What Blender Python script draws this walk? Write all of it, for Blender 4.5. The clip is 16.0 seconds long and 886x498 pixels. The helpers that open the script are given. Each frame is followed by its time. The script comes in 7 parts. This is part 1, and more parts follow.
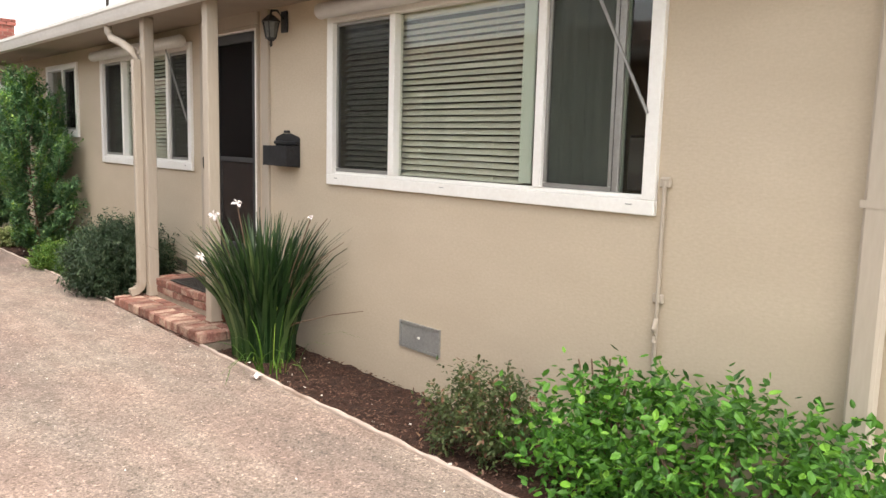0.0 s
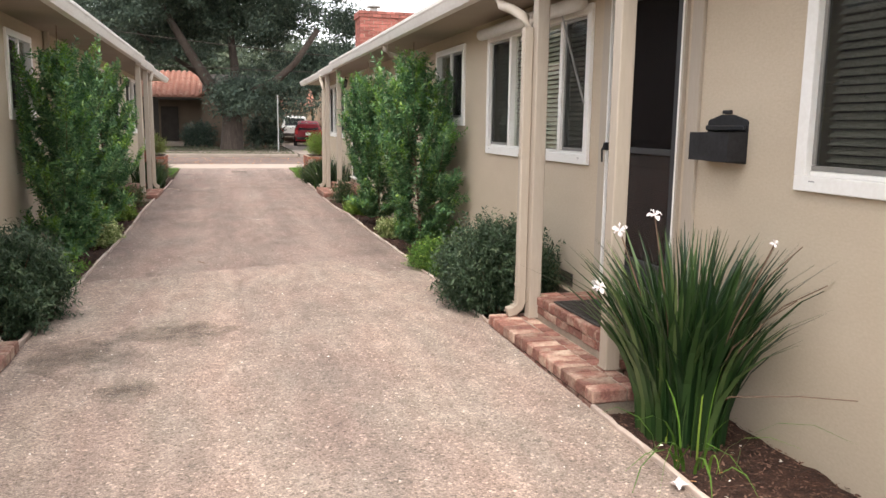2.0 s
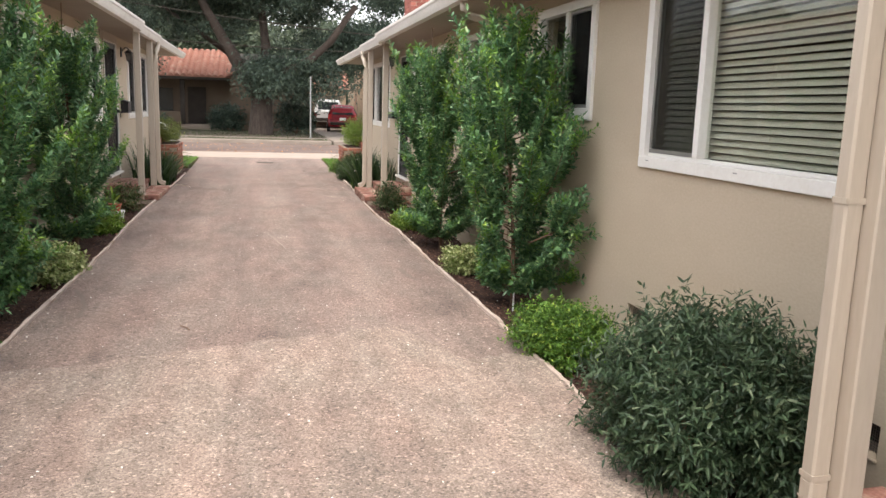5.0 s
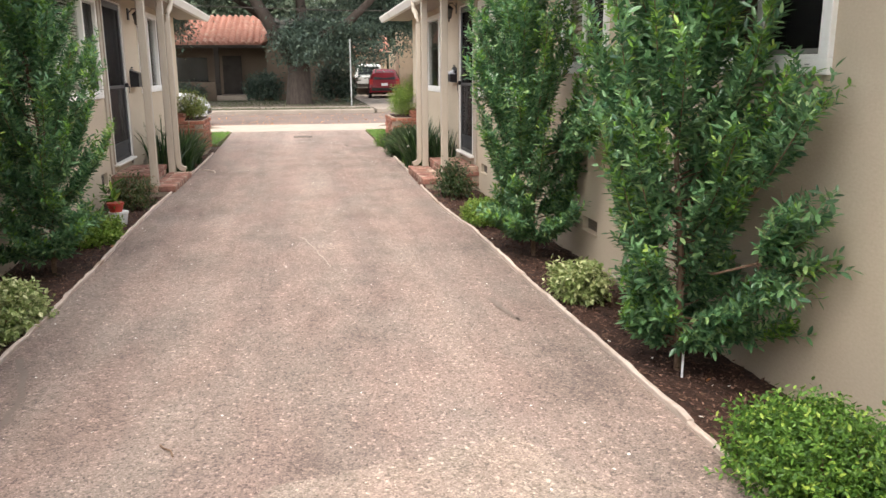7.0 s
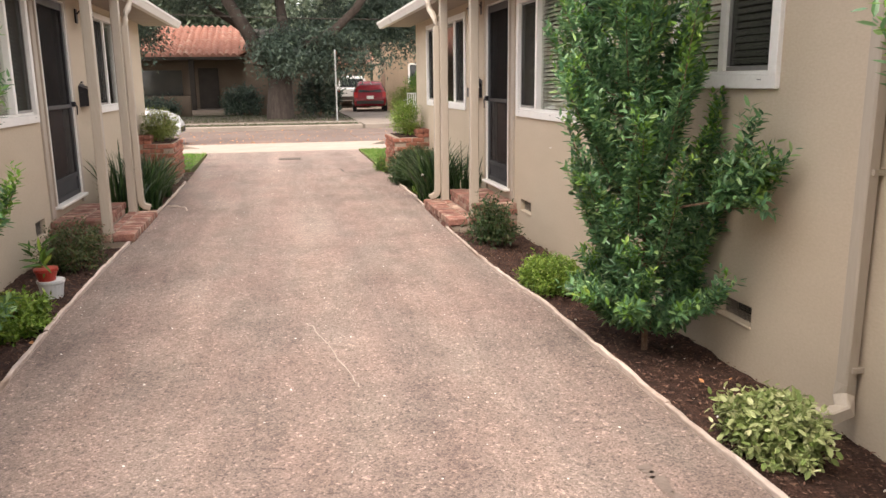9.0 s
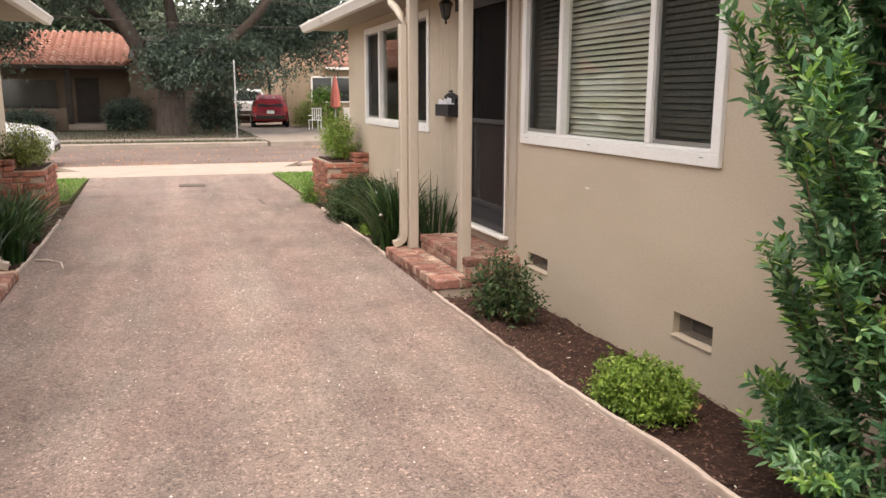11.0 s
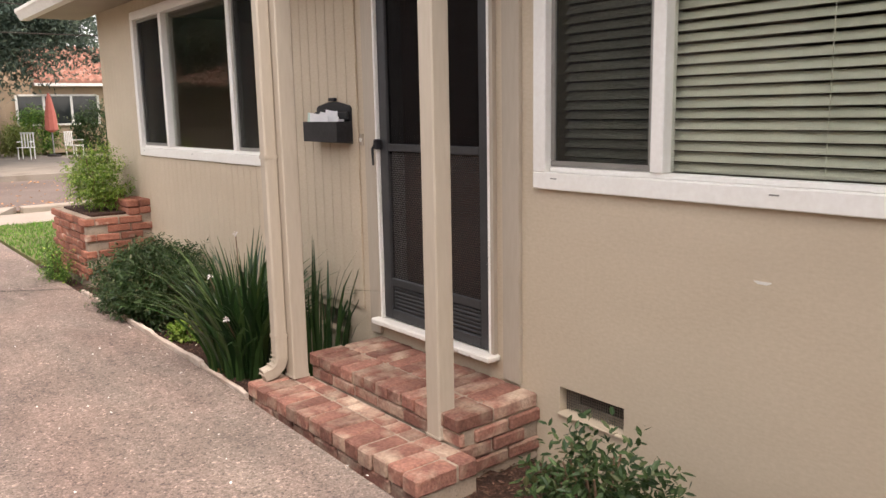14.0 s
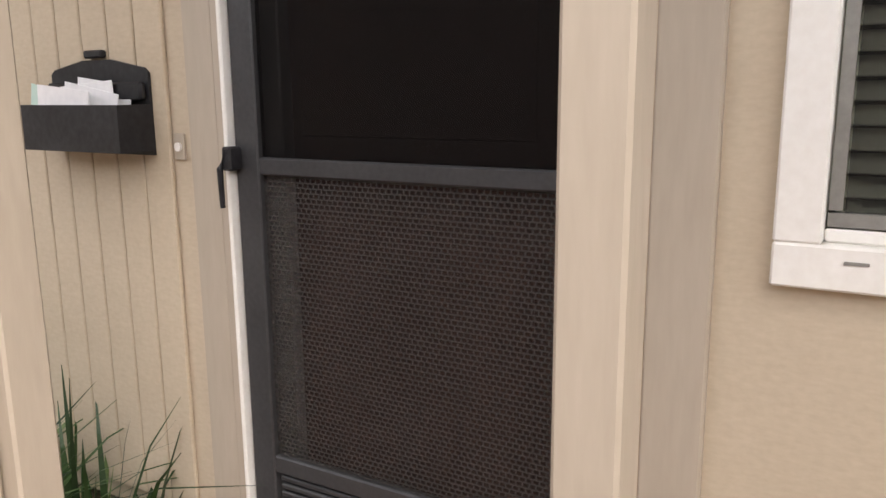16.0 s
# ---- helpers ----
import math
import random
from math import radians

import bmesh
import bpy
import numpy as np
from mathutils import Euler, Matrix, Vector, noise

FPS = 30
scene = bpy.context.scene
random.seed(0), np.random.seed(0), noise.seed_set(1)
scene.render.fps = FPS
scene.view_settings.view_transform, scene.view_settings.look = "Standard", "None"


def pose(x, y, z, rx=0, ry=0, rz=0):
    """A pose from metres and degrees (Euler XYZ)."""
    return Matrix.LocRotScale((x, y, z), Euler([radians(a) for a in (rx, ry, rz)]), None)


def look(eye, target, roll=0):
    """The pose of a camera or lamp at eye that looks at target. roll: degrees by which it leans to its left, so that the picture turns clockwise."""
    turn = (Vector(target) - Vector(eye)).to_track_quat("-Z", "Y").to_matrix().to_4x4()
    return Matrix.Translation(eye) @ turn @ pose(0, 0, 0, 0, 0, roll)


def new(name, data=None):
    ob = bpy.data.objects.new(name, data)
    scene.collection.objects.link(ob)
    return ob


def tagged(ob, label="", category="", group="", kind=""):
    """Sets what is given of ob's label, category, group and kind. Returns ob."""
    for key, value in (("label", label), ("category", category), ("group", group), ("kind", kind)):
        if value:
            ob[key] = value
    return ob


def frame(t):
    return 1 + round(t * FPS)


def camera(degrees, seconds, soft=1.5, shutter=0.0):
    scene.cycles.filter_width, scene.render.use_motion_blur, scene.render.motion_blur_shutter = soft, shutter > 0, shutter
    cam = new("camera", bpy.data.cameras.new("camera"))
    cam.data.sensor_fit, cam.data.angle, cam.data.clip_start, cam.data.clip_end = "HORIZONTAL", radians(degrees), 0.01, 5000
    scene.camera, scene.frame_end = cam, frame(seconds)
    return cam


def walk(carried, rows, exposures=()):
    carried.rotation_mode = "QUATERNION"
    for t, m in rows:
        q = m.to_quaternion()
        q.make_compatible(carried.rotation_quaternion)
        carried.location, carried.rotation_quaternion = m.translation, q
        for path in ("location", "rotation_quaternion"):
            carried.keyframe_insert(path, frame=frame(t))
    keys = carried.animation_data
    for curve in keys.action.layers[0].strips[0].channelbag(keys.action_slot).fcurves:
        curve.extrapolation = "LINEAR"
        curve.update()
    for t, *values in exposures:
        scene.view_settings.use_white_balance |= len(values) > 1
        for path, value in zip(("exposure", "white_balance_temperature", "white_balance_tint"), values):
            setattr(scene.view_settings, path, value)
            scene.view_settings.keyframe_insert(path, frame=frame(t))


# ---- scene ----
cam = camera(59.2, 16.0)
METRES, EYE, TILT, LEAN, TURN = 17.6, 1.5, 0.0, 0.0, -42.22
ROWS = [
    (0.0, 0.0, 0.0, 0.0, 0.2, -7.75, -1.46),
    (0.5, -0.0103, 0.0188, 0.0, 12.3, -7.95, -0.3),
    (1.0, -0.016, 0.0429, -0.0011, 21.1, -9.52, -0.41),
    (1.5, -0.0266, 0.0652, -0.0022, 26.26, -9.7, -0.92),
    (2.0, -0.0376, 0.0902, -0.0015, 26.94, -9.12, -0.73),
    (2.5, -0.0537, 0.1135, -0.0005, 27.26, -10.4, -1.37),
    (3.0, -0.0711, 0.1347, 0.0003, 27.08, -11.12, -2.05),
    (3.5, -0.0876, 0.1591, 0.0008, 27.97, -10.39, -3.65),
    (4.0, -0.1087, 0.1821, 0.001, 29.1, -9.58, -3.1),
    (6.5, -0.2089, 0.3034, -0.0009, 29.29, -12.34, 0.04),
    (7.0, -0.2321, 0.3288, -0.0009, 32.08, -12.92, 0.26),
    (7.5, -0.2547, 0.3488, -0.0004, 32.27, -12.71, 1.16),
    (8.0, -0.2774, 0.3717, -0.0009, 33.71, -12.21, 0.52),
    (8.5, -0.3018, 0.392, 0.0002, 33.27, -12.18, 0.85),
    (9.0, -0.3235, 0.4162, 0.0003, 30.48, -12.13, 0.6),
    (9.5, -0.348, 0.4383, 0.0006, 30.13, -10.85, -0.29),
    (12.0, -0.4658, 0.5496, -0.0012, 18.83, -11.63, -0.03),
    (12.5, -0.4853, 0.5739, -0.0021, 18.74, -11.78, -0.41),
    (13.0, -0.5063, 0.5988, -0.0027, 16.14, -11.6, -1.56),
    (13.5, -0.5223, 0.6261, -0.0021, 10.38, -11.28, 0.53),
    (14.0, -0.5381, 0.6572, -0.0015, 3.33, -10.05, 1.09),
    (14.5, -0.5521, 0.6891, -0.0015, -3.05, -10.16, 0.77),
    (15.0, -0.5641, 0.7219, -0.0012, -5.48, -9.93, -0.21),
    (15.5, -0.5732, 0.7553, -0.0024, -11.8, -10.13, -0.34),
    (16.0, -0.577, 0.7913, -0.003, -17.63, -11.34, 0.48),
]
EXPOSURES = [(0.0, 1.76, 6800, 11), (1.0, 1.68, 6550, 10), (1.7, 1.74, 6650, 12), (4.0, 1.76, 6620, 12), (6.3, 1.88, 6700, 11), (7.0, 2.0, 6650, 10), (7.5, 2.06, 7000, 14), (8.0, 2.06, 7250, 16), (8.6, 2.0, 7050, 15), (9.5, 1.9, 7050, 15), (12.5, 1.72, 7050, 15), (13.6, 1.73, 7000, 15), (14.4, 1.78, 6900, 14), (15.0, 1.90, 6750, 11), (15.5, 1.92, 6850, 12), (16.0, 2.04, 6950, 13)]
walk(cam, [(t, pose(0, 0, EYE, TILT, LEAN, TURN) @ pose(METRES * x, METRES * y, METRES * z, 90 + pitch, roll, yaw)) for t, x, y, z, yaw, pitch, roll in ROWS],
     exposures=EXPOSURES)

# ---------------------------------------------------------------- world, sun
world = bpy.data.worlds.new("sky")
scene.world = world
world.use_nodes = True
wn, wl = world.node_tree.nodes, world.node_tree.links
wn.clear()
sky = wn.new("ShaderNodeTexSky")
sky.sky_type = 'NISHITA'
sky.sun_disc = False
sky.sun_elevation = radians(65)
sky.sun_rotation = radians(204)
sky.dust_density = 1.5
sky.air_density = 1.0
hazy = wn.new("ShaderNodeHueSaturation")
hazy.inputs["Saturation"].default_value = 0.22
back = wn.new("ShaderNodeBackground")
back.inputs["Strength"].default_value = 0.15
wout = wn.new("ShaderNodeOutputWorld")
wl.new(sky.outputs[0], hazy.inputs["Color"])
wl.new(hazy.outputs[0], back.inputs["Color"])
wl.new(back.outputs[0], wout.inputs["Surface"])

sun_data = bpy.data.lights.new("sun", 'SUN')
sun_data.energy = 1.0
sun_data.angle = radians(40)
sun_data.color = (1.0, 0.93, 0.84)
sun = new("sun", sun_data)
sun.matrix_world = look((-2.9, -1.0, 20), (0.9, 7.5, 0))

# ---------------------------------------------------------------- materials
def material(name, dark, light, rough=0.8, scale=6.0, fine=80.0, bump=0.2, metal=0.0, third=None, third_at=(0.62, 0.75), third_scale=1.5,
             per=None, per_amount=0.25, bump_scale=None, spec=0.3, coords="Object", stretch=(1, 1, 1), grain=0.0, grain_scale=160):
    """Two-scale noise between two colours, a third colour in patches, brightness by piece ('object' or 'island'), relief."""
    m = bpy.data.materials.new(name)
    m.use_nodes = True
    n, l = m.node_tree.nodes, m.node_tree.links
    b = n["Principled BSDF"]
    b.inputs["Roughness"].default_value = rough
    b.inputs["Metallic"].default_value = metal
    b.inputs["Specular IOR Level"].default_value = spec
    tc = n.new("ShaderNodeTexCoord")
    mp = n.new("ShaderNodeMapping")
    mp.inputs["Scale"].default_value = stretch
    l.new(tc.outputs[coords], mp.inputs["Vector"])
    vec = mp.outputs[0]
    if per == "object":
        oi = n.new("ShaderNodeObjectInfo")
        add = n.new("ShaderNodeVectorMath")
        add.operation = 'ADD'
        mul = n.new("ShaderNodeVectorMath")
        mul.operation = 'SCALE'
        mul.inputs[0].default_value = (31, 17, 53)
        l.new(oi.outputs["Random"], mul.inputs["Scale"])
        l.new(vec, add.inputs[0])
        l.new(mul.outputs[0], add.inputs[1])
        vec = add.outputs[0]
        rnd = oi.outputs["Random"]
    elif per == "island":
        rnd = n.new("ShaderNodeNewGeometry").outputs["Random Per Island"]
    n1 = n.new("ShaderNodeTexNoise")
    n1.inputs["Scale"].default_value = scale
    n1.inputs["Detail"].default_value = 5
    n2 = n.new("ShaderNodeTexNoise")
    n2.inputs["Scale"].default_value = fine
    n2.inputs["Detail"].default_value = 3
    l.new(vec, n1.inputs["Vector"])
    l.new(vec, n2.inputs["Vector"])
    mixf = n.new("ShaderNodeMix")
    mixf.inputs[0].default_value = 0.45
    l.new(n1.outputs["Fac"], mixf.inputs[2])
    l.new(n2.outputs["Fac"], mixf.inputs[3])
    ramp = n.new("ShaderNodeValToRGB")
    ramp.color_ramp.elements[0].position, ramp.color_ramp.elements[1].position = 0.34, 0.66
    ramp.color_ramp.elements[0].color, ramp.color_ramp.elements[1].color = (*dark, 1), (*light, 1)
    l.new(mixf.outputs[0], ramp.inputs[0])
    col = ramp.outputs[0]
    if third:
        n3 = n.new("ShaderNodeTexNoise")
        n3.inputs["Scale"].default_value = third_scale
        n3.inputs["Detail"].default_value = 6
        l.new(vec, n3.inputs["Vector"])
        r3 = n.new("ShaderNodeValToRGB")
        r3.color_ramp.elements[0].position, r3.color_ramp.elements[1].position = third_at
        l.new(n3.outputs["Fac"], r3.inputs[0])
        mx = n.new("ShaderNodeMix")
        mx.data_type = 'RGBA'
        mx.inputs[7].default_value = (*third, 1)
        l.new(r3.outputs[0], mx.inputs[0])
        l.new(col, mx.inputs[6])
        col = mx.outputs[2]
    if grain:
        gn = n.new("ShaderNodeTexNoise")
        gn.inputs["Scale"].default_value = grain_scale
        gn.inputs["Detail"].default_value = 4
        l.new(tc.outputs[coords], gn.inputs["Vector"])
        gr = n.new("ShaderNodeMapRange")
        gr.inputs[1].default_value, gr.inputs[2].default_value = 0.36, 0.64
        gr.inputs[3].default_value, gr.inputs[4].default_value = 1 - grain, 1 + grain
        l.new(gn.outputs["Fac"], gr.inputs[0])
        gh = n.new("ShaderNodeHueSaturation")
        l.new(gr.outputs[0], gh.inputs["Value"])
        l.new(col, gh.inputs["Color"])
        col = gh.outputs[0]
    if per:
        hs = n.new("ShaderNodeHueSaturation")
        mr = n.new("ShaderNodeMapRange")
        mr.inputs[3].default_value, mr.inputs[4].default_value = 1 - per_amount, 1 + per_amount
        l.new(rnd, mr.inputs[0])
        l.new(mr.outputs[0], hs.inputs["Value"])
        l.new(col, hs.inputs["Color"])
        col = hs.outputs[0]
    l.new(col, b.inputs["Base Color"])
    if bump:
        bp = n.new("ShaderNodeBump")
        bp.inputs["Strength"].default_value = bump
        bp.inputs["Distance"].default_value = 0.01
        src = n2
        if bump_scale:
            src = n.new("ShaderNodeTexNoise")
            src.inputs["Scale"].default_value = bump_scale
            src.inputs["Detail"].default_value = 4
            l.new(vec, src.inputs["Vector"])
        l.new(src.outputs["Fac"], bp.inputs["Height"])
        l.new(bp.outputs[0], b.inputs["Normal"])
    return m


def leaf_material(name, dark, light, tip=None, rough=0.45, translucent=0.25, gloss=0.35):
    m = bpy.data.materials.new(name)
    m.use_nodes = True
    n, l = m.node_tree.nodes, m.node_tree.links
    b = n["Principled BSDF"]
    b.inputs["Roughness"].default_value = rough
    b.inputs["Specular IOR Level"].default_value = gloss
    g = n.new("ShaderNodeNewGeometry")
    r = n.new("ShaderNodeValToRGB")
    r.color_ramp.elements[0].color, r.color_ramp.elements[1].color = (*dark, 1), (*light, 1)
    r.color_ramp.elements[0].position, r.color_ramp.elements[1].position = 0.1, 0.85
    if tip:
        e = r.color_ramp.elements.new(0.97)
        e.color = (*tip, 1)
    l.new(g.outputs["Random Per Island"], r.inputs[0])
    tc = n.new("ShaderNodeTexCoord")
    nz = n.new("ShaderNodeTexNoise")
    nz.inputs["Scale"].default_value = 2.2
    l.new(tc.outputs["Object"], nz.inputs["Vector"])
    mr = n.new("ShaderNodeMapRange")
    mr.inputs[3].default_value, mr.inputs[4].default_value = 0.65, 1.35
    l.new(nz.outputs["Fac"], mr.inputs[0])
    hs = n.new("ShaderNodeHueSaturation")
    l.new(mr.outputs[0], hs.inputs["Value"])
    l.new(r.outputs[0], hs.inputs["Color"])
    l.new(hs.outputs[0], b.inputs["Base Color"])
    tr = n.new("ShaderNodeBsdfTranslucent")
    l.new(hs.outputs[0], tr.inputs["Color"])
    mx = n.new("ShaderNodeMixShader")
    mx.inputs[0].default_value = translucent
    l.new(b.outputs[0], mx.inputs[1])
    l.new(tr.outputs[0], mx.inputs[2])
    l.new(mx.outputs[0], n["Material Output"].inputs["Surface"])
    return m


def see_through(name, colour, clear, gloss_rough=0.02, fresnel=True):
    """Window glass (clear with a Fresnel gloss) or insect screen (threads let part of the light through)."""
    m = bpy.data.materials.new(name)
    m.use_nodes = True
    n, l = m.node_tree.nodes, m.node_tree.links
    out = n["Material Output"]
    tr = n.new("ShaderNodeBsdfTransparent")
    mx = n.new("ShaderNodeMixShader")
    if fresnel:
        tr.inputs["Color"].default_value = (*clear, 1)
        gl = n.new("ShaderNodeBsdfGlossy")
        gl.inputs["Roughness"].default_value = gloss_rough
        lw = n.new("ShaderNodeLayerWeight")
        lw.inputs["Blend"].default_value = 0.5
        pw = n.new("ShaderNodeMath")
        pw.operation = 'POWER'
        pw.inputs[1].default_value = 4.0
        ad = n.new("ShaderNodeMath")
        ad.operation = 'MULTIPLY_ADD'
        ad.inputs[1].default_value, ad.inputs[2].default_value = 0.6, 0.035
        l.new(lw.outputs["Facing"], pw.inputs[0])
        l.new(pw.outputs[0], ad.inputs[0])
        l.new(ad.outputs[0], mx.inputs[0])
        l.new(tr.outputs[0], mx.inputs[1])
        l.new(gl.outputs[0], mx.inputs[2])
    else:
        df = n["Principled BSDF"]
        df.inputs["Base Color"].default_value = (*colour, 1)
        df.inputs["Roughness"].default_value = 0.7
        df.inputs["Specular IOR Level"].default_value = 0.12
        mx.inputs[0].default_value = clear
        l.new(tr.outputs[0], mx.inputs[1])
        l.new(df.outputs[0], mx.inputs[2])
    l.new(mx.outputs[0], out.inputs["Surface"])
    return m


def woven(name, colour, pitch_y, pitch_z):
    """Coarse expanded-metal mesh: staggered grey strands with clear cells between them."""
    m = see_through(name, colour, 0.5, fresnel=False)
    n, l = m.node_tree.nodes, m.node_tree.links
    tc = n.new("ShaderNodeTexCoord")
    sp, cb = n.new("ShaderNodeSeparateXYZ"), n.new("ShaderNodeCombineXYZ")
    l.new(tc.outputs["Object"], sp.inputs[0])
    l.new(sp.outputs["Y"], cb.inputs["X"])
    l.new(sp.outputs["Z"], cb.inputs["Y"])
    br = n.new("ShaderNodeTexBrick")
    br.inputs["Scale"].default_value = 1.0
    br.inputs["Brick Width"].default_value = pitch_y
    br.inputs["Row Height"].default_value = pitch_z
    br.inputs["Mortar Size"].default_value = pitch_z * 0.2
    br.inputs["Mortar Smooth"].default_value = 0.3
    l.new(cb.outputs[0], br.inputs["Vector"])
    mr = n.new("ShaderNodeMapRange")
    mr.inputs[3].default_value, mr.inputs[4].default_value = 0.12, 0.8
    l.new(br.outputs["Fac"], mr.inputs[0])
    mx = [q for q in n if q.bl_idname == "ShaderNodeMixShader"][0]
    l.new(mr.outputs[0], mx.inputs[0])
    return m


def asphalt(name, dark, light, patch, patch_at, stretch=(1, 1, 1)):
    """Worn asphalt: slow patches, hand-sized mottling, and single pieces of pale and dark grit."""
    m = bpy.data.materials.new(name)
    m.use_nodes = True
    n, l = m.node_tree.nodes, m.node_tree.links
    b = n["Principled BSDF"]
    b.inputs["Roughness"].default_value = 0.9
    b.inputs["Specular IOR Level"].default_value = 0.3
    tc = n.new("ShaderNodeTexCoord")
    mp = n.new("ShaderNodeMapping")
    mp.inputs["Scale"].default_value = stretch
    l.new(tc.outputs["Object"], mp.inputs["Vector"])

    def noise(scale, detail, vec):
        q = n.new("ShaderNodeTexNoise")
        q.inputs["Scale"].default_value = scale
        q.inputs["Detail"].default_value = detail
        l.new(vec, q.inputs["Vector"])
        return q.outputs["Fac"]

    def ramp(fac, stops):
        q = n.new("ShaderNodeValToRGB")
        e = q.color_ramp.elements
        e[0].position, e[1].position = stops[0][0], stops[-1][0]
        e[0].color, e[1].color = (*stops[0][1], 1), (*stops[-1][1], 1)
        for at, c in stops[1:-1]:
            e.new(at).color = (*c, 1)
        l.new(fac, q.inputs[0])
        return q.outputs[0]

    def mix(fac, a, c, mode='MIX'):
        q = n.new("ShaderNodeMix")
        q.data_type = 'RGBA'
        q.blend_type = mode
        if isinstance(fac, float):
            q.inputs[0].default_value = fac
        else:
            l.new(fac, q.inputs[0])
        l.new(a, q.inputs[6])
        if isinstance(c, tuple):
            q.inputs[7].default_value = (*c, 1)
        else:
            l.new(c, q.inputs[7])
        return q.outputs[2]

    def grit(scale, stops):
        q = n.new("ShaderNodeTexVoronoi")
        q.inputs["Scale"].default_value = scale
        l.new(tc.outputs["Object"], q.inputs["Vector"])
        sp = n.new("ShaderNodeSeparateColor")
        l.new(q.outputs["Color"], sp.inputs[0])
        return ramp(sp.outputs[0], [(at, (g, g * w, g * w * w)) for at, g, w in stops]), q.outputs["Distance"]

    col = ramp(noise(6.5, 6, mp.outputs[0]), [(0.33, dark), (0.67, light)])
    col = mix(ramp(noise(0.9, 6, mp.outputs[0]), [(patch_at[0], (0, 0, 0)), (patch_at[1], (1, 1, 1))]), col, patch)
    tint = ramp(noise(2.3, 3, mp.outputs[0]), [(0.35, (1.05, 0.985, 0.96)), (0.65, (0.98, 1.0, 0.98))])
    col = mix(1.0, col, tint, 'MULTIPLY')
    # dark smears with ragged edges, and long worn bands along the wheels' way
    col = mix(1.0, col, ramp(noise(1.25, 9, tc.outputs["Object"]), [(0.36, (0.87, 0.87, 0.88)), (0.50, (0.99, 0.99, 0.992)), (0.66, (1.035, 1.03, 1.03))]), 'MULTIPLY')
    lane = n.new("ShaderNodeMapping")
    lane.inputs["Scale"].default_value = (2.1, 0.10, 1)
    l.new(tc.outputs["Object"], lane.inputs["Vector"])
    col = mix(1.0, col, ramp(noise(1.0, 4, lane.outputs[0]), [(0.38, (0.86, 0.855, 0.865)), (0.6, (1.05, 1.045, 1.04))]), 'MULTIPLY')
    col = mix(1.0, col, ramp(noise(13, 8, tc.outputs["Object"]), [(0.34, (0.93, 0.93, 0.935)), (0.5, (1.0, 1.0, 1.0)), (0.68, (1.05, 1.045, 1.04))]), 'MULTIPLY')
    g1, d1 = grit(80, [(0.0, 0.58, 1.0), (0.13, 0.8, 1.0), (0.3, 0.96, 1.0), (0.8, 1.01, 1.0), (0.94, 1.17, 0.99), (1.0, 1.8, 0.98)])
    g2, d2 = grit(170, [(0.0, 0.62, 1.0), (0.3, 0.92, 1.0), (0.7, 1.04, 1.0), (1.0, 1.45, 0.99)])
    col = mix(1.0, col, g1, 'MULTIPLY')
    col = mix(1.0, col, g2, 'MULTIPLY')
    col = mix(1.0, col, ramp(noise(38, 3, mp.outputs[0]), [(0.3, (0.9, 0.9, 0.9)), (0.7, (1.09, 1.085, 1.085))]), 'MULTIPLY')
    l.new(col, b.inputs["Base Color"])
    bp = n.new("ShaderNodeBump")
    bp.inputs["Strength"].default_value = 0.5
    bp.inputs["Distance"].default_value = 0.006
    bp.invert = True
    l.new(d1, bp.inputs["Height"])
    l.new(bp.outputs[0], b.inputs["Normal"])
    return m


STUCCO = material("beige_stucco", (0.495, 0.41, 0.305), (0.565, 0.475, 0.36), 0.85, 1.4, 60, 0.28, bump_scale=4.5, stretch=(1, 0.6, 1.7), third=(0.47, 0.388, 0.288), third_at=(0.52, 0.8), third_scale=1.1, grain=0.02, grain_scale=70)
BEIGE = material("beige_painted_wood", (0.405, 0.345, 0.275), (0.46, 0.395, 0.32), 0.55, 2.5, 60, 0.08, stretch=(1, 1, 0.15))
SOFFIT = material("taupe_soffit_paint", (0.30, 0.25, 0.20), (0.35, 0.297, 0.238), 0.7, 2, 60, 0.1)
WHITE = material("white_paint", (0.79, 0.76, 0.71), (0.87, 0.85, 0.81), 0.4, 3, 50, 0.05)
SILLPAINT = material("chipped_white_sill_paint", (0.76, 0.72, 0.66), (0.85, 0.82, 0.77), 0.5, 4, 60, 0.15, third=(0.34, 0.27, 0.2), third_at=(0.66, 0.70), third_scale=16, stretch=(1, 0.6, 1))
GUTTER = material("weathered_white_gutter", (0.66, 0.63, 0.58), (0.78, 0.75, 0.70), 0.5, 3, 40, 0.06, third=(0.42, 0.39, 0.35), third_at=(0.62, 0.85), third_scale=5, stretch=(1, 0.3, 1))
ROOFING = material("brown_roof_gravel", (0.16, 0.11, 0.08), (0.27, 0.2, 0.15), 0.95, 5, 90, 0.5)
DRIVE_NEAR = asphalt("worn_pale_asphalt", (0.256, 0.204, 0.171), (0.335, 0.271, 0.229), (0.242, 0.195, 0.165), (0.5, 0.75), stretch=(1.3, 0.45, 1))
DRIVE_FAR = asphalt("grey_brown_asphalt", (0.198, 0.154, 0.132), (0.252, 0.198, 0.171), (0.268, 0.212, 0.184), (0.46, 0.7), stretch=(1, 0.35, 1))
TYREMARK = material("tyre_mark", (0.155, 0.12, 0.10), (0.205, 0.162, 0.138), 0.9, 9, 70, 0.2)
# concrete across the street, the street tree's shade put into its grey
SHADECONCRETE = material("tree_shaded_concrete", (0.2, 0.165, 0.135), (0.3, 0.25, 0.205), 0.9, 1.2, 40, 0.2, third=(0.17, 0.13, 0.1), third_at=(0.55, 0.75))
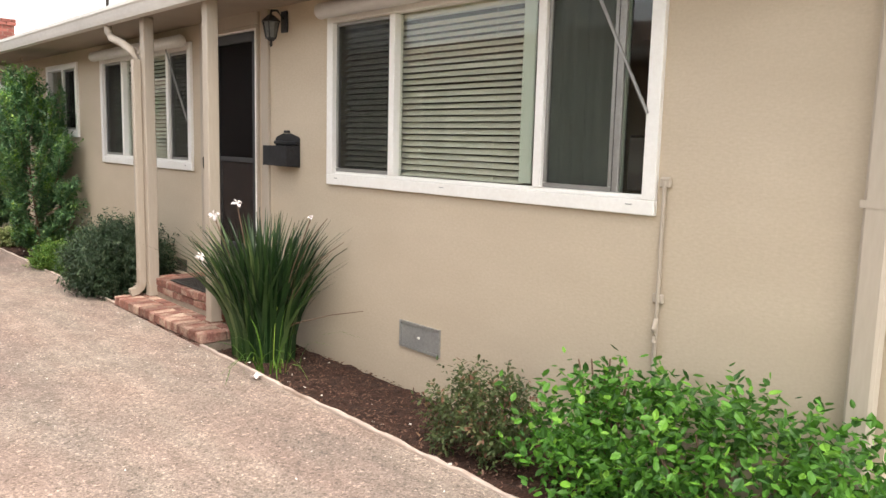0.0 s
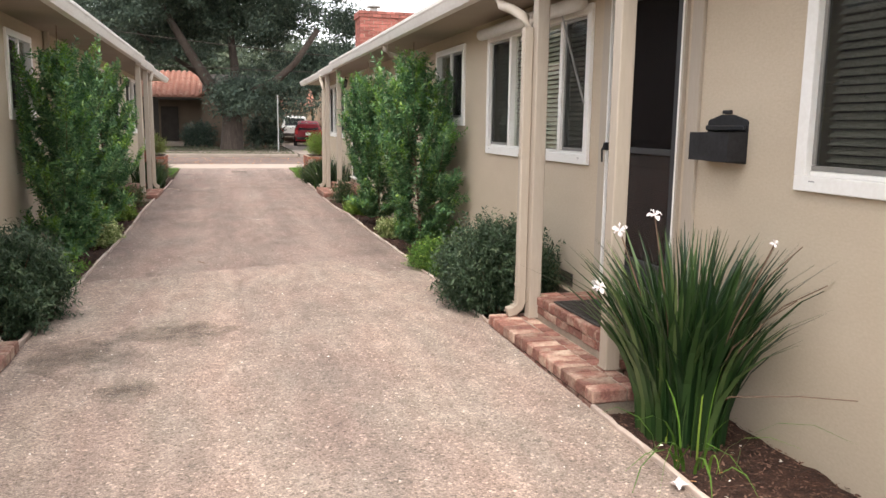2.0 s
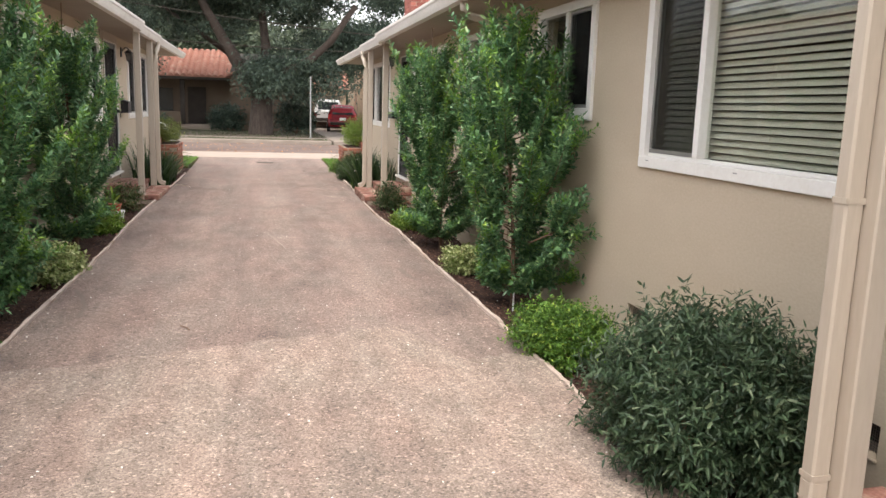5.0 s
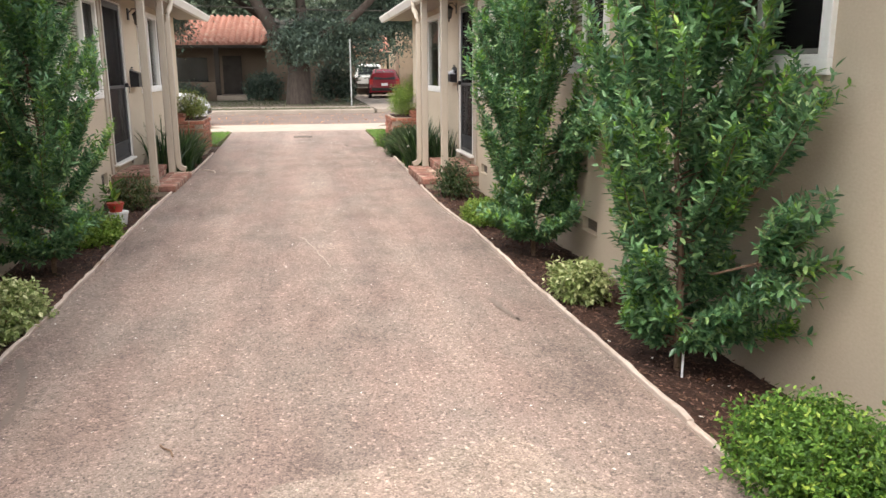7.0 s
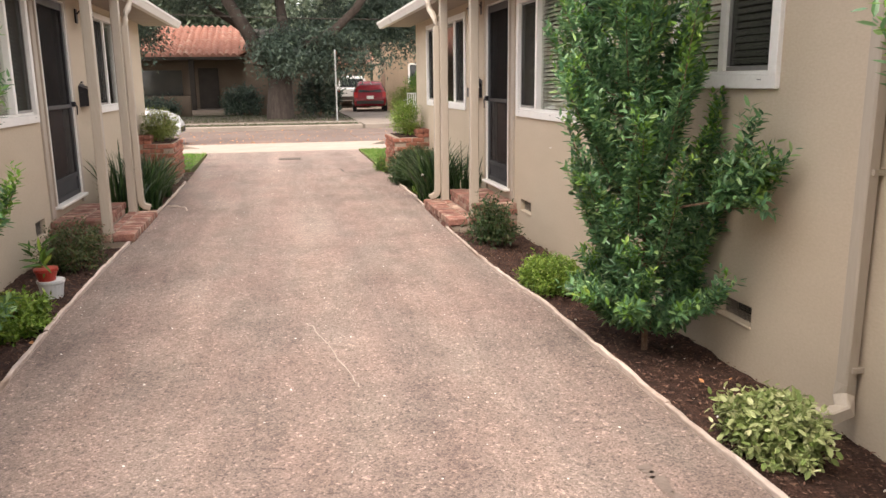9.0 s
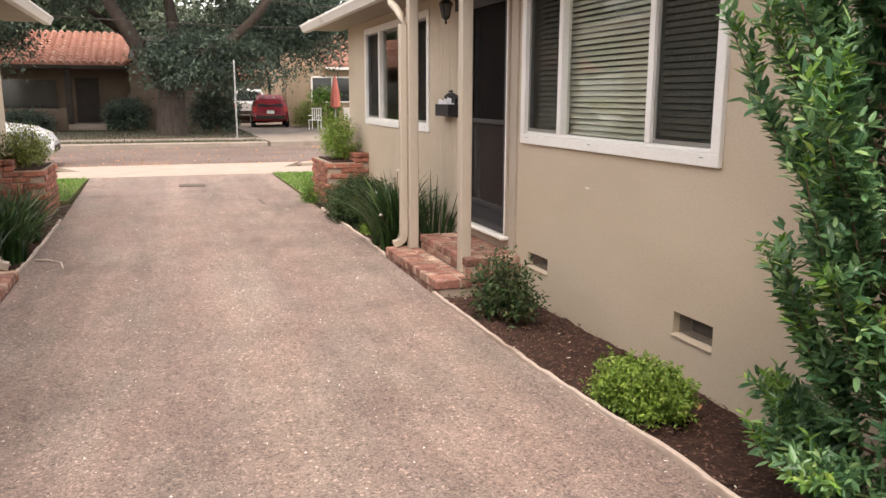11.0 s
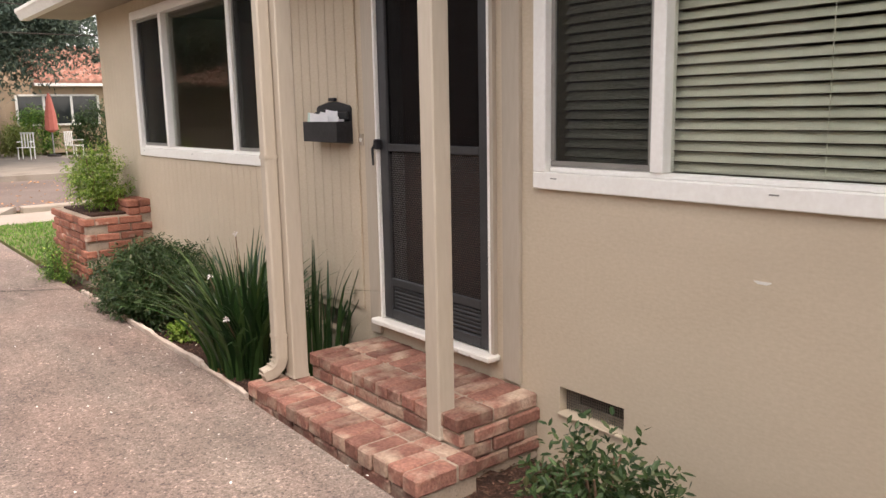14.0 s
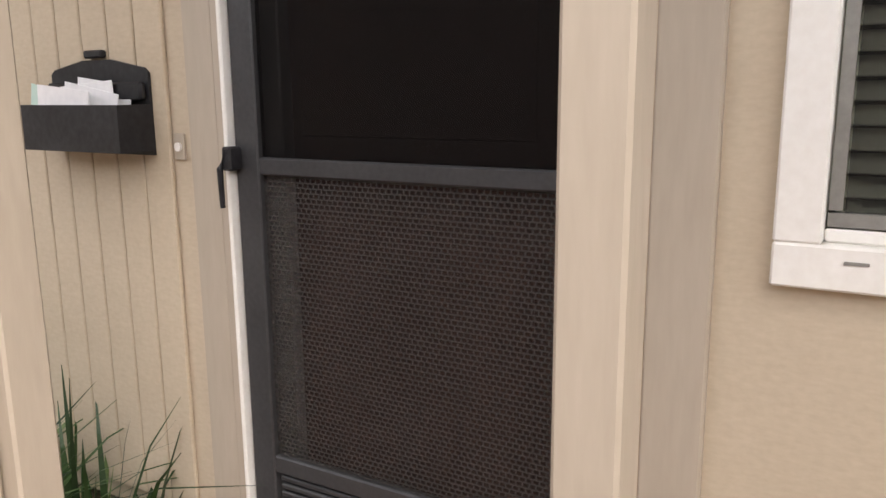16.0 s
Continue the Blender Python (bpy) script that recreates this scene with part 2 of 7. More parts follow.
STAIN = material("oil_stained_asphalt", (0.13, 0.105, 0.085), (0.22, 0.18, 0.145), 0.9, 9, 80, 0.5)
CRACK = material("crack_filler", (0.06, 0.05, 0.045), (0.12, 0.1, 0.085), 0.95, 9, 60, 0.3)
ROAD = material("street_asphalt", (0.12, 0.088, 0.075), (0.185, 0.14, 0.12), 0.92, 0.6, 40, 0.3, third=(0.25, 0.16, 0.12), third_at=(0.55, 0.75), third_scale=0.3)
CONCRETE = material("pale_concrete", (0.31, 0.25, 0.205), (0.39, 0.325, 0.27), 0.85, 2, 60, 0.2, third=(0.30, 0.245, 0.205), third_at=(0.55, 0.8))
MULCH = material("dark_bark_mulch", (0.014, 0.007, 0.005), (0.075, 0.036, 0.024), 0.95, 14, 110, 1.0, bump_scale=55, third=(0.14, 0.08, 0.055), third_at=(0.6, 0.7), third_scale=26, grain=0.4, grain_scale=90)
CHIP = material("bark_chip", (0.042, 0.021, 0.015), (0.20, 0.118, 0.086), 0.9, 20, 90, 0.3, per="island", per_amount=0.75)
PETALBIT = material("fallen_petal", (0.7, 0.64, 0.56), (0.82, 0.78, 0.72), 0.8, 20, 90, 0.1, per="island", per_amount=0.2)
EDGING = material("weathered_edging_board", (0.38, 0.295, 0.245), (0.60, 0.50, 0.43), 0.88, 3, 70, 0.4, third=(0.22, 0.145, 0.10), third_at=(0.55, 0.72), third_scale=7, per="object", per_amount=0.15, stretch=(1, 0.25, 1))
BRICK = material("used_red_brick", (0.165, 0.074, 0.058), (0.30, 0.145, 0.108), 0.9, 9, 70, 0.6, third=(0.47, 0.355, 0.27), third_at=(0.46, 0.72), third_scale=6.5, per="object", per_amount=0.3, grain=0.15, grain_scale=60)
BRICKSIDE = material("planter_brick", (0.20, 0.075, 0.05), (0.36, 0.15, 0.10), 0.88, 11, 70, 0.5, third=(0.5, 0.38, 0.3), third_at=(0.6, 0.72), third_scale=6, per="object", per_amount=0.3)
CHIMNEYBRICK = material("orange_red_brick", (0.25, 0.085, 0.066), (0.35, 0.135, 0.108), 0.88, 8, 50, 0.3, per="island", per_amount=0.3)
MORTAR = material("grey_mortar", (0.27, 0.21, 0.165), (0.40, 0.32, 0.25), 0.95, 15, 90, 0.4)
DARKALU = material("charcoal_aluminium", (0.045, 0.045, 0.048), (0.07, 0.07, 0.073), 0.45, 8, 80, 0.03, metal=0.3)
GREYALU = material("grey_aluminium", (0.26, 0.25, 0.235), (0.34, 0.33, 0.31), 0.4, 8, 80, 0.03, metal=0.4)
BLACKMETAL = material("black_enamel", (0.012, 0.012, 0.014), (0.03, 0.03, 0.034), 0.38, 8, 60, 0.05)
PAPER = material("white_paper", (0.75, 0.74, 0.75), (0.88, 0.86, 0.86), 0.7, 6, 40, 0.05)
GREENPAPER = material("pale_green_paper", (0.45, 0.62, 0.55), (0.58, 0.72, 0.64), 0.7, 6, 40, 0.05)
DOORBROWN = material("red_brown_door", (0.055, 0.022, 0.013), (0.09, 0.038, 0.024), 0.5, 3, 60, 0.05, stretch=(1, 1, 0.1))
BLIND = material("blind_vinyl", (0.71, 0.68, 0.60), (0.79, 0.76, 0.68), 0.5, 3, 40, 0.0)
DRAPE = material("grey_green_cloth", (0.52, 0.57, 0.52), (0.64, 0.68, 0.62), 0.9, 4, 120, 0.1, stretch=(1, 1, 0.1))
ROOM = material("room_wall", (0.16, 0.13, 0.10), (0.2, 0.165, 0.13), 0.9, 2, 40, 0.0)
GLASS = see_through("window_glass", None, (0.90, 0.915, 0.88))
SCREEN = see_through("insect_screen", (0.018, 0.018, 0.018), 0.37, fresnel=False)
DOORSCREEN = see_through("door_screen", (0.006, 0.005, 0.005), 0.6, fresnel=False)
PETSCREEN = woven("guard_mesh", (0.045, 0.04, 0.038), 0.015, 0.0115)
# bark colour lowered to hold the deep shade below the crown
BARK = material("shaded_grey_brown_bark", (0.038, 0.028, 0.023), (0.082, 0.064, 0.052), 0.95, 10, 60, 0.8, stretch=(1, 1, 0.3))
STEM = material("shrub_stem", (0.12, 0.07, 0.045), (0.24, 0.16, 0.11), 0.9, 20, 80, 0.3)
LEAF_TALL = leaf_material("glossy_green_leaf", (0.06, 0.15, 0.07), (0.19, 0.355, 0.15), (0.36, 0.52, 0.21), rough=0.3, translucent=0.38, gloss=0.6)
LEAF_OLIVE = leaf_material("grey_green_leaf", (0.028, 0.055, 0.028), (0.068, 0.11, 0.054), (0.14, 0.18, 0.10))
LEAF_BRIGHT = leaf_material("bright_green_leaf", (0.045, 0.11, 0.018), (0.14, 0.27, 0.04), (0.34, 0.46, 0.08))
LEAF_IVY = leaf_material("fresh_green_leaf", (0.03, 0.10, 0.014), (0.10, 0.27, 0.03), (0.20, 0.42, 0.05))
LEAF_LIME = leaf_material("lime_green_leaf", (0.10, 0.18, 0.025), (0.24, 0.36, 0.055), (0.42, 0.48, 0.14))
LEAF_VARI = leaf_material("variegated_leaf", (0.16, 0.22, 0.06), (0.44, 0.48, 0.22), (0.66, 0.66, 0.38))
LEAF_DARK = leaf_material("dark_green_leaf", (0.022, 0.05, 0.016), (0.065, 0.11, 0.035), (0.13, 0.13, 0.06))
LEAF_RUST = leaf_material("rusty_green_leaf", (0.045, 0.07, 0.022), (0.11, 0.14, 0.05), (0.22, 0.10, 0.06))
LEAF_BLADE = leaf_material("sword_leaf", (0.016, 0.042, 0.014), (0.048, 0.10, 0.028), (0.14, 0.20, 0.07), rough=0.35, gloss=0.5)
# pale bluish lift in this green imitates haze in the air
LEAF_TREE = leaf_material("hazy_tree_leaf", (0.04, 0.064, 0.048), (0.085, 0.122, 0.088), (0.15, 0.19, 0.13))
# distance haze is mixed into the leaf colour as paler grey-green
LEAF_FAR = leaf_material("hazy_far_leaf", (0.06, 0.085, 0.055), (0.13, 0.165, 0.105), (0.2, 0.23, 0.15))
LEAF_YELLOW = leaf_material("yellow_green_leaf", (0.10, 0.14, 0.03), (0.25, 0.29, 0.07), (0.4, 0.4, 0.14))
DRYLEAF = material("dry_leaf", (0.42, 0.17, 0.07), (0.6, 0.34, 0.17), 0.8, 4, 30, 0.1, per="island", per_amount=0.4)
LEAF_SHOOT = leaf_material("young_yellow_green_leaf", (0.09, 0.20, 0.036), (0.22, 0.40, 0.07), (0.40, 0.54, 0.13), translucent=0.35)
# patchy grass and brown dirt, both coloured darker for the tree's shade
LAWN_DULL = leaf_material("shaded_lawn_blade", (0.045, 0.06, 0.028), (0.09, 0.105, 0.05), (0.14, 0.14, 0.08))
SOIL_DULL = material("bare_shaded_verge_soil", (0.07, 0.048, 0.036), (0.135, 0.10, 0.075), 0.95, 0.8, 30, 0.4)
LAWN = leaf_material("lawn_blade", (0.06, 0.15, 0.02), (0.16, 0.34, 0.05), (0.26, 0.42, 0.09))
SOIL = material("dry_lawn_soil", (0.09, 0.10, 0.035), (0.2, 0.19, 0.08), 0.95, 0.8, 30, 0.4)
PETAL = material("white_petal", (0.70, 0.62, 0.61), (0.80, 0.74, 0.72), 0.6, 30, 90, 0.0)
RUBBER = material("black_rubber", (0.025, 0.022, 0.02), (0.055, 0.048, 0.042), 0.8, 20, 90, 0.3)
TERRACOTTA = material("red_glazed_pot", (0.34, 0.035, 0.025), (0.46, 0.06, 0.04), 0.4, 8, 50, 0.1)
POTWHITE = material("pale_grey_pot", (0.55, 0.55, 0.54), (0.68, 0.68, 0.66), 0.6, 8, 50, 0.1)
CLAYTILE = material("clay_roof_tile", (0.27, 0.125, 0.09), (0.42, 0.21, 0.155), 0.88, 1.5, 20, 0.3, third=(0.46, 0.32, 0.25), third_at=(0.55, 0.75), third_scale=2.5)
# tan darkened in its colour for the shade of porch and tree
FARSTUCCO = material("shaded_tan_far_stucco", (0.13, 0.095, 0.07), (0.175, 0.13, 0.096), 0.9, 1, 30, 0.2)
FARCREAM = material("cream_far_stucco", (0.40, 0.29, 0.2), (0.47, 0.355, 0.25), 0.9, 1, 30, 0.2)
FARDARK = material("dark_timber", (0.03, 0.024, 0.02), (0.055, 0.045, 0.038), 0.8, 3, 30, 0.1)
CARRED = material("red_car_paint", (0.20, 0.01, 0.018), (0.25, 0.014, 0.024), 0.25, 2, 30, 0.0, spec=0.6)
CARWHITE = material("white_car_paint", (0.55, 0.55, 0.54), (0.62, 0.62, 0.61), 0.25, 2, 30, 0.0, spec=0.6)
CARGLASS = material("dark_car_glass", (0.015, 0.018, 0.02), (0.03, 0.034, 0.036), 0.08, 2, 30, 0.0, spec=0.6)
TYRE = material("tyre_rubber", (0.015, 0.015, 0.015), (0.03, 0.03, 0.03), 0.85, 20, 80, 0.2)
LAMPRED = material("red_lamp_lens", (0.40, 0.01, 0.012), (0.5, 0.02, 0.02), 0.2, 4, 30, 0.0)
LAMPCLEAR = material("clear_lamp_lens", (0.5, 0.52, 0.54), (0.62, 0.64, 0.66), 0.15, 4, 30, 0.0)
UMBRELLA = material("coral_canvas", (0.50, 0.14, 0.11), (0.60, 0.2, 0.155), 0.85, 5, 60, 0.2)
GALV = material("galvanised_steel", (0.30, 0.30, 0.29), (0.42, 0.42, 0.40), 0.5, 5, 60, 0.1, metal=0.5)
LANTERNGLASS = material("seeded_lantern_glass", (0.10, 0.10, 0.095), (0.16, 0.16, 0.15), 0.15, 8, 40, 0.0)
MESHWIRE = material("vent_wire", (0.16, 0.14, 0.12), (0.24, 0.21, 0.18), 0.6, 10, 60, 0.0)
VENTDARK = material("crawlspace_dark", (0.02, 0.017, 0.014), (0.035, 0.03, 0.025), 0.95, 4, 30, 0.0)


def faded(m, inner, outer):
    """Let a stain thin out unevenly towards its rim."""
    n, l = m.node_tree.nodes, m.node_tree.links
    tc = n.new("ShaderNodeTexCoord")
    sub = n.new("ShaderNodeVectorMath")
    sub.operation = 'DISTANCE'
    sub.inputs[1].default_value = (0.5, 0.5, 1.0)
    l.new(tc.outputs["Generated"], sub.inputs[0])
    nz = n.new("ShaderNodeTexNoise")
    nz.inputs["Scale"].default_value = 5
    nz.inputs["Detail"].default_value = 6
    l.new(tc.outputs["Object"], nz.inputs["Vector"])
    ad = n.new("ShaderNodeMath")
    ad.operation = 'MULTIPLY_ADD'
    ad.inputs[1].default_value = 1.1
    l.new(nz.outputs["Fac"], ad.inputs[0])
    l.new(sub.outputs["Value"], ad.inputs[2])
    mr = n.new("ShaderNodeMapRange")
    mr.inputs[1].default_value, mr.inputs[2].default_value = inner, outer
    mr.inputs[3].default_value, mr.inputs[4].default_value = 0.62, 0.0
    l.new(ad.outputs[0], mr.inputs[0])
    tr = n.new("ShaderNodeBsdfTransparent")
    mx = n.new("ShaderNodeMixShader")
    l.new(mr.outputs[0], mx.inputs[0])
    l.new(tr.outputs[0], mx.inputs[1])
    l.new(n["Principled BSDF"].outputs[0], mx.inputs[2])
    l.new(mx.outputs[0], n["Material Output"].inputs["Surface"])


faded(STAIN, 0.5, 0.98)

# ---------------------------------------------------------------- building blocks
def place_of(ob):
    p = Vector((0, 0, 0))
    while ob is not None:
        p += ob.location
        ob = ob.parent
    return p


def thing(name, at, label, category, group="", kind=""):
    e = new(name)
    e.empty_display_size = 0.1
    e.location = at
    return tagged(e, label, category, group, kind)


def mesh_of(name, bm, mat):
    me = bpy.data.meshes.new(name)
    bm.to_mesh(me)
    bm.free()
    me.materials.append(mat)
    return me


def part(name, bm, mat, parent, label="", smooth=False):
    """One mesh under a thing; bm is in world metres."""
    bmesh.ops.translate(bm, verts=bm.verts, vec=-place_of(parent))
    me = mesh_of(name, bm, mat)
    if smooth:
        for p in me.polygons:
            p.use_smooth = True
    ob = new(name, me)
    ob.parent = parent
    if label:
        ob["label"] = label
    return ob


def solo(name, bm, mat, label="", category="", kind="", group="", smooth=False):
    """A top-level mesh, in world metres."""
    me = mesh_of(name, bm, mat)
    if smooth:
        for p in me.polygons:
            p.use_smooth = True
    return tagged(new(name, me), label, category, group, kind)


def raw(name, verts, faces, mat, parent=None, smooth=False):
    """One mesh from computed arrays, in world metres."""
    v = np.asarray(verts, dtype=float)
    if parent is not None:
        v = v - np.array(place_of(parent))
    me = bpy.data.meshes.new(name)
    me.from_pydata(v.tolist(), [], np.asarray(faces).tolist())
    me.materials.append(mat)
    if smooth:
        me.polygons.foreach_set("use_smooth", [True] * len(me.polygons))
    ob = new(name, me)
    if parent is not None:
        ob.parent = parent
    return ob


def box(bm, x0, x1, y0, y1, z0, z1, bevel=0.0):
    x0, x1 = min(x0, x1), max(x0, x1)
    y0, y1 = min(y0, y1), max(y0, y1)
    z0, z1 = min(z0, z1), max(z0, z1)
    v = [bm.verts.new((x, y, z)) for x in (x0, x1) for y in (y0, y1) for z in (z0, z1)]
    fs = [bm.faces.new([v[i] for i in q]) for q in ((0, 1, 3, 2), (4, 6, 7, 5), (0, 4, 5, 1), (2, 3, 7, 6), (0, 2, 6, 4), (1, 5, 7, 3))]
    if bevel:
        es = list({e for f in fs for e in f.edges})
        bmesh.ops.bevel(bm, geom=es, offset=bevel, segments=1, affect='EDGES')
    return bm


def boxed(*a, bevel=0.0):
    return box(bmesh.new(), *a, bevel=bevel)


def tube(bm, pts, r, sides=8, r_end=None, flat=1.0):
    """A tube along points; flat squeezes it along the first side direction."""
    pts = [Vector(p) for p in pts]
    rings = []
    for i, p in enumerate(pts):
        d = (pts[min(i + 1, len(pts) - 1)] - pts[max(i - 1, 0)]).normalized()
        a = d.orthogonal().normalized() if abs(d.z) < 0.95 else Vector((1, 0, 0))
        a = (a - d * a.dot(d)).normalized()
        b = d.cross(a)
        k = r if r_end is None else r + (r_end - r) * i / (len(pts) - 1)
        rings.append([bm.verts.new(p + a * (k * flat * math.cos(2 * math.pi * s / sides)) + b * (k * math.sin(2 * math.pi * s / sides))) for s in range(sides)])
    for i in range(len(rings) - 1):
        for s in range(sides):
            bm.faces.new((rings[i][s], rings[i][(s + 1) % sides], rings[i + 1][(s + 1) % sides], rings[i + 1][s]))
    bm.faces.new(rings[0][::-1])
    bm.faces.new(rings[-1])
    return bm


def square_tube(bm, pts, w, dpt):
    """A rectangular downspout through points in a plane of constant y: w along y, dpt across."""
    pts = [Vector(p) for p in pts]
    rings = []
    for i, p in enumerate(pts):
        d = (pts[min(i + 1, len(pts) - 1)] - pts[max(i - 1, 0)]).normalized()
        a = Vector((0, 1, 0))
        a = (a - d * a.dot(d)).normalized()
        b = d.cross(a)
        c = 0.25
        ring = []
        for sa, sb in ((1, 1 - c), (1 - c, 1), (-1 + c, 1), (-1, 1 - c), (-1, -1 + c), (-1 + c, -1), (1 - c, -1), (1, -1 + c)):
            ring.append(bm.verts.new(p + a * (w / 2 * sa) + b * (dpt / 2 * sb)))
        rings.append(ring)
    for i in range(len(rings) - 1):
        for s in range(8):
            bm.faces.new((rings[i][s], rings[i][(s + 1) % 8], rings[i + 1][(s + 1) % 8], rings[i + 1][s]))
    bm.faces.new(rings[0][::-1])
    bm.faces.new(rings[-1])
    return bm


def prism(bm, outline, axis, lo, hi):
    """Extrude a polygon of (a, b) along axis x, y or z."""
    def at(a, b, c):
        return {"x": (c, a, b), "y": (a, c, b), "z": (a, b, c)}[axis]
    v0 = [bm.verts.new(at(a, b, lo)) for a, b in outline]
    v1 = [bm.verts.new(at(a, b, hi)) for a, b in outline]
    k = len(outline)
    bm.faces.new(v0[::-1])
    bm.faces.new(v1)
    for i in range(k):
        bm.faces.new((v0[i], v0[(i + 1) % k], v1[(i + 1) % k], v1[i]))
    bmesh.ops.recalc_face_normals(bm, faces=bm.faces)
    return bm


def lathe(bm, cx, cy, profile, sides=20):
    rings = [[bm.verts.new((cx + r * math.cos(2 * math.pi * s / sides), cy + r * math.sin(2 * math.pi * s / sides), z)) for s in range(sides)] for r, z in profile]
    for i in range(len(rings) - 1):
        for s in range(sides):
            bm.faces.new((rings[i][s], rings[i][(s + 1) % sides], rings[i + 1][(s + 1) % sides], rings[i + 1][s]))
    bm.faces.new(rings[0][::-1])
    bm.faces.new(rings[-1])
    return bm


def punched(y0, y1, z0, z1, holes, xa, xb):
    """A wall slab between xa and xb with rectangular holes (y0, y1, z0, z1), as cells with reveals."""
    bm = bmesh.new()
    ys = sorted({y0, y1, *[h[0] for h in holes], *[h[1] for h in holes]})
    for a, b in zip(ys, ys[1:]):
        cuts = sorted([(h[2], h[3]) for h in holes if h[0] <= a + 1e-6 and h[1] >= b - 1e-6])
        z = z0
        for c, d in cuts:
            if c > z:
                box(bm, xa, xb, a, b, z, c)
            z = d
        if z < z1:
            box(bm, xa, xb, a, b, z, z1)
    bmesh.ops.remove_doubles(bm, verts=bm.verts, dist=1e-5)
    inner = [f for f in bm.faces if abs(f.normal.y) > 0.9 or abs(f.normal.z) > 0.9]
    seen = {}
    for f in inner:
        seen.setdefault(tuple(round(c, 4) for c in f.calc_center_median()), []).append(f)
    bmesh.ops.delete(bm, geom=[f for fs in seen.values() if len(fs) > 1 for f in fs], context='FACES')
    return bm


rng = np.random.default_rng(7)


def unit(v):
    return v / np.maximum(np.linalg.norm(v, axis=-1, keepdims=True), 1e-9)


def leaves(base, way, length, width, fold=0.25, curl=0.15):
    """Folded six-point leaves as arrays: base and direction (N, 3), length and width (N)."""
    k = len(base)
    up = np.tile([0.0, 0.0, 1.0], (k, 1)) + rng.normal(0, 0.35, (k, 3))
    side = unit(np.cross(way, up))
    nrm = unit(np.cross(side, way))
    L, W = length[:, None], width[:, None]
    mid = base + way * L * 0.5 - nrm * W * fold
    tip = base + way * L - nrm * L * curl
    a = base + way * L * 0.3 + side * W * 0.45
    b = base + way * L * 0.68 + side * W * 0.40 - nrm * L * curl * 0.4
    c = base + way * L * 0.3 - side * W * 0.45
    d = base + way * L * 0.68 - side * W * 0.40 - nrm * L * curl * 0.4
    v = np.stack([base, mid, tip, a, b, c, d], axis=1).reshape(-1, 3)
    o = np.arange(k)[:, None] * 7
    f = np.concatenate([o + np.array([[0, 3, 4, 1]]), o + np.array([[1, 4, 2, 1]])[:, :3].repeat(1, 0)[:, [0, 1, 2, 2]],
                        o + np.array([[0, 1, 6, 5]]), o + np.array([[1, 2, 6, 6]])], axis=0)
    return v, f


def leaf_mesh(name, sets, mat, parent=None):
    vs, fs, off = [], [], 0
    for v, f in sets:
        vs.append(v)
        fs.append(f + off)
        off += len(v)
    v, f = np.concatenate(vs), np.concatenate(fs)
    faces = [[*dict.fromkeys(q)] for q in f.tolist()]
    if parent is not None:
        v = v - np.array(place_of(parent))
    me = bpy.data.meshes.new(name)
    me.from_pydata(v.tolist(), [], faces)
    me.materials.append(mat)
    ob = new(name, me)
    if parent is not None:
        ob.parent = parent
    return ob


def sprigs(base, way, length, per, leaf_len, leaf_wid, spread=0.75):
    """Leaves set round short twigs: base, way (N, 3), length (N)."""
    k = len(base)
    s = np.tile((np.arange(per) + 0.6) / per, (k, 1)) + rng.normal(0, 0.03, (k, per))
    az = np.tile(np.arange(per) * 2.4, (k, 1)) + rng.uniform(0, 6.28, (k, 1))
    a = unit(np.cross(way, rng.normal(0, 1, (k, 3))))
    b = np.cross(way, a)
    pts = base[:, None] + way[:, None] * (length[:, None] * s)[..., None]
    rad = a[:, None] * np.cos(az)[..., None] + b[:, None] * np.sin(az)[..., None]
    lw = unit(way[:, None] * (1.0 - spread * 0.6) + rad * spread + rng.normal(0, 0.12, (k, per, 3)))
    ln = leaf_len * rng.uniform(0.65, 1.2, k * per)
    return leaves(pts.reshape(-1, 3), lw.reshape(-1, 3), ln, ln * leaf_wid)


# ---------------------------------------------------------------- ground and paving
EDGE_R, EDGE_L = 2.405, -0.765
WALL = {"right": 3.185, "left": -1.52}
SIGN = {"right": 1, "left": -1}


def out(side, d):
    """x at d metres from a building's wall towards the driveway."""
    return WALL[side] - SIGN[side] * d


solo("ground", boxed(-400, 400, -300, 900, -0.40, -0.13), SOIL, "dry brown-green earth around the houses", "ground", "structure")


def bed_edge(side, y):
    """x of the asphalt's edge, which bows a little along the way."""
    if side == "right":
        return EDGE_R + float(np.interp(y, (0, 3.7, 5, 8.7, 10, 12, 14.2, 15.3, 16.5, 17.1, 19, 22), (-0.06, -0.055, -0.03, 0.025, 0.022, 0.0, -0.005, -0.055, -0.06, -0.055, -0.01, 0.0)))
    return EDGE_L + float(np.interp(y, (0, 8, 11, 13.3, 14.7, 17, 22), (0.0, 0.0, 0.03, 0.028, -0.015, 0.0, 0.0)))


SEAM_RAW = [(bed_edge("left", 9.2), 9.2), (0.2, 9.5), (1.0, 9.75), (1.68, 9.92), (1.98, 9.18), (bed_edge("right", 9.22), 9.22)]
seam_rng = random.Random(6)
SEAM = []
for (xa, ya), (xb, yb) in zip(SEAM_RAW, SEAM_RAW[1:]):
    SEAM += [(xa + (xb - xa) * k / 8, ya + (yb - ya) * k / 8 + (seam_rng.uniform(-0.05, 0.05) if k else 0)) for k in range(8)]
SEAM.append(SEAM_RAW[-1])
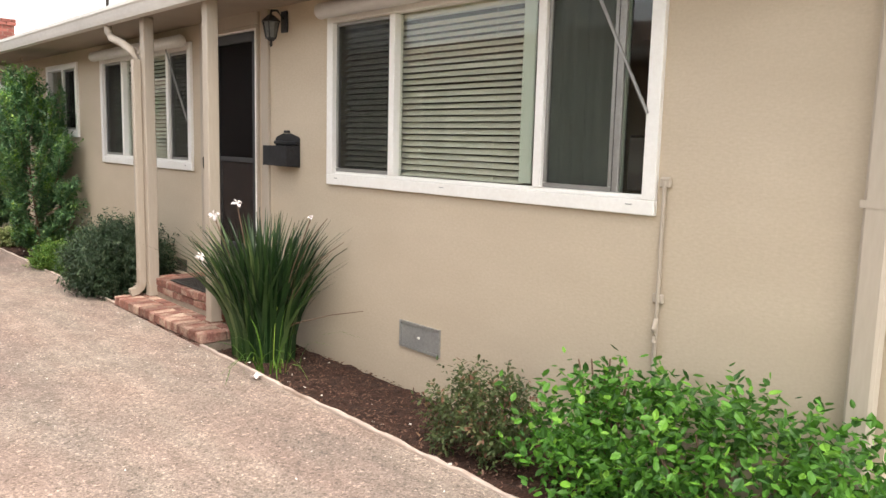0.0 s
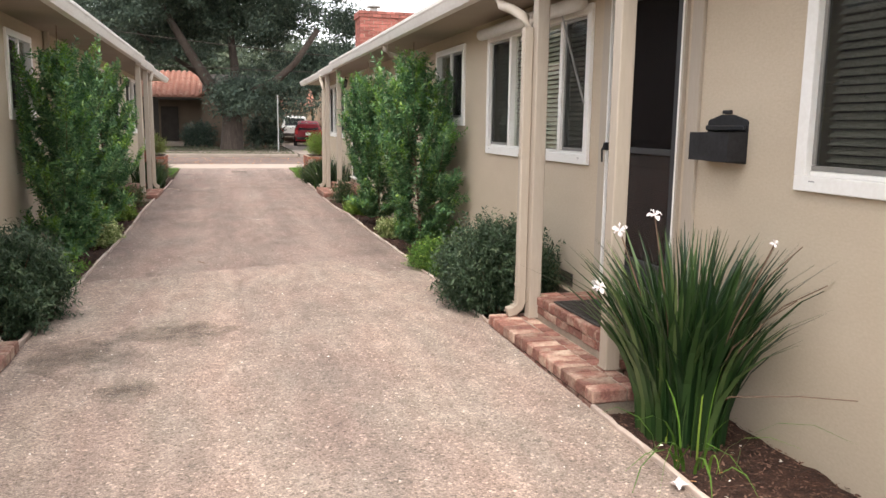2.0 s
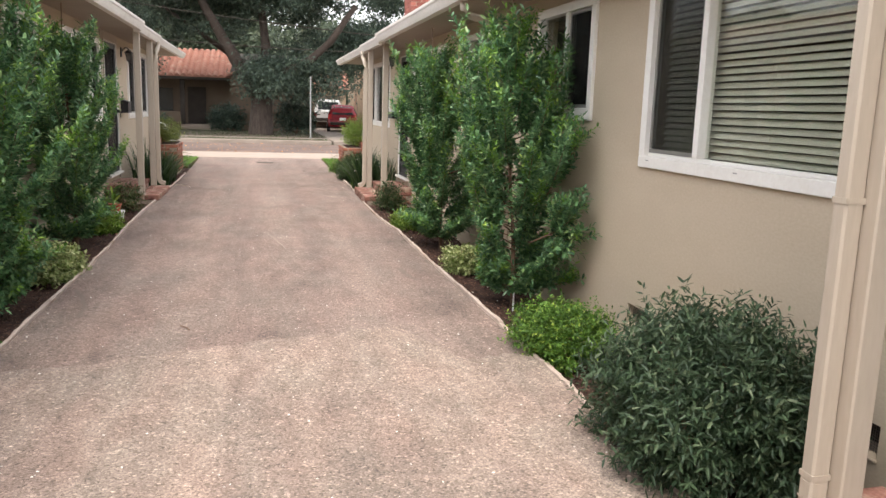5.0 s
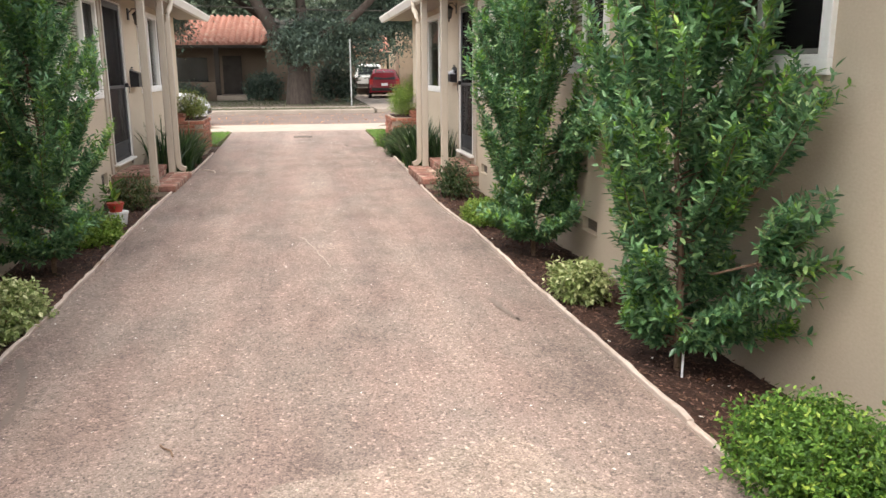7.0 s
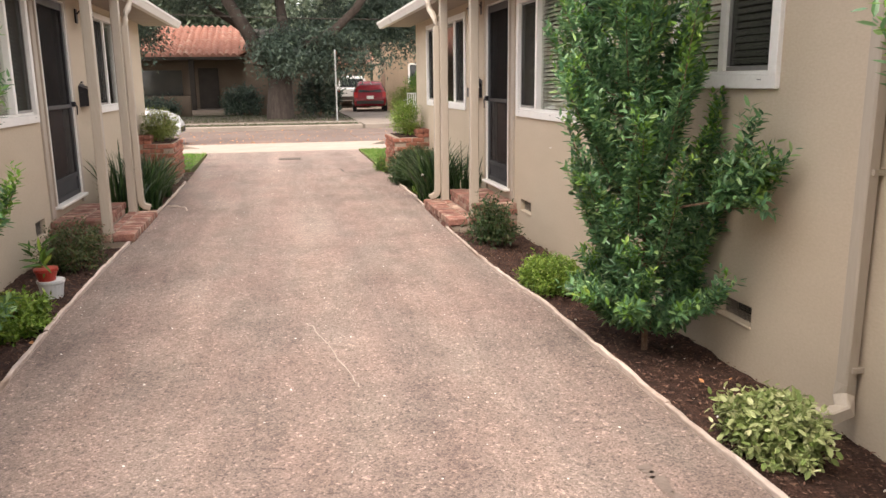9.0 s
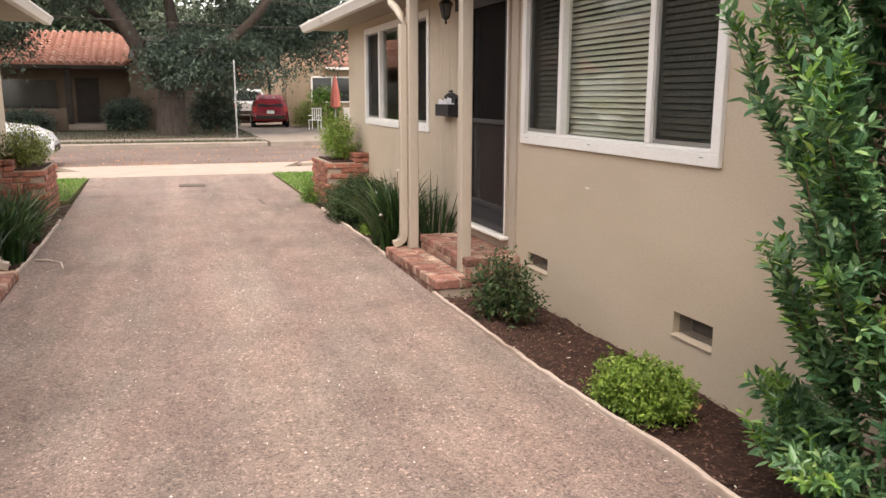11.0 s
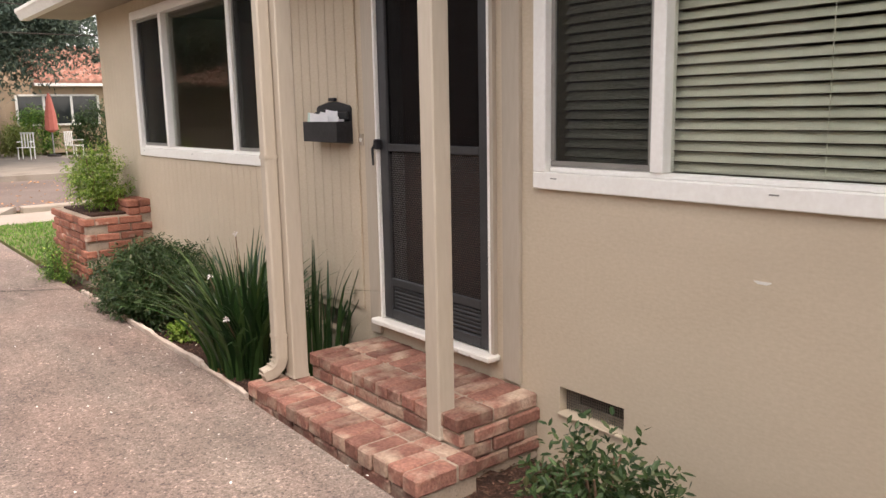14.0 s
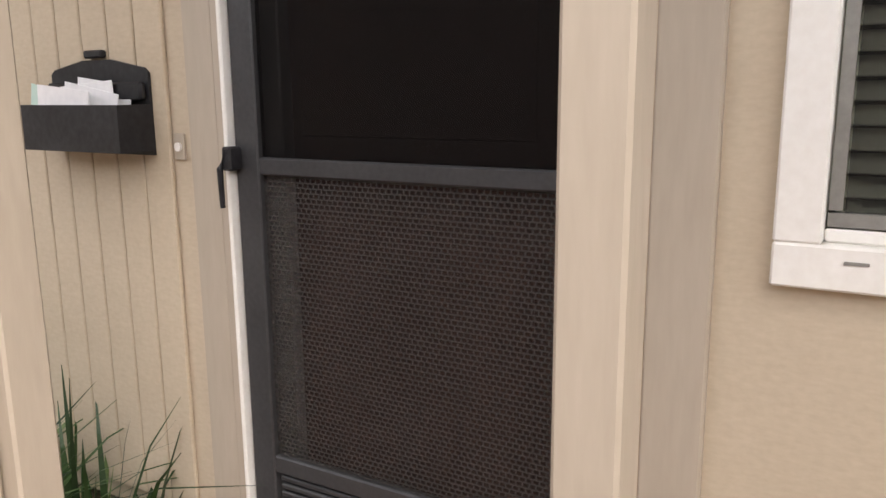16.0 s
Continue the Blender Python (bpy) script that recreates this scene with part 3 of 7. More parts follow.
solo("driveway_near", prism(bmesh.new(), [(EDGE_L, -8.0), (bed_edge("right", -8), -8.0), *[(bed_edge("right", 0.4 * i), 0.4 * i) for i in range(23)], *SEAM[::-1]], "z", -0.1, 0.004), DRIVE_NEAR, "worn pale brown asphalt driveway with grit", "driveway", "structure")
solo("driveway_far", prism(bmesh.new(), [*SEAM, *[(bed_edge("right", 9.4 + 0.4 * i), 9.4 + 0.4 * i) for i in range(32)], (2.42, 27.29), (-0.86, 27.29), *[(bed_edge("left", 21.8 - 0.4 * i), 21.8 - 0.4 * i) for i in range(32)]], "z", -0.1, 0.0), DRIVE_FAR, "grey-brown patched asphalt driveway between two beds", "driveway", "structure")


def blot(cx, cy, rx, ry, seed, mat, z, name, label):
    r = random.Random(seed)
    ring = []
    ph = [r.uniform(0, 6.28) for _ in range(4)]
    for i in range(36):
        a = 2 * math.pi * i / 36
        k = 1 + 0.18 * math.sin(2 * a + ph[0]) + 0.12 * math.sin(3 * a + ph[1]) + 0.08 * math.sin(7 * a + ph[2])
        ring.append((cx + rx * k * math.cos(a), cy + ry * k * math.sin(a)))
    solo(name, prism(bmesh.new(), ring, "z", z - 0.003, z), mat, label, "stain", "structure")


def crack(points, width, name, label, mat=CRACK, z=0.003):
    r = random.Random(len(points))
    bm = bmesh.new()
    pts = []
    for (x0, y0), (x1, y1) in zip(points, points[1:]):
        for i in range(6):
            k = i / 6
            pts.append((x0 + (x1 - x0) * k + r.uniform(-0.012, 0.012), y0 + (y1 - y0) * k + r.uniform(-0.012, 0.012)))
    pts.append(points[-1])
    for i in range(len(pts) - 1):
        (x0, y0), (x1, y1) = pts[i], pts[i + 1]
        d = Vector((x1 - x0, y1 - y0)).normalized() * width * r.uniform(0.3, 0.6)
        vs = [bm.verts.new((x, y, z)) for x, y in ((x0 - d.y, y0 + d.x), (x0 + d.y, y0 - d.x), (x1 + d.y, y1 - d.x), (x1 - d.y, y1 + d.x))]
        bm.faces.new(vs)
    bmesh.ops.recalc_face_normals(bm, faces=bm.faces)
    solo(name, bm, mat, label, "crack", "structure")


crack([(0.6, 23.7), (0.93, 23.6), (1.255, 23.47), (1.73, 23.19), (1.75, 22.62), (2.1, 22.35), (2.41, 22.15)], 0.03, "crack_1", "dark meandering crack across the asphalt")
crack([(0.81, 14.12), (0.862, 13.94), (1.004, 13.11), (1.03, 12.95)], 0.009, "crack_3", "pale scratch along the asphalt", CONCRETE, 0.004)

crack([(2.05, 11.9), (2.058, 11.68), (2.085, 11.5), (2.12, 11.38)], 0.05, "tyre_mark", "curved dark tyre scuff on the asphalt", TYREMARK)

crack([(-0.66, 11.27), (-0.51, 10.82), (-0.48, 10.62), (-0.47, 10.40)], 0.035, "scuff_mark", "brown wavy scuff on the asphalt", TYREMARK)
solo("sidewalk_near", boxed(-60, 60, 27.3, 28.7, -0.12, -0.004), CONCRETE, "pale concrete sidewalk crossing the driveway", "sidewalk", "structure")
solo("driveway_apron", prism(bmesh.new(), [(-1.1, 28.7), (2.85, 28.7), (3.4, 30.0), (-1.7, 30.0)], "z", -0.12, -0.012), CONCRETE, "pale concrete driveway apron", "apron", "structure")
for nm, xa, xb in (("kerb_1", -60, -1.75), ("kerb_2", 3.45, 60)):
    solo(nm, boxed(xa, xb, 29.75, 30.0, -0.14, -0.01, bevel=0.02), CONCRETE, "pale concrete street kerb", "kerb", "structure")
solo("road", boxed(-200, 200, 30.0, 37.2, -0.2, -0.09), ROAD, "brownish street asphalt with fallen leaves", "road", "structure")
# far paving is coloured darker to carry the tree's shade
for nm, xa, xb in (("kerb_3", -80, 3.6), ("kerb_4", 8.2, 80)):
    solo(nm, boxed(xa, xb, 37.2, 37.5, -0.2, 0.06, bevel=0.03), SHADECONCRETE, "grey concrete kerb across the street", "kerb", "structure")
solo("sidewalk_far", boxed(-80, 80, 39.0, 40.4, -0.1, 0.035), SHADECONCRETE, "grey concrete sidewalk across the street", "sidewalk", "structure")
solo("driveway_opposite", boxed(3.7, 7.9, 37.3, 62, -0.1, 0.045), SHADECONCRETE, "grey concrete driveway across the street", "driveway", "structure")

# ---------------------------------------------------------------- edging boards and beds
for side, ex in (("right", EDGE_R), ("left", EDGE_L)):
    s = SIGN[side]
    y = 0.0
    r = random.Random(3 + s)
    timber = thing("bed_edging", (ex, 0.0, 0.0), "weathered pale timber edging along the planting bed", "edging", "bed edgings", "structure")
    while y < 21.9:
        ln = r.uniform(1.9, 2.6)
        y2 = min(y + ln, 21.95)
        for lo, hi in ((5.2, 6.95), (17.12, 18.68)):
            if lo - 0.05 < y < hi:
                y = hi
            if y < lo < y2:
                y2 = lo
        if y2 - y > 0.15:
            dx, tw = r.uniform(-0.008, 0.008), r.uniform(-0.004, 0.004)
            bm = bmesh.new()
            k_ = max(4, int((y2 - y) / 0.09))
            rows_ = []
            top_ = 0.024 + r.uniform(-0.006, 0.006)
            for i_ in range(k_ + 1):
                yy = y + 0.004 + (y2 - y - 0.008) * i_ / k_
                xa_ = bed_edge(side, yy) + dx + tw * (yy - y) + 0.004 * math.sin(yy * 2.3 + s) + 0.003 * math.sin(yy * 5.9) + r.uniform(-0.004, 0.004)
                xb_ = xa_ + s * (0.030 + r.uniform(-0.006, 0.004))
                zt_ = top_ + r.uniform(-0.005, 0.003)
                rows_.append([bm.verts.new(p) for p in ((xa_, yy, -0.08), (xa_, yy, zt_ - 0.004), (xa_ + s * 0.004, yy, zt_), (xb_ - s * 0.005, yy, zt_ + r.uniform(-0.004, 0.002)), (xb_, yy, zt_ - 0.006), (xb_, yy, -0.08))])
            for ra_, rb_ in zip(rows_, rows_[1:]):
                for j_ in range(5):
                    bm.faces.new((ra_[j_], ra_[j_ + 1], rb_[j_ + 1], rb_[j_]))
            bm.faces.new(rows_[0])
            bm.faces.new(rows_[-1])
            bmesh.ops.recalc_face_normals(bm, faces=bm.faces)
            part("board", bm, EDGING, timber)
        y = y2 + 0.002

    # mulch as an uneven sheet
    nx, ny = 14, 330
    xs = np.linspace(ex + s * 0.03, WALL[side] + s * 0.02, nx)
    ys = np.linspace(-2.0, 24.0, ny)
    gx, gy = np.meshgrid(xs, ys)
    deep = 0.07 if s > 0 else 0.03
    gx = gx + np.array([bed_edge(side, q) - ex for q in ys])[:, None] * np.linspace(1, 0, nx)[None]
    drop = deep * np.abs(gx - xs[0]) / abs(xs[-1] - xs[0])
    gz = -0.05 - drop + 0.012 * np.sin(gx * 9 + gy * 3.1) * np.sin(gy * 5.3) + rng.normal(0, 0.007, gx.shape)
    gz = np.maximum(gz, -0.124)
    v = np.stack([gx, gy, gz], -1).reshape(-1, 3)
    i = (np.arange(ny - 1)[:, None] * nx + np.arange(nx - 1)[None]).reshape(-1, 1)
    f = i + (np.array([[0, 1, nx + 1, nx]]) if s > 0 else np.array([[0, nx, nx + 1, 1]]))
    ob = raw("mulch_bed", v, f, MULCH, smooth=True)
    tagged(ob, "dark reddish-brown bark mulch in the bed", "mulch", kind="structure")
    k = 20000
    cx = rng.uniform(min(xs[0], xs[-1]), max(xs[0], xs[-1]), k)
    cy = rng.uniform(0, 22, k)
    base = np.stack([cx, cy, -0.036 - deep * np.abs(cx - xs[0]) / abs(xs[-1] - xs[0]) + rng.uniform(-0.008, 0.008, k)], -1)
    way = unit(np.stack([rng.normal(0, 1, k), rng.normal(0, 1, k), rng.normal(0, 0.25, k)], -1))
    ln = rng.uniform(0.009, 0.032, k)
    ob = leaf_mesh("bark_chips", [leaves(base, way, ln, ln * rng.uniform(0.25, 0.5, k), fold=0.3, curl=0.0)], CHIP)
    tagged(ob, "loose bark chips strewn over the bed", "bark chips", kind="stuff")

k = 160
base = np.stack([rng.uniform(2.3, 3.1, k), rng.uniform(1.0, 21, k), np.full(k, 0.055)], -1)
base[:, 2] = np.where(base[:, 0] < 2.39, 0.008, -0.030 - 0.09 * (base[:, 0] - 2.43))
way = unit(np.stack([rng.normal(0, 1, k), rng.normal(0, 1, k), rng.normal(0, 0.2, k)], -1))
tagged(leaf_mesh("fallen_petals", [leaves(base, way, rng.uniform(0.01, 0.03, k), rng.uniform(0.008, 0.016, k))], PETALBIT),
       "small pale fallen petals and dry bits", "litter", kind="stuff")


# ---------------------------------------------------------------- windows, doors, vents
WINDOWS = {  # y0, y1, z0, z1, mullions, screened sections, blind (y0, y1), awning roll
    "right": [(2.03, 4.755, 1.185, 2.38, (2.77, 4.03), (0, 2), (2.98, 4.68), True), (7.0, 9.39, 1.18, 2.36, (7.55, 8.74), (0, 2), (7.1, 9.3), True),
              (10.22, 11.46, 1.455, 2.365, (10.80,), (0,), None, False), (12.84, 13.93, 1.45, 2.36, (13.38,), (0,), (12.92, 13.84), False),
              (14.89, 17.30, 1.138, 2.35, (15.56, 16.68), (0, 2), (14.98, 17.22), False), (19.62, 22.42, 1.12, 2.40, (20.34, 21.70), (0, 2), None, False)],
    "left": [(2.03, 4.79, 1.18, 2.38, (2.77, 4.03), (0, 2), (2.83, 4.71), False), (6.98, 9.39, 1.18, 2.36, (7.55, 8.74), (0, 2), (7.1, 9.3), False),
             (10.38, 11.42, 1.46, 2.36, (10.88,), (0,), None, False), (12.84, 13.93, 1.45, 2.36, (13.38,), (0,), (12.92, 13.84), False),
             (15.03, 17.28, 1.17, 2.35, (15.55, 16.68), (0, 2), (15.11, 17.2), False), (19.75, 22.2, 1.16, 2.40, (20.6, 21.4), (0, 2), None, False)],
}
DOORS = {"right": [(5.79, 6.68), (17.59, 18.48)], "left": [(5.79, 6.68), (17.56, 18.58)]}
VENTS = {"right": [(3.525, 3.888, 0.183, 0.328), (7.20, 7.54, 0.17, 0.31), (9.10, 9.44, 0.12, 0.26), (12.93, 13.26, 0.165, 0.275), (14.87, 15.22, 0.155, 0.287), (16.81, 17.16, 0.16, 0.275), (18.91, 19.25, 0.15, 0.28), (20.15, 20.5, 0.18, 0.31)],
         "left": [(9.10, 9.44, 0.12, 0.26), (12.92, 13.25, 0.16, 0.29), (16.85, 17.15, 0.13, 0.28)]}
count = {"window": 0, "door": 0}


def window(side, y0, y1, z0, z1, mull, screened, blind, roll):
    count["window"] += 1
    w = thing(f"window_{count['window']}", (WALL[side], (y0 + y1) / 2, z0), "white-framed sliding window in a beige stucco wall", "window", kind="structure")
    t = 0.072
    bm = bmesh.new()
    a, b = out(side, 0.028), out(side, -0.05)
    box(bm, a, b, y0, y1, z0, z0 + t, bevel=0.004)
    box(bm, a, b, y0, y1, z1 - t, z1, bevel=0.004)
    box(bm, a, b, y0, y0 + t, z0 + t, z1 - t, bevel=0.004)
    box(bm, a, b, y1 - t, y1, z0 + t, z1 - t, bevel=0.004)
    part("window_frame", bm, WHITE, w)
    part("window_sill", boxed(out(side, 0.0), out(side, -0.05), y0 + t, y1 - t, z0 + t, z0 + t + 0.022, bevel=0.004), WHITE, w)
    cuts = [y0 + t, *mull, y1 - t]
    for m in mull:
        part("mullion", boxed(out(side, 0.016), out(side, -0.06), m - 0.028, m + 0.028, z0 + t + 0.022, z1 - t, bevel=0.004), WHITE, w)
    for i in range(len(cuts) - 1):
        ya = cuts[i] + (0.028 if i else 0)
        yb = cuts[i + 1] - (0.028 if i < len(cuts) - 2 else 0)
        za, zb = z0 + t + 0.022, z1 - t
        g = part("pane", boxed(out(side, -0.035), out(side, -0.039), ya, yb, za, zb), GLASS, w)
        g.visible_shadow = False
        if i in screened:
            if side == "right" and y0 < 2.1 and i == 0:
                ya = 2.30
            bm = bmesh.new()
            e = 0.026
            a, b = out(side, -0.006), out(side, -0.022)
            for q in ((ya, yb, za, za + e), (ya, yb, zb - e, zb), (ya, ya + e, za + e, zb - e), (yb - e, yb, za + e, zb - e)):
                box(bm, a, b, q[0] + 0.003, q[1] - 0.003, q[2] + 0.003, q[3] - 0.001)
            part("screen_frame", bm, GREYALU, w, "grey aluminium screen frame")
            part("screen", boxed(out(side, -0.012), out(side, -0.013), ya + e, yb - e, za + e, zb - e), SCREEN, w, "dark insect screen")
    for q in (y0 + 0.12, (y0 + y1) / 2 + 0.1, y1 - 0.14):
        part("weep_slot", boxed(out(side, 0.0285), out(side, 0.030), q, q + 0.035, z0 + 0.045, z0 + 0.05), GREYALU, w)
    if blind:
        b = thing("window_blind", (out(side, -0.1), blind[0], z0 + 0.1), "pale green-white slatted blind, lowered, behind the window", "blind", "window blinds")
        ba, bb = blind
        zt = z1 - t - 0.03
        part("head_rail", boxed(out(side, -0.075), out(side, -0.125), ba, bb, zt, zt + 0.05, bevel=0.004), BLIND, b)
        bm = boxed(-0.024, 0.024, ba - blind[0], bb - blind[0], -0.0012, 0.0012)
        slat = mesh_of("slat", bm, BLIND)
        z = z0 + t + 0.04
        r = random.Random(int(y0 * 10))
        while z < zt - 0.02:
            o = new("slat", slat)
            o.parent = b
            o.location = (0, 0, z - (z0 + 0.1))
            o.rotation_euler = (0, radians((-40 + r.uniform(-3, 3)) * SIGN[side]), 0)
            z += 0.039
        for q in (ba + 0.2, (ba + bb) / 2, bb - 0.2):
            part("ladder_cord", boxed(out(side, -0.0745), out(side, -0.076), q, q + 0.003, z0 + t + 0.02, zt), BLIND, b)
        part("bottom_rail", boxed(out(side, -0.08), out(side, -0.12), ba, bb, z0 + t + 0.023, z0 + t + 0.038, bevel=0.003), BLIND, b)
    if roll:
        aw = thing("awning_roll", (out(side, 0.1), (y0 + y1) / 2, z1 - 0.05), "rolled-up pale canvas awning fixed over the window", "awning", "awning rolls")
        part("roll", tube(bmesh.new(), [(out(side, 0.10), y0 + 0.03, z1 + 0.0), (out(side, 0.10), y1 - 0.03, z1 + 0.0)], 0.055, 14), GUTTER, aw, smooth=True)
        for q in (y0 + 0.08, y1 - 0.08):
            part("bracket", boxed(out(side, 0.0285), out(side, 0.12), q, q + 0.03, z1 - 0.02, z1 + 0.015), WHITE, aw)
        part("arm", tube(bmesh.new(), [(out(side, 0.09), y0 + 0.42, z1 - 0.0), (out(side, 0.035), y0 + 0.06, z1 - 0.72)], 0.008, 6), GREYALU, aw, "thin folding metal arm")


def door(side, y0, y1):
    count["door"] += 1
    z0, z1 = (0.36, 2.36) if side == "right" and y0 < 10 else (0.33, 2.36)
    d = thing(f"door_{count['door']}", (WALL[side], (y0 + y1) / 2, z0), "closed charcoal aluminium screen door in a white frame", "door", kind="structure")
    j = 0.035
    bm = bmesh.new()
    a, b = out(side, 0.03), out(side, -0.13)
    e = 0.013
    box(bm, a, b, y0 - e, y0, z0, z1 + e, bevel=0.003)
    box(bm, a, b, y1, y1 + e, z0, z1 + e, bevel=0.003)
    box(bm, a, b, y0, y1, z1, z1 + e, bevel=0.003)
    part("door_frame", bm, WHITE, d, "narrow white door stop")
    bm = bmesh.new()
    a, b = out(side, 0.024), out(side, -0.13)
    box(bm, a, b, y0 - j, y0 - e, z0, z1 + j)
    box(bm, a, b, y1 + e, y1 + j, z0, z1 + j)
    box(bm, a, b, y0 - e, y1 + e, z1 + e, z1 + j)
    part("jamb", bm, BEIGE, d, "beige painted door jamb")
    part("inner_jamb", boxed(out(side, -0.03), out(side, -0.072), y1 - 0.115, y1 - 0.002, z0 + 0.003, z1 - 0.003, bevel=0.004), GREYALU, d, "grey inner jamb behind the screen")
    part("door_sill", boxed(out(side, 0.075), out(side, -0.13), y0 - 0.05, y1 + 0.05, z0 - 0.032, z0 - 0.002, bevel=0.006), SILLPAINT, d, "chipped white sill")
    for ya, yb in ((y0 - j - 0.165, y0 - j - 0.055), (y1 + j + 0.001, y1 + j + 0.098)):
        part("casing", boxed(out(side, 0.022), out(side, -0.02), ya, yb, 0.225, z1 + 0.15, bevel=0.004), BEIGE, d, "beige painted casing")
    part("casing", boxed(out(side, 0.021), out(side, -0.02), y0 - j, y1 + j, z1 + j + 0.003, z1 + 0.15, bevel=0.004), BEIGE, d)
    s = 0.075
    xa, xb = out(side, 0.012), out(side, -0.02)
    leaf = part("screen_leaf", boxed(xa, xb, y0 + 0.004, y0 + s, z0 + 0.006, z1 - 0.004, bevel=0.004), DARKALU, d, "charcoal aluminium stile")
    part("stile", boxed(xa, xb, y1 - s, y1 - 0.004, z0 + 0.006, z1 - 0.004, bevel=0.004), DARKALU, leaf)
    for za, zb in ((z0 + 0.006, z0 + 0.06), (z0 + 0.195, z0 + 0.24), (z0 + 0.935, z0 + 0.975), (z1 - 0.08, z1 - 0.004)):
        part("rail", boxed(out(side, 0.011), xb, y0 + s, y1 - s, za, zb, bevel=0.004), DARKALU, leaf)
    part("kick_panel", boxed(out(side, -0.008), out(side, -0.018), y0 + s, y1 - s, z0 + 0.06, z0 + 0.195), DARKALU, leaf)
    for i in range(6):
        z = z0 + 0.068 + i * 0.021
        part("louvre", boxed(out(side, 0.003), out(side, -0.0075), y0 + s + 0.01, y1 - s - 0.01, z, z + 0.013, bevel=0.003), DARKALU, leaf)
    part("screen", boxed(out(side, -0.004), out(side, -0.0055), y0 + s, y1 - s, z0 + 0.975, z1 - 0.08), DOORSCREEN, leaf, "fine dark door mesh")
    part("screen", boxed(out(side, -0.004), out(side, -0.0055), y0 + s, y1 - s, z0 + 0.24, z0 + 0.935), PETSCREEN, leaf, "coarse woven grey guard mesh")
    hy = y1 - 0.016
    h = part("handle", boxed(out(side, 0.0125), out(side, 0.055), hy - 0.014, hy + 0.014, z0 + 0.945, z0 + 1.0, bevel=0.005), BLACKMETAL, leaf, "black lever handle")
    part("lever", tube(bmesh.new(), [(out(side, 0.05), hy, z0 + 0.99), (out(side, 0.062), hy + 0.012, z0 + 0.95), (out(side, 0.058), hy + 0.014, z0 + 0.86)], 0.009, 8, 0.006), BLACKMETAL, d)
    inner = part("inner_door", boxed(out(side, -0.075), out(side, -0.115), y0 + 0.002, y1 - 0.002, z0 + 0.002, z1 - 0.002), DOORBROWN, d, "dark red-brown timber door")
    for za, zb in ((z0 + 0.15, z0 + 0.85), (z0 + 1.02, z0 + 1.85)):
        part("panel", boxed(out(side, -0.068), out(side, -0.0748), y0 + 0.16, y1 - 0.14, za, zb, bevel=0.003), DOORBROWN, inner)
    part("knob", tube(bmesh.new(), [(out(side, -0.0745), y1 - 0.1, z0 + 0.95), (out(side, -0.03), y1 - 0.1, z0 + 0.95)], 0.022, 10), GALV, inner, "dull metal knob")


def vent(side, y0, y1, z0, z1, closed):
    v = thing("foundation_vent", (WALL[side], (y0 + y1) / 2, z0), "closed grey metal foundation vent plate" if closed else "recessed foundation vent with wire mesh", "vent", "foundation vents", "structure")
    if closed:
        part("plate", boxed(out(side, 0.008), out(side, -0.03), y0, y1, z0, z1, bevel=0.004), GALV, v)
        bm = bmesh.new()
        for q in ((y0 - 0.015, y1 + 0.015, z0 - 0.015, z0), (y0 - 0.015, y1 + 0.015, z1, z1 + 0.015), (y0 - 0.015, y0, z0, z1), (y1, y1 + 0.015, z0, z1)):
            box(bm, out(side, 0.014), out(side, -0.01), *q)
        part("rim", bm, GALV, v)
        part("latch", boxed(out(side, 0.0085), out(side, 0.02), (y0 + y1) / 2 - 0.01, (y0 + y1) / 2 + 0.01, (z0 + z1) / 2 - 0.008, (z0 + z1) / 2 + 0.008, bevel=0.003), WHITE, v)
        return
    bm = bmesh.new()
    x = out(side, -0.045)
    q = y0 + 0.006
    while q < y1:
        box(bm, x, x + 0.002, q, q + 0.0022, z0, z1)
        q += 0.0125
    q = z0 + 0.006
    while q < z1:
        box(bm, x + 0.0022, x + 0.004, y0, y1, q, q + 0.0022)
        q += 0.0125
    part("wire_mesh", bm, MESHWIRE, v)
    # near-black sheet stands in for the unlit crawlspace behind the wire
    part("backing", boxed(out(side, -0.135), out(side, -0.14), y0, y1, z0, z1), VENTDARK, v)
    part("sill", boxed(out(side, 0.012), out(side, -0.04), y0 - 0.005, y1 + 0.005, z0 - 0.016, z0 - 0.001, bevel=0.004), STUCCO, v)


def gutter_outline(x, s, zb, zt):
    """K-style gutter section; x is its outer lip, s the side it faces away from."""
    return [(x, zt), (x, zt - 0.03), (x + s * 0.012, zt - 0.045), (x + s * 0.03, zb + 0.03), (x + s * 0.045, zb), (x + s * 0.11, zb), (x + s * 0.11, zt - 0.01), (x + s * 0.012, zt - 0.01), (x + s * 0.012, zt)]


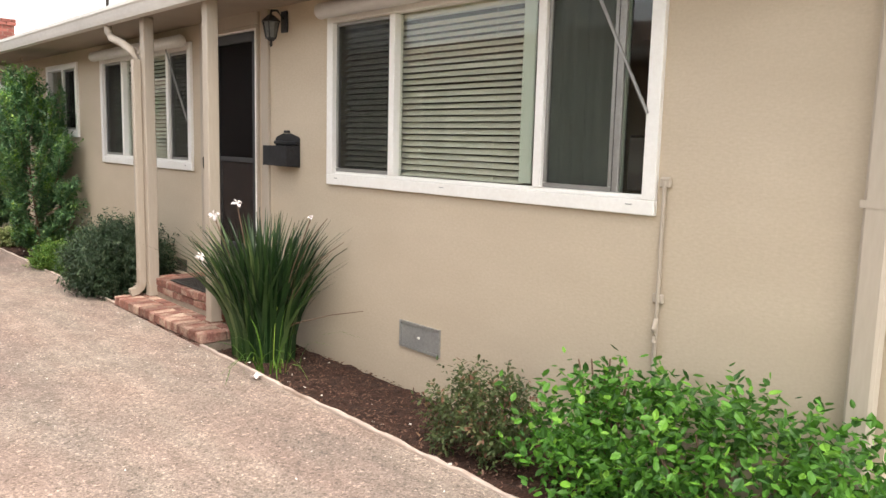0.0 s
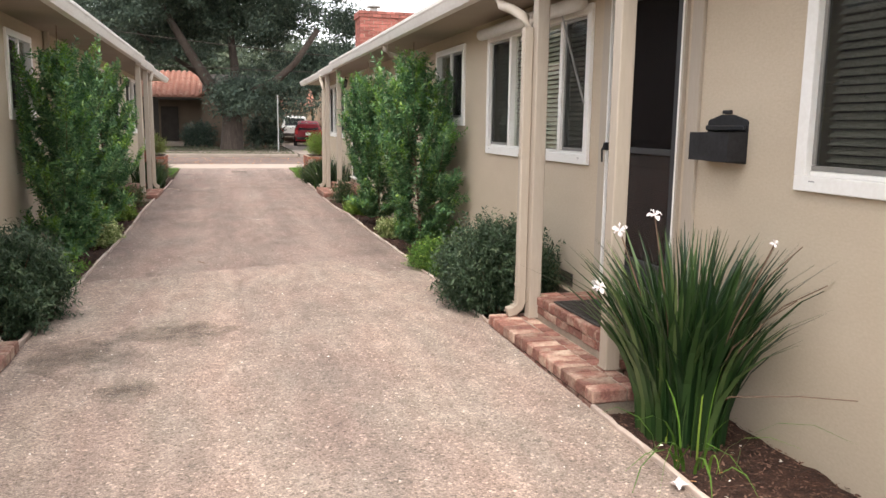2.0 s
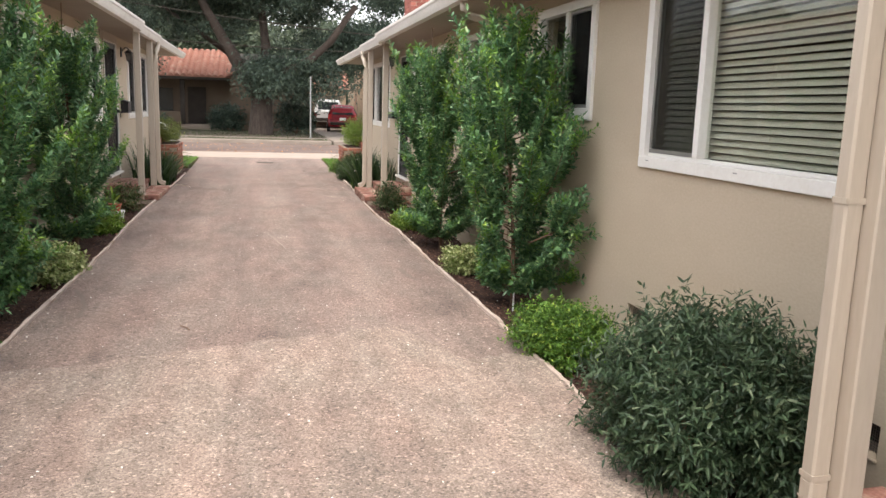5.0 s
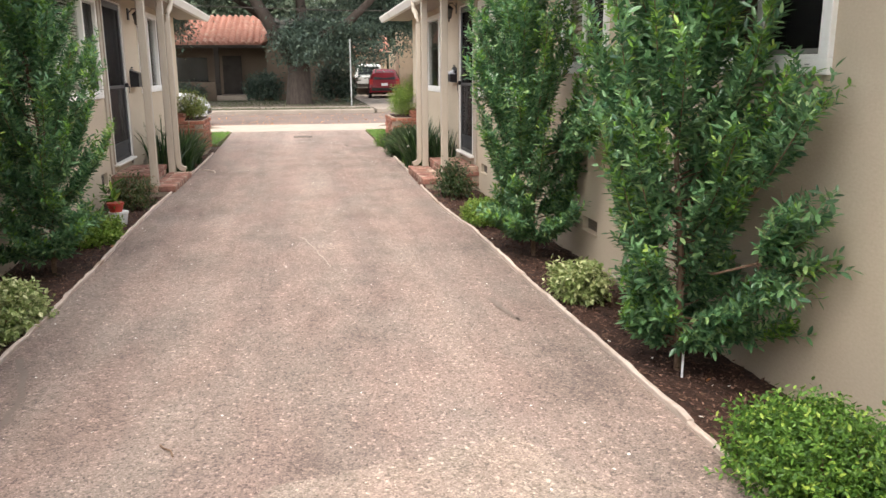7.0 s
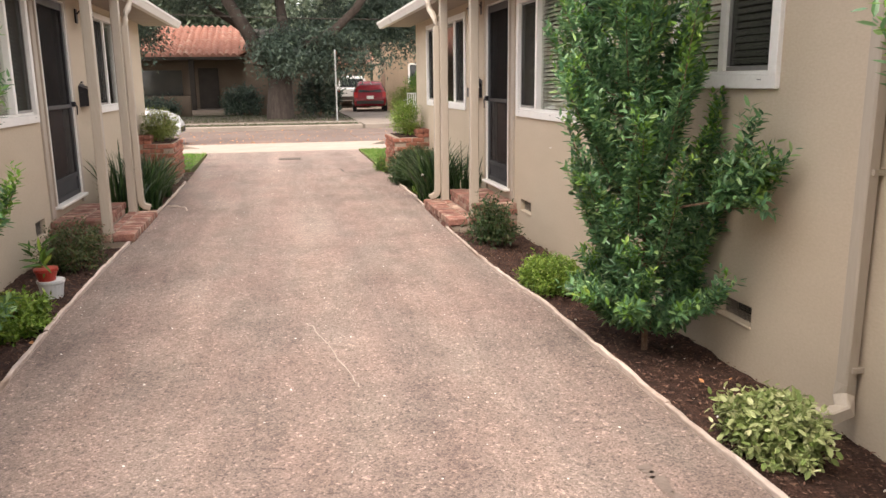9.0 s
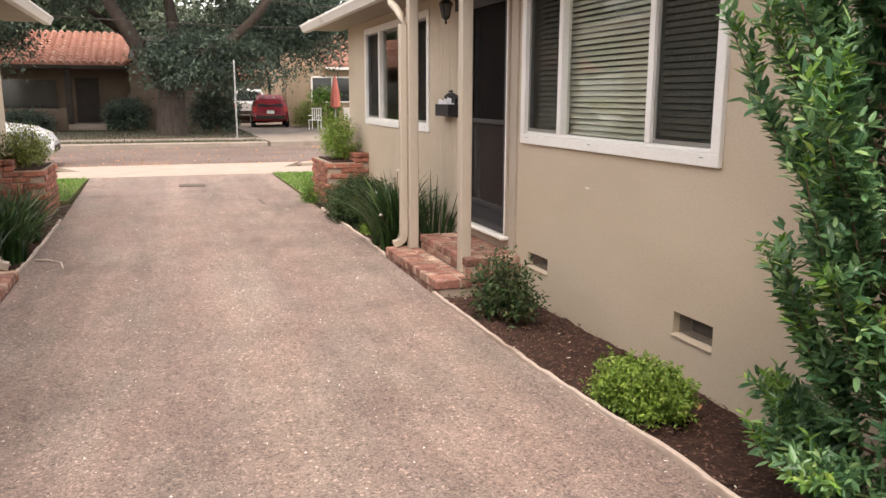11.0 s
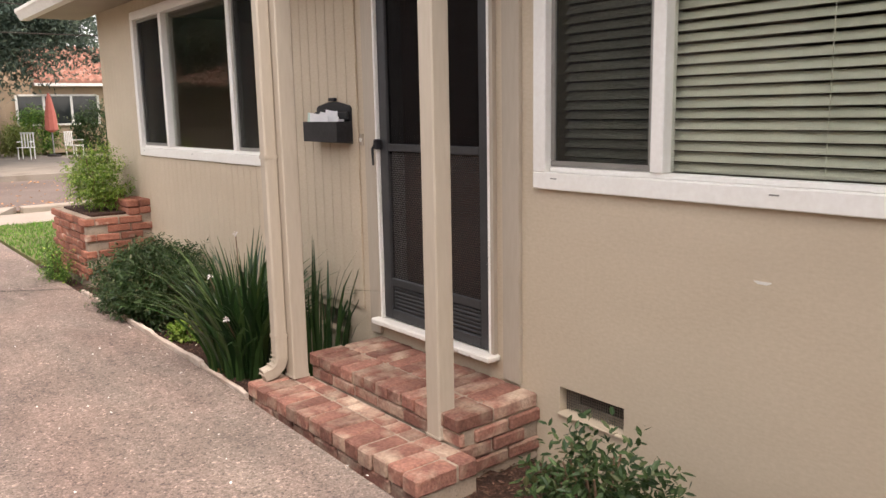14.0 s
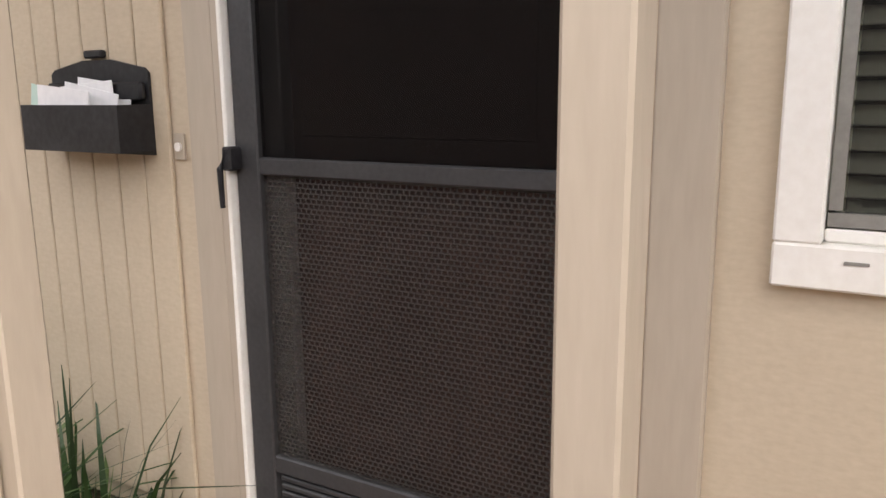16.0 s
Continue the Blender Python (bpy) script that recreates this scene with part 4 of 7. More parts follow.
END0, END1 = 0.97, 23.48
for side in ("right", "left"):
    s = SIGN[side]
    holes = [(y0 + 0.04, y1 - 0.04, z0 + 0.04, z1 - 0.04) for y0, y1, z0, z1, *_ in WINDOWS[side]]
    holes += [(y0 - 0.035, y1 + 0.035, 0.285, 2.395) for y0, y1 in DOORS[side]]
    allv = [(a, b, c, d) for a, b, c, d in VENTS[side]]
    # the wall: an upper band with windows and doors, a lower band with vents
    low = punched(END0, END1, -0.15, 0.34, [(y0 - 0.035, y1 + 0.035, 0.285, 0.34) for y0, y1 in DOORS[side]] + allv, WALL[side], WALL[side] + s * 0.15)
    up = punched(END0, END1, 0.34, 2.62, [(a, b, max(c, 0.34), d) for a, b, c, d in holes], WALL[side], WALL[side] + s * 0.15)
    me = mesh_of("tmp", low, STUCCO)
    up.from_mesh(me)
    bpy.data.meshes.remove(me)
    house = solo(f"wall_{side}", up, STUCCO, "beige stucco house wall with patched texture", "wall", "structure")
    # closed rooms behind it
    far = WALL[side] + s * 8.2
    bm = bmesh.new()
    box(bm, far, far + s * 0.15, END0, END1, -0.15, 2.62)
    box(bm, WALL[side] + s * 0.15, far, END0, END0 + 0.15, -0.15, 2.62)
    box(bm, WALL[side] + s * 0.15, far, END1 - 0.15, END1, -0.15, 2.62)
    solo(f"wall_back_{side}", bm, STUCCO, "beige stucco outer walls", "wall", "structure")
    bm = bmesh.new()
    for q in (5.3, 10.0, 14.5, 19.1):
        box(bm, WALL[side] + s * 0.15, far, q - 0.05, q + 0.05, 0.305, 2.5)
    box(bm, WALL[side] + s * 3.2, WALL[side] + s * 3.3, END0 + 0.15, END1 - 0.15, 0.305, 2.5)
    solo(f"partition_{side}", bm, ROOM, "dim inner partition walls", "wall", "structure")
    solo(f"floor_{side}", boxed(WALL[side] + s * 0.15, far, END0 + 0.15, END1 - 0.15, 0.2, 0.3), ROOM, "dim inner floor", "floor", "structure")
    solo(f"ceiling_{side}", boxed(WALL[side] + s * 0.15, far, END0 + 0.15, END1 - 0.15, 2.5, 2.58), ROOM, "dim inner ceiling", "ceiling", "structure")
    for q in WINDOWS[side]:
        window(side, *q)
    for q in DOORS[side]:
        door(side, *q)
    for i, q in enumerate(VENTS[side]):
        vent(side, *q, closed=(side == "right" and i == 0))

    # eaves: soffit, fascia, gutters, low roof
    roof = thing(f"roof_{side}", (WALL[side] + s * 4, 12, 2.6), "low-pitched brown gravel roof with boxed eaves", "roof", kind="structure")
    for (ya, yb, do, zb, zt) in ((0.1, 5.25, 0.60, 2.47, 2.58), (5.25, 16.95, 0.70, 2.475, 2.60), (16.95, 19.15, 0.67, 2.455, 2.575), (19.15, 24.1, 0.63, 2.465, 2.575)):
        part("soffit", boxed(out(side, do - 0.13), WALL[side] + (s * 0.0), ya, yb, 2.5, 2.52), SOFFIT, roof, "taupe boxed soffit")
        part("fascia", boxed(out(side, do - 0.111), out(side, do - 0.13), ya, yb, zb + 0.005, zt + 0.03), GUTTER, roof, "off-white fascia board")
        part("gutter", prism(bmesh.new(), gutter_outline(out(side, do), s, zb, zt), "y", ya + 0.004, yb - 0.004), GUTTER, roof, "weathered white metal gutter")
    ridge = WALL[side] + s * 4.1
    e0, eb = out(side, 0.50), WALL[side] + s * 8.7
    bm = bmesh.new()
    prism(bm, [(e0, 2.56), (ridge, 3.62), (eb, 2.56), (eb, 2.64), (ridge, 3.72), (e0, 2.64)], "y", 0.1, 24.1)
    part("roof_deck", bm, ROOFING, roof)
    for yy in (0.1, 24.1):
        part("barge_board", prism(bmesh.new(), [(e0, 2.49), (ridge, 3.55), (eb, 2.49), (eb, 2.66), (ridge, 3.74), (e0, 2.66)], "y", yy - 0.02 if yy < 5 else yy + 0.002, yy - 0.002 if yy < 5 else yy + 0.022), GUTTER, roof, "white barge board")
    for yy in (END0, END1 - 0.15):
        part("gable_wall", prism(bmesh.new(), [(WALL[side], 2.62), (WALL[side] + s * 8.35, 2.62), (ridge, 3.6)], "y", yy, yy + 0.15), STUCCO, roof)

# the first window's sash stands part open, with a fan behind it
sash = thing("window_fan", (3.27, 2.2, 1.29), "black box fan standing in the open window", "fan")
part("housing", boxed(3.235, 3.33, 2.125, 2.245, 1.29, 1.56, bevel=0.012), BLACKMETAL, sash)
part("grille", tube(bmesh.new(), [(3.2345, 2.185, 1.425), (3.228, 2.185, 1.425)], 0.05, 16), DARKALU, sash)
part("sash_stile", boxed(3.226, 3.24, 2.86, 2.95, 1.29, 2.305, bevel=0.003), DRAPE, bpy.data.objects["window_1"], "pale sliding sash stile")
drape = thing("curtain", (3.32, 2.5, 1.26), "grey-green drape hanging behind the window", "curtain")
dv, df = [], []
for i in range(41):
    yy, xx = 2.33 + 0.56 * i / 40, 3.33 + 0.022 * math.sin(i * 1.05) + 0.01 * math.sin(i * 2.7)
    dv += [(xx, yy, 1.26), (xx + 0.01 * math.sin(i), yy, 2.36)]
    if i:
        df.append((2 * i - 2, 2 * i, 2 * i + 1, 2 * i - 1))
raw("cloth", dv, df, DRAPE, drape, smooth=True)
bar = part("sash_stile", boxed(3.190, 3.210, 2.262, 2.299, 1.282, 2.305, bevel=0.003), GREYALU, bpy.data.objects["window_1"], "grey sliding sash stile")

# grooved boards on the entry end of the far unit
boards = thing("board_siding", (WALL["right"], 20.8, 0.33), "beige vertical grooved boards cladding the wall", "siding", kind="structure")
y = 18.69
while y < 23.4:
    y2 = min(y + 0.102, 23.47)
    cuts = [(0.34, 2.5)] if y2 <= 19.62 or y >= 22.42 else [(0.34, 1.118), (2.402, 2.5)]
    for za, zb in cuts:
        part("board", boxed(out("right", 0.014), out("right", 0.001), y + 0.0025, y2 - 0.0025, za, zb, bevel=0.003), STUCCO, boards)
    y = y2


# ---------------------------------------------------------------- porches: brick steps, posts, downspouts
def brick_mesh(lx, ly, lz, mat):
    bm = bmesh.new()
    box(bm, -lx / 2, lx / 2, -ly / 2, ly / 2, -lz / 2, lz / 2, bevel=0.007)
    return mesh_of("brick", bm, mat)


BRICKS = {}


def brick(parent, lx, ly, lz, at, r, mat=BRICK, jog=0.004):
    key = (round(lx, 3), round(ly, 3), round(lz, 3), mat.name)
    if key not in BRICKS:
        BRICKS[key] = brick_mesh(lx, ly, lz, mat)
    o = new("brick", BRICKS[key])
    o.parent = parent
    o.location = Vector(at) - place_of(parent) + Vector((r.uniform(-jog, jog), r.uniform(-jog, jog) * 0.3, r.uniform(-jog, jog) * 0.6))
    o.rotation_euler = (r.uniform(-0.012, 0.012), r.uniform(-0.012, 0.012), r.uniform(-0.015, 0.015))


def steps(side, y0, y1, t0, t1, zt=0.212):
    """Two brick steps: the low one y0..y1, the landing t0..t1."""
    r = random.Random(int(y0 * 7) + SIGN[side])
    st = thing("brick_steps", (out(side, 0.4), (y0 + y1) / 2, -0.02), "worn red brick porch steps with pale mortar smears", "steps", "porch steps")
    zl = 0.085
    part("mortar_core", boxed(out(side, 0.765), out(side, 0.475), y0 + 0.018, y1 - 0.018, -0.1, zl - 0.008), MORTAR, st, "grey mortar core")
    part("mortar_core", boxed(out(side, 0.465), out(side, 0.002), t0 + 0.015, t1 - 0.015, -0.1, zt - 0.008), MORTAR, st)
    k = round((y1 - y0) / 0.107)
    p = (y1 - y0) / k
    for i in range(k):
        yc = y0 + (i + 0.5) * p
        brick(st, 0.205, p - 0.011, 0.075, (out(side, 0.682), yc, zl - 0.0375), r)
        brick(st, 0.088, p - 0.011, 0.075, (out(side, 0.527), yc, zl - 0.0375), r)
    q = y0 + 0.1
    while q < y1 - 0.05:
        brick(st, 0.03, 0.195, 0.058, (out(side, 0.762), q, zl - 0.112), r)
        q += 0.206
    k = round((t1 - t0) / 0.107)
    p = (t1 - t0) / k
    for i in range(k):
        yc = t0 + (i + 0.5) * p
        brick(st, 0.205, p - 0.011, 0.065, (out(side, 0.377), yc, zt - 0.0325), r)
        brick(st, 0.255, p - 0.011, 0.065, (out(side, 0.137), yc, zt - 0.0325), r)
    q = t0 + 0.1
    while q < t1 - 0.05:
        brick(st, 0.03, 0.195, 0.058, (out(side, 0.458), q, zt - 0.100), r)
        q += 0.206
    for face in (t0 + 0.012, t1 - 0.012):
        for c, zc in enumerate((zt - 0.100, zt - 0.167, zt - 0.234)):
            d = 0.09 + (0.1 if c % 2 else 0.0)
            while d < 0.44:
                brick(st, 0.185, 0.03, 0.058, (out(side, d), face, zc), r)
                d += 0.2
    return st


def post(side, y, d, label):
    p = thing("porch_post", (out(side, d), y, 0.087), label, "post", "porch posts")
    part("shaft", boxed(out(side, d - 0.045), out(side, d + 0.045), y - 0.045, y + 0.045, 0.088, 2.498, bevel=0.006), BEIGE, p)
    part("shoe", boxed(out(side, d - 0.048), out(side, d + 0.048), y - 0.048, y + 0.048, 0.087, 0.098), BEIGE, p)
    return p


def post_downspout(side, y, yg, dd=0.0):
    d = thing("downspout", (out(side, 0.62 + dd), y, 0.09), "beige painted square downspout strapped to the porch post", "downspout", "downspouts")
    x = out(side, 0.618 + dd)
    part("pipe", square_tube(bmesh.new(), [(x, y, 0.30), (x, y, 2.14)], 0.062, 0.07), BEIGE, d)
    bm = square_tube(bmesh.new(), [(x, y, 0.30), (x, y, 0.2), (out(side, 0.63 + dd), y + 0.005, 0.16), (out(side, 0.66 + dd), y + 0.01, 0.13), (out(side, 0.715 + dd), y + 0.015, 0.115)], 0.064, 0.072)
    part("elbow", bm, BEIGE, d)
    for i in range(6):
        k = i / 5
        zz, xx = 0.235 - 0.11 * k, 0.618 + 0.075 * k * k
        part("rib", boxed(out(side, xx + 0.038 + dd), out(side, xx + 0.034 + dd), y - 0.03, y + 0.03, zz, zz + 0.006), BEIGE, d)
    bm = tube(bmesh.new(), [(x, y, 2.12), (x, y + (yg - y) * 0.12, 2.22), (out(side, 0.625 + dd), y + (yg - y) * 0.5, 2.30), (out(side, 0.63 + dd), y + (yg - y) * 0.88, 2.36), (out(side, 0.635 + dd), yg, 2.42), (out(side, 0.635 + dd), yg, 2.47)], 0.036, 10)
    part("offset", bm, BEIGE, d, "offset bend up to the gutter", smooth=True)
    for z in (0.31, 1.25, 2.05):
        part("strap", boxed(out(side, 0.582 + dd), out(side, 0.655 + dd), y - 0.033, y + 0.033, z, z + 0.02), BEIGE, d)


for side in ("right", "left"):
    steps(side, 5.22, 6.95, 5.62, 6.88, 0.245 if side == "right" else 0.212)
    steps(side, 17.16, 18.66, 17.28, 18.53)
    for y, d in (((5.575, 0.51), (6.82, 0.49), (17.44, 0.445), (18.56, 0.535)) if side == "right" else ((5.60, 0.535), (6.72, 0.535), (17.24, 0.535), (18.62, 0.535))):
        post(side, y, d, "square beige painted porch post on the brick step")
    post_downspout(side, 6.86 if side == "right" else 6.76, 7.45, -0.045 if side == "right" else 0.0)
    post_downspout(side, 18.59 if side == "right" else 18.66, 18.95)

# rubber mat on the first landing
mat = thing("door_mat", (2.93, 6.2, 0.249), "black ribbed rubber door mat on the brick landing", "door mat")
lift = 0.033
part("base", boxed(2.74, 3.12, 5.86, 6.55, 0.216 + lift, 0.226 + lift, bevel=0.003), RUBBER, mat)
for i in range(17):
    part("rib", boxed(2.76, 3.10, 5.88 + i * 0.039, 5.90 + i * 0.039, 0.2265 + lift, 0.231 + lift), RUBBER, mat)

# wall downspouts
d = thing("downspout", (3.125, 12.12, 0.0), "beige downspout fixed to the stucco wall", "downspout", "downspouts")
part("pipe", square_tube(bmesh.new(), [(3.140, 12.12, 0.16), (3.140, 12.12, 2.2)], 0.075, 0.06), BEIGE, d)
part("elbow", square_tube(bmesh.new(), [(3.140, 12.12, 0.16), (3.135, 12.12, 0.10), (3.095, 12.06, 0.055), (3.035, 12.07, 0.035), (2.975, 12.08, 0.03)], 0.078, 0.064), BEIGE, d)
part("offset", tube(bmesh.new(), [(3.140, 12.12, 2.18), (3.125, 12.04, 2.25), (2.925, 12.0, 2.31), (2.655, 11.92, 2.36), (2.595, 11.9, 2.41), (2.590, 11.9, 2.48)], 0.036, 10), BEIGE, d, "offset bend up to the gutter", smooth=True)
for z in (0.22, 1.1, 2.0):
    part("strap", boxed(3.13, 3.187, 12.07, 12.17, z, z + 0.025), BEIGE, d)
d = thing("downspout", (3.125, 1.05, 0.0), "beige downspout at the house corner", "downspout", "downspouts")
part("pipe", square_tube(bmesh.new(), [(3.130, 1.05, 0.12), (3.130, 1.05, 2.5)], 0.1, 0.075), BEIGE, d)
part("strap", boxed(3.09, 3.187, 0.99, 1.11, 1.3, 1.33), BEIGE, d)
d = thing("downspout", (-1.46, 12.12, 0.0), "beige downspout fixed to the stucco wall", "downspout", "downspouts")
part("pipe", square_tube(bmesh.new(), [(-1.475, 12.12, 0.06), (-1.475, 12.12, 2.5)], 0.075, 0.06), BEIGE, d)

# thin conduit under the first window
c = thing("wall_conduit", (3.155, 1.98, 0.5), "thin beige painted conduit on the stucco wall", "conduit")
part("pipe", tube(bmesh.new(), [(3.168, 1.985, 0.42), (3.168, 1.985, 1.35)], 0.010, 8), BEIGE, c)
for z in (0.80, 1.345):
    part("coupling", boxed(3.165, 3.184, 1.955, 2.015, z - 0.025, z + 0.025, bevel=0.008), BEIGE, c)
part("elbow", tube(bmesh.new(), [(3.168, 1.985, 0.70), (3.135, 1.975, 0.66), (3.135, 1.97, 0.60)], 0.013, 8), BEIGE, c)


# ---------------------------------------------------------------- mailboxes, lanterns, bells
def mailbox(side, y0, y1, z0, z1, opened, letters=True, group="mailboxes"):
    mb = thing("mailbox", (WALL[side], (y0 + y1) / 2, z0), "black metal wall mailbox stuffed with letters" if opened and letters else "black metal open-topped wall mailbox" if opened else "black metal wall mailbox with closed lid", "mailbox", group)
    base = 0.015 if side == "right" and y0 > 15 else 0.0
    dep = 0.105 if letters and opened else 0.12
    h = (z1 - z0) * (0.52 if letters and opened else 0.62)
    bm = bmesh.new()
    zs_, ym = z1 - (z1 - z0) * 0.16, (y0 + y1) / 2
    prism(bm, [(y0, z0), (y1, z0), (y1, zs_), (y1 - 0.015, zs_ + 0.012), (ym + 0.055, z1 - 0.004), (ym - 0.055, z1 - 0.004), (y0 + 0.015, zs_ + 0.012), (y0, zs_)], "x", min(out(side, base), out(side, base + 0.008)), max(out(side, base), out(side, base + 0.008)))
    part("back_plate", bm, BLACKMETAL, mb)
    bm = bmesh.new()
    box(bm, out(side, base + 0.008), out(side, base + dep), y0, y0 + 0.004, z0 + 0.01, z0 + h)
    box(bm, out(side, base + 0.008), out(side, base + dep), y1 - 0.004, y1, z0 + 0.01, z0 + h)
    box(bm, out(side, base + dep - 0.004), out(side, base + dep), y0 + 0.004, y1 - 0.004, z0 + 0.01, z0 + h)
    box(bm, out(side, base + 0.008), out(side, base + dep - 0.004), y0 + 0.004, y1 - 0.004, z0 + 0.01, z0 + 0.014)
    part("body", bm, BLACKMETAL, mb)
    if opened:
        part("lid", boxed(out(side, base + 0.009), out(side, base + 0.03), y0 + 0.006, y1 - 0.006, z0 + h + 0.01, z1 - 0.06, bevel=0.006), BLACKMETAL, mb, "lid folded back")
    else:
        xs = [out(side, base + 0.009), out(side, base + dep + 0.006), out(side, base + dep + 0.006), out(side, base + 0.06), out(side, base + 0.009)]
        zs = [z0 + h + 0.001, z0 + h + 0.001, z0 + h + 0.03, z1 - 0.05, z1 - 0.03]
        part("lid", prism(bmesh.new(), list(zip(xs, zs)), "y", y0 - 0.005, y1 + 0.005), BLACKMETAL, mb, "sloping closed lid")
    part("hanger", boxed(out(side, base), out(side, base + 0.02), (y0 + y1) / 2 - 0.035, (y0 + y1) / 2 + 0.035, z1 + 0.0005, z1 + 0.02, bevel=0.004), BLACKMETAL, mb)
    if opened and letters:
        r = random.Random(5)
        for i, (dy, hh, m, tilt) in enumerate(((-0.06, 0.055, PAPER, 16), (0.0, 0.05, PAPER, -9), (-0.03, 0.04, PAPER, 22), (0.17, 0.035, GREENPAPER, 24), (0.08, 0.04, PAPER, 12))):
            bm = boxed(-0.0015, 0.0015, -0.1, 0.1, 0, 0.088, bevel=0.0006)
            o = solo("letter", bm, m, "pale green folded letter in the mailbox" if m is GREENPAPER else "white letter sticking out of the mailbox", "letter", group="letters")
            o.location = (out(side, base + 0.026 + i * 0.014), (y0 + y1) / 2 + dy * 0.6, z0 + h - 0.085 + hh)
            o.rotation_euler = (radians(tilt * 0.45), 0, radians(r.uniform(-2, 2)))


mailbox("right", 5.15, 5.50, 1.285, 1.545, True, False)
mailbox("right", 18.74, 19.12, 1.30, 1.54, True)
mailbox("left", 18.98, 19.30, 1.26, 1.53, False)
mailbox("left", 7.05, 7.4, 1.27, 1.53, False)

bell = thing("door_bell", (3.18, 18.66, 1.32), "small beige doorbell button on the door casing", "doorbell")
part("plate", boxed(3.1845, 3.176, 18.648, 18.682, 1.29, 1.355, bevel=0.002), BEIGE, bell)
part("button", tube(bmesh.new(), [(3.177, 18.665, 1.322), (3.170, 18.665, 1.322)], 0.011, 12), WHITE, bell)
bell = thing("door_bell", (3.18, 5.66, 1.38), "small dark doorbell beside the door", "doorbell")
part("plate", boxed(3.1845, 3.174, 5.685, 5.715, 1.33, 1.43, bevel=0.003), BLACKMETAL, bell)
part("button", tube(bmesh.new(), [(3.175, 5.70, 1.36), (3.169, 5.70, 1.36)], 0.008, 12), GALV, bell)


def lantern(side, y, z):
    ln = thing("wall_lantern", (WALL[side], y, z), "black metal wall lantern with a glass cage", "wall lamp", "wall lanterns")
    part("back_plate", boxed(out(side, 0.0), out(side, 0.018), y - 0.045, y + 0.045, z - 0.10, z + 0.06, bevel=0.006), BLACKMETAL, ln)
    part("arm", tube(bmesh.new(), [(out(side, 0.018), y, z + 0.0), (out(side, 0.07), y, z + 0.055), (out(side, 0.12), y, z + 0.05), (out(side, 0.125), y, z + 0.02)], 0.009, 8), BLACKMETAL, ln)
    cx = out(side, 0.125)
    part("roof", lathe(bmesh.new(), cx, y, [(0.075, z - 0.035), (0.07, z - 0.025), (0.03, z + 0.012), (0.012, z + 0.022)], 8), BLACKMETAL, ln)
    part("glass", lathe(bmesh.new(), cx, y, [(0.035, z - 0.155), (0.058, z - 0.036)], 8), LANTERNGLASS, ln)
    for i in range(4):
        a = math.pi / 4 + i * math.pi / 2
        part("cage_bar", tube(bmesh.new(), [(cx + 0.037 * math.cos(a), y + 0.037 * math.sin(a), z - 0.157), (cx + 0.062 * math.cos(a), y + 0.062 * math.sin(a), z - 0.036)], 0.005, 6), BLACKMETAL, ln)
    part("finial", lathe(bmesh.new(), cx, y, [(0.006, z - 0.215), (0.013, z - 0.195), (0.006, z - 0.18), (0.04, z - 0.157), (0.04, z - 0.15)], 8), BLACKMETAL, ln)


lantern("right", 5.36, 2.40)
lantern("right", 18.80, 2.39)
lantern("left", 19.2, 2.30)

# ---------------------------------------------------------------- brick planters at the street end
def planter(side):
    s = SIGN[side]
    r = random.Random(11 + s)
    x0, x1, y0, y1, zt = out(side, 0.61 if side == "right" else 0.565), out(side, 0.002), 22.3, 23.47, 0.655
    pl = thing("brick_planter", (out(side, 0.3), 22.9, -0.05), "red brick planter box against the house corner", "planter", "brick planters")
    part("mortar_core", boxed(x0 + s * 0.02, x1, y0 + 0.02, y1 - 0.02, -0.1, zt - 0.07), MORTAR, pl)
    z, c = 0.035, 0
    while z < zt - 0.04:
        top = z > zt - 0.1
        q = y0 + (0.0 if c % 2 else 0.105)
        while q < y1 - 0.1:
            ln = min(0.2, y1 - q)
            brick(pl, 0.09, 0.198, 0.062, (x0 + s * 0.045, q + 0.1, z), r, BRICKSIDE, 0.006)
            q += 0.21
        for face in (y0 + 0.045, y1 - 0.045):
            q = 0.12 + (0.1 if c % 2 else 0.0)
            while q < 0.5:
                brick(pl, 0.198, 0.09, 0.062, (out(side, q - 0.02), face, z), r, BRICKSIDE, 0.006)
                q += 0.21
        z += 0.073
        c += 1
    for q in (0.06, 0.17):
        for yy in (22.4, 22.61, 23.16, 23.36):
            for zz in (zt - 0.04, zt + 0.03):
                brick(pl, 0.1, 0.198, 0.062, (out(side, q), yy, zz), r, BRICKSIDE)
    part("soil", boxed(out(side, 0.52), x1, y0 + 0.09, y1 - 0.09, zt - 0.07, zt - 0.05), MULCH, pl, "dark potting soil")


planter("right")
planter("left")


# ---------------------------------------------------------------- plants
BED = -0.07


def bed_x(x, y):
    """Plants keep their place between the edging and the walls."""
    if y > 24:
        return x - 0.0049 * y
    return x - 0.045 if x > 0.8 else x - 0.06


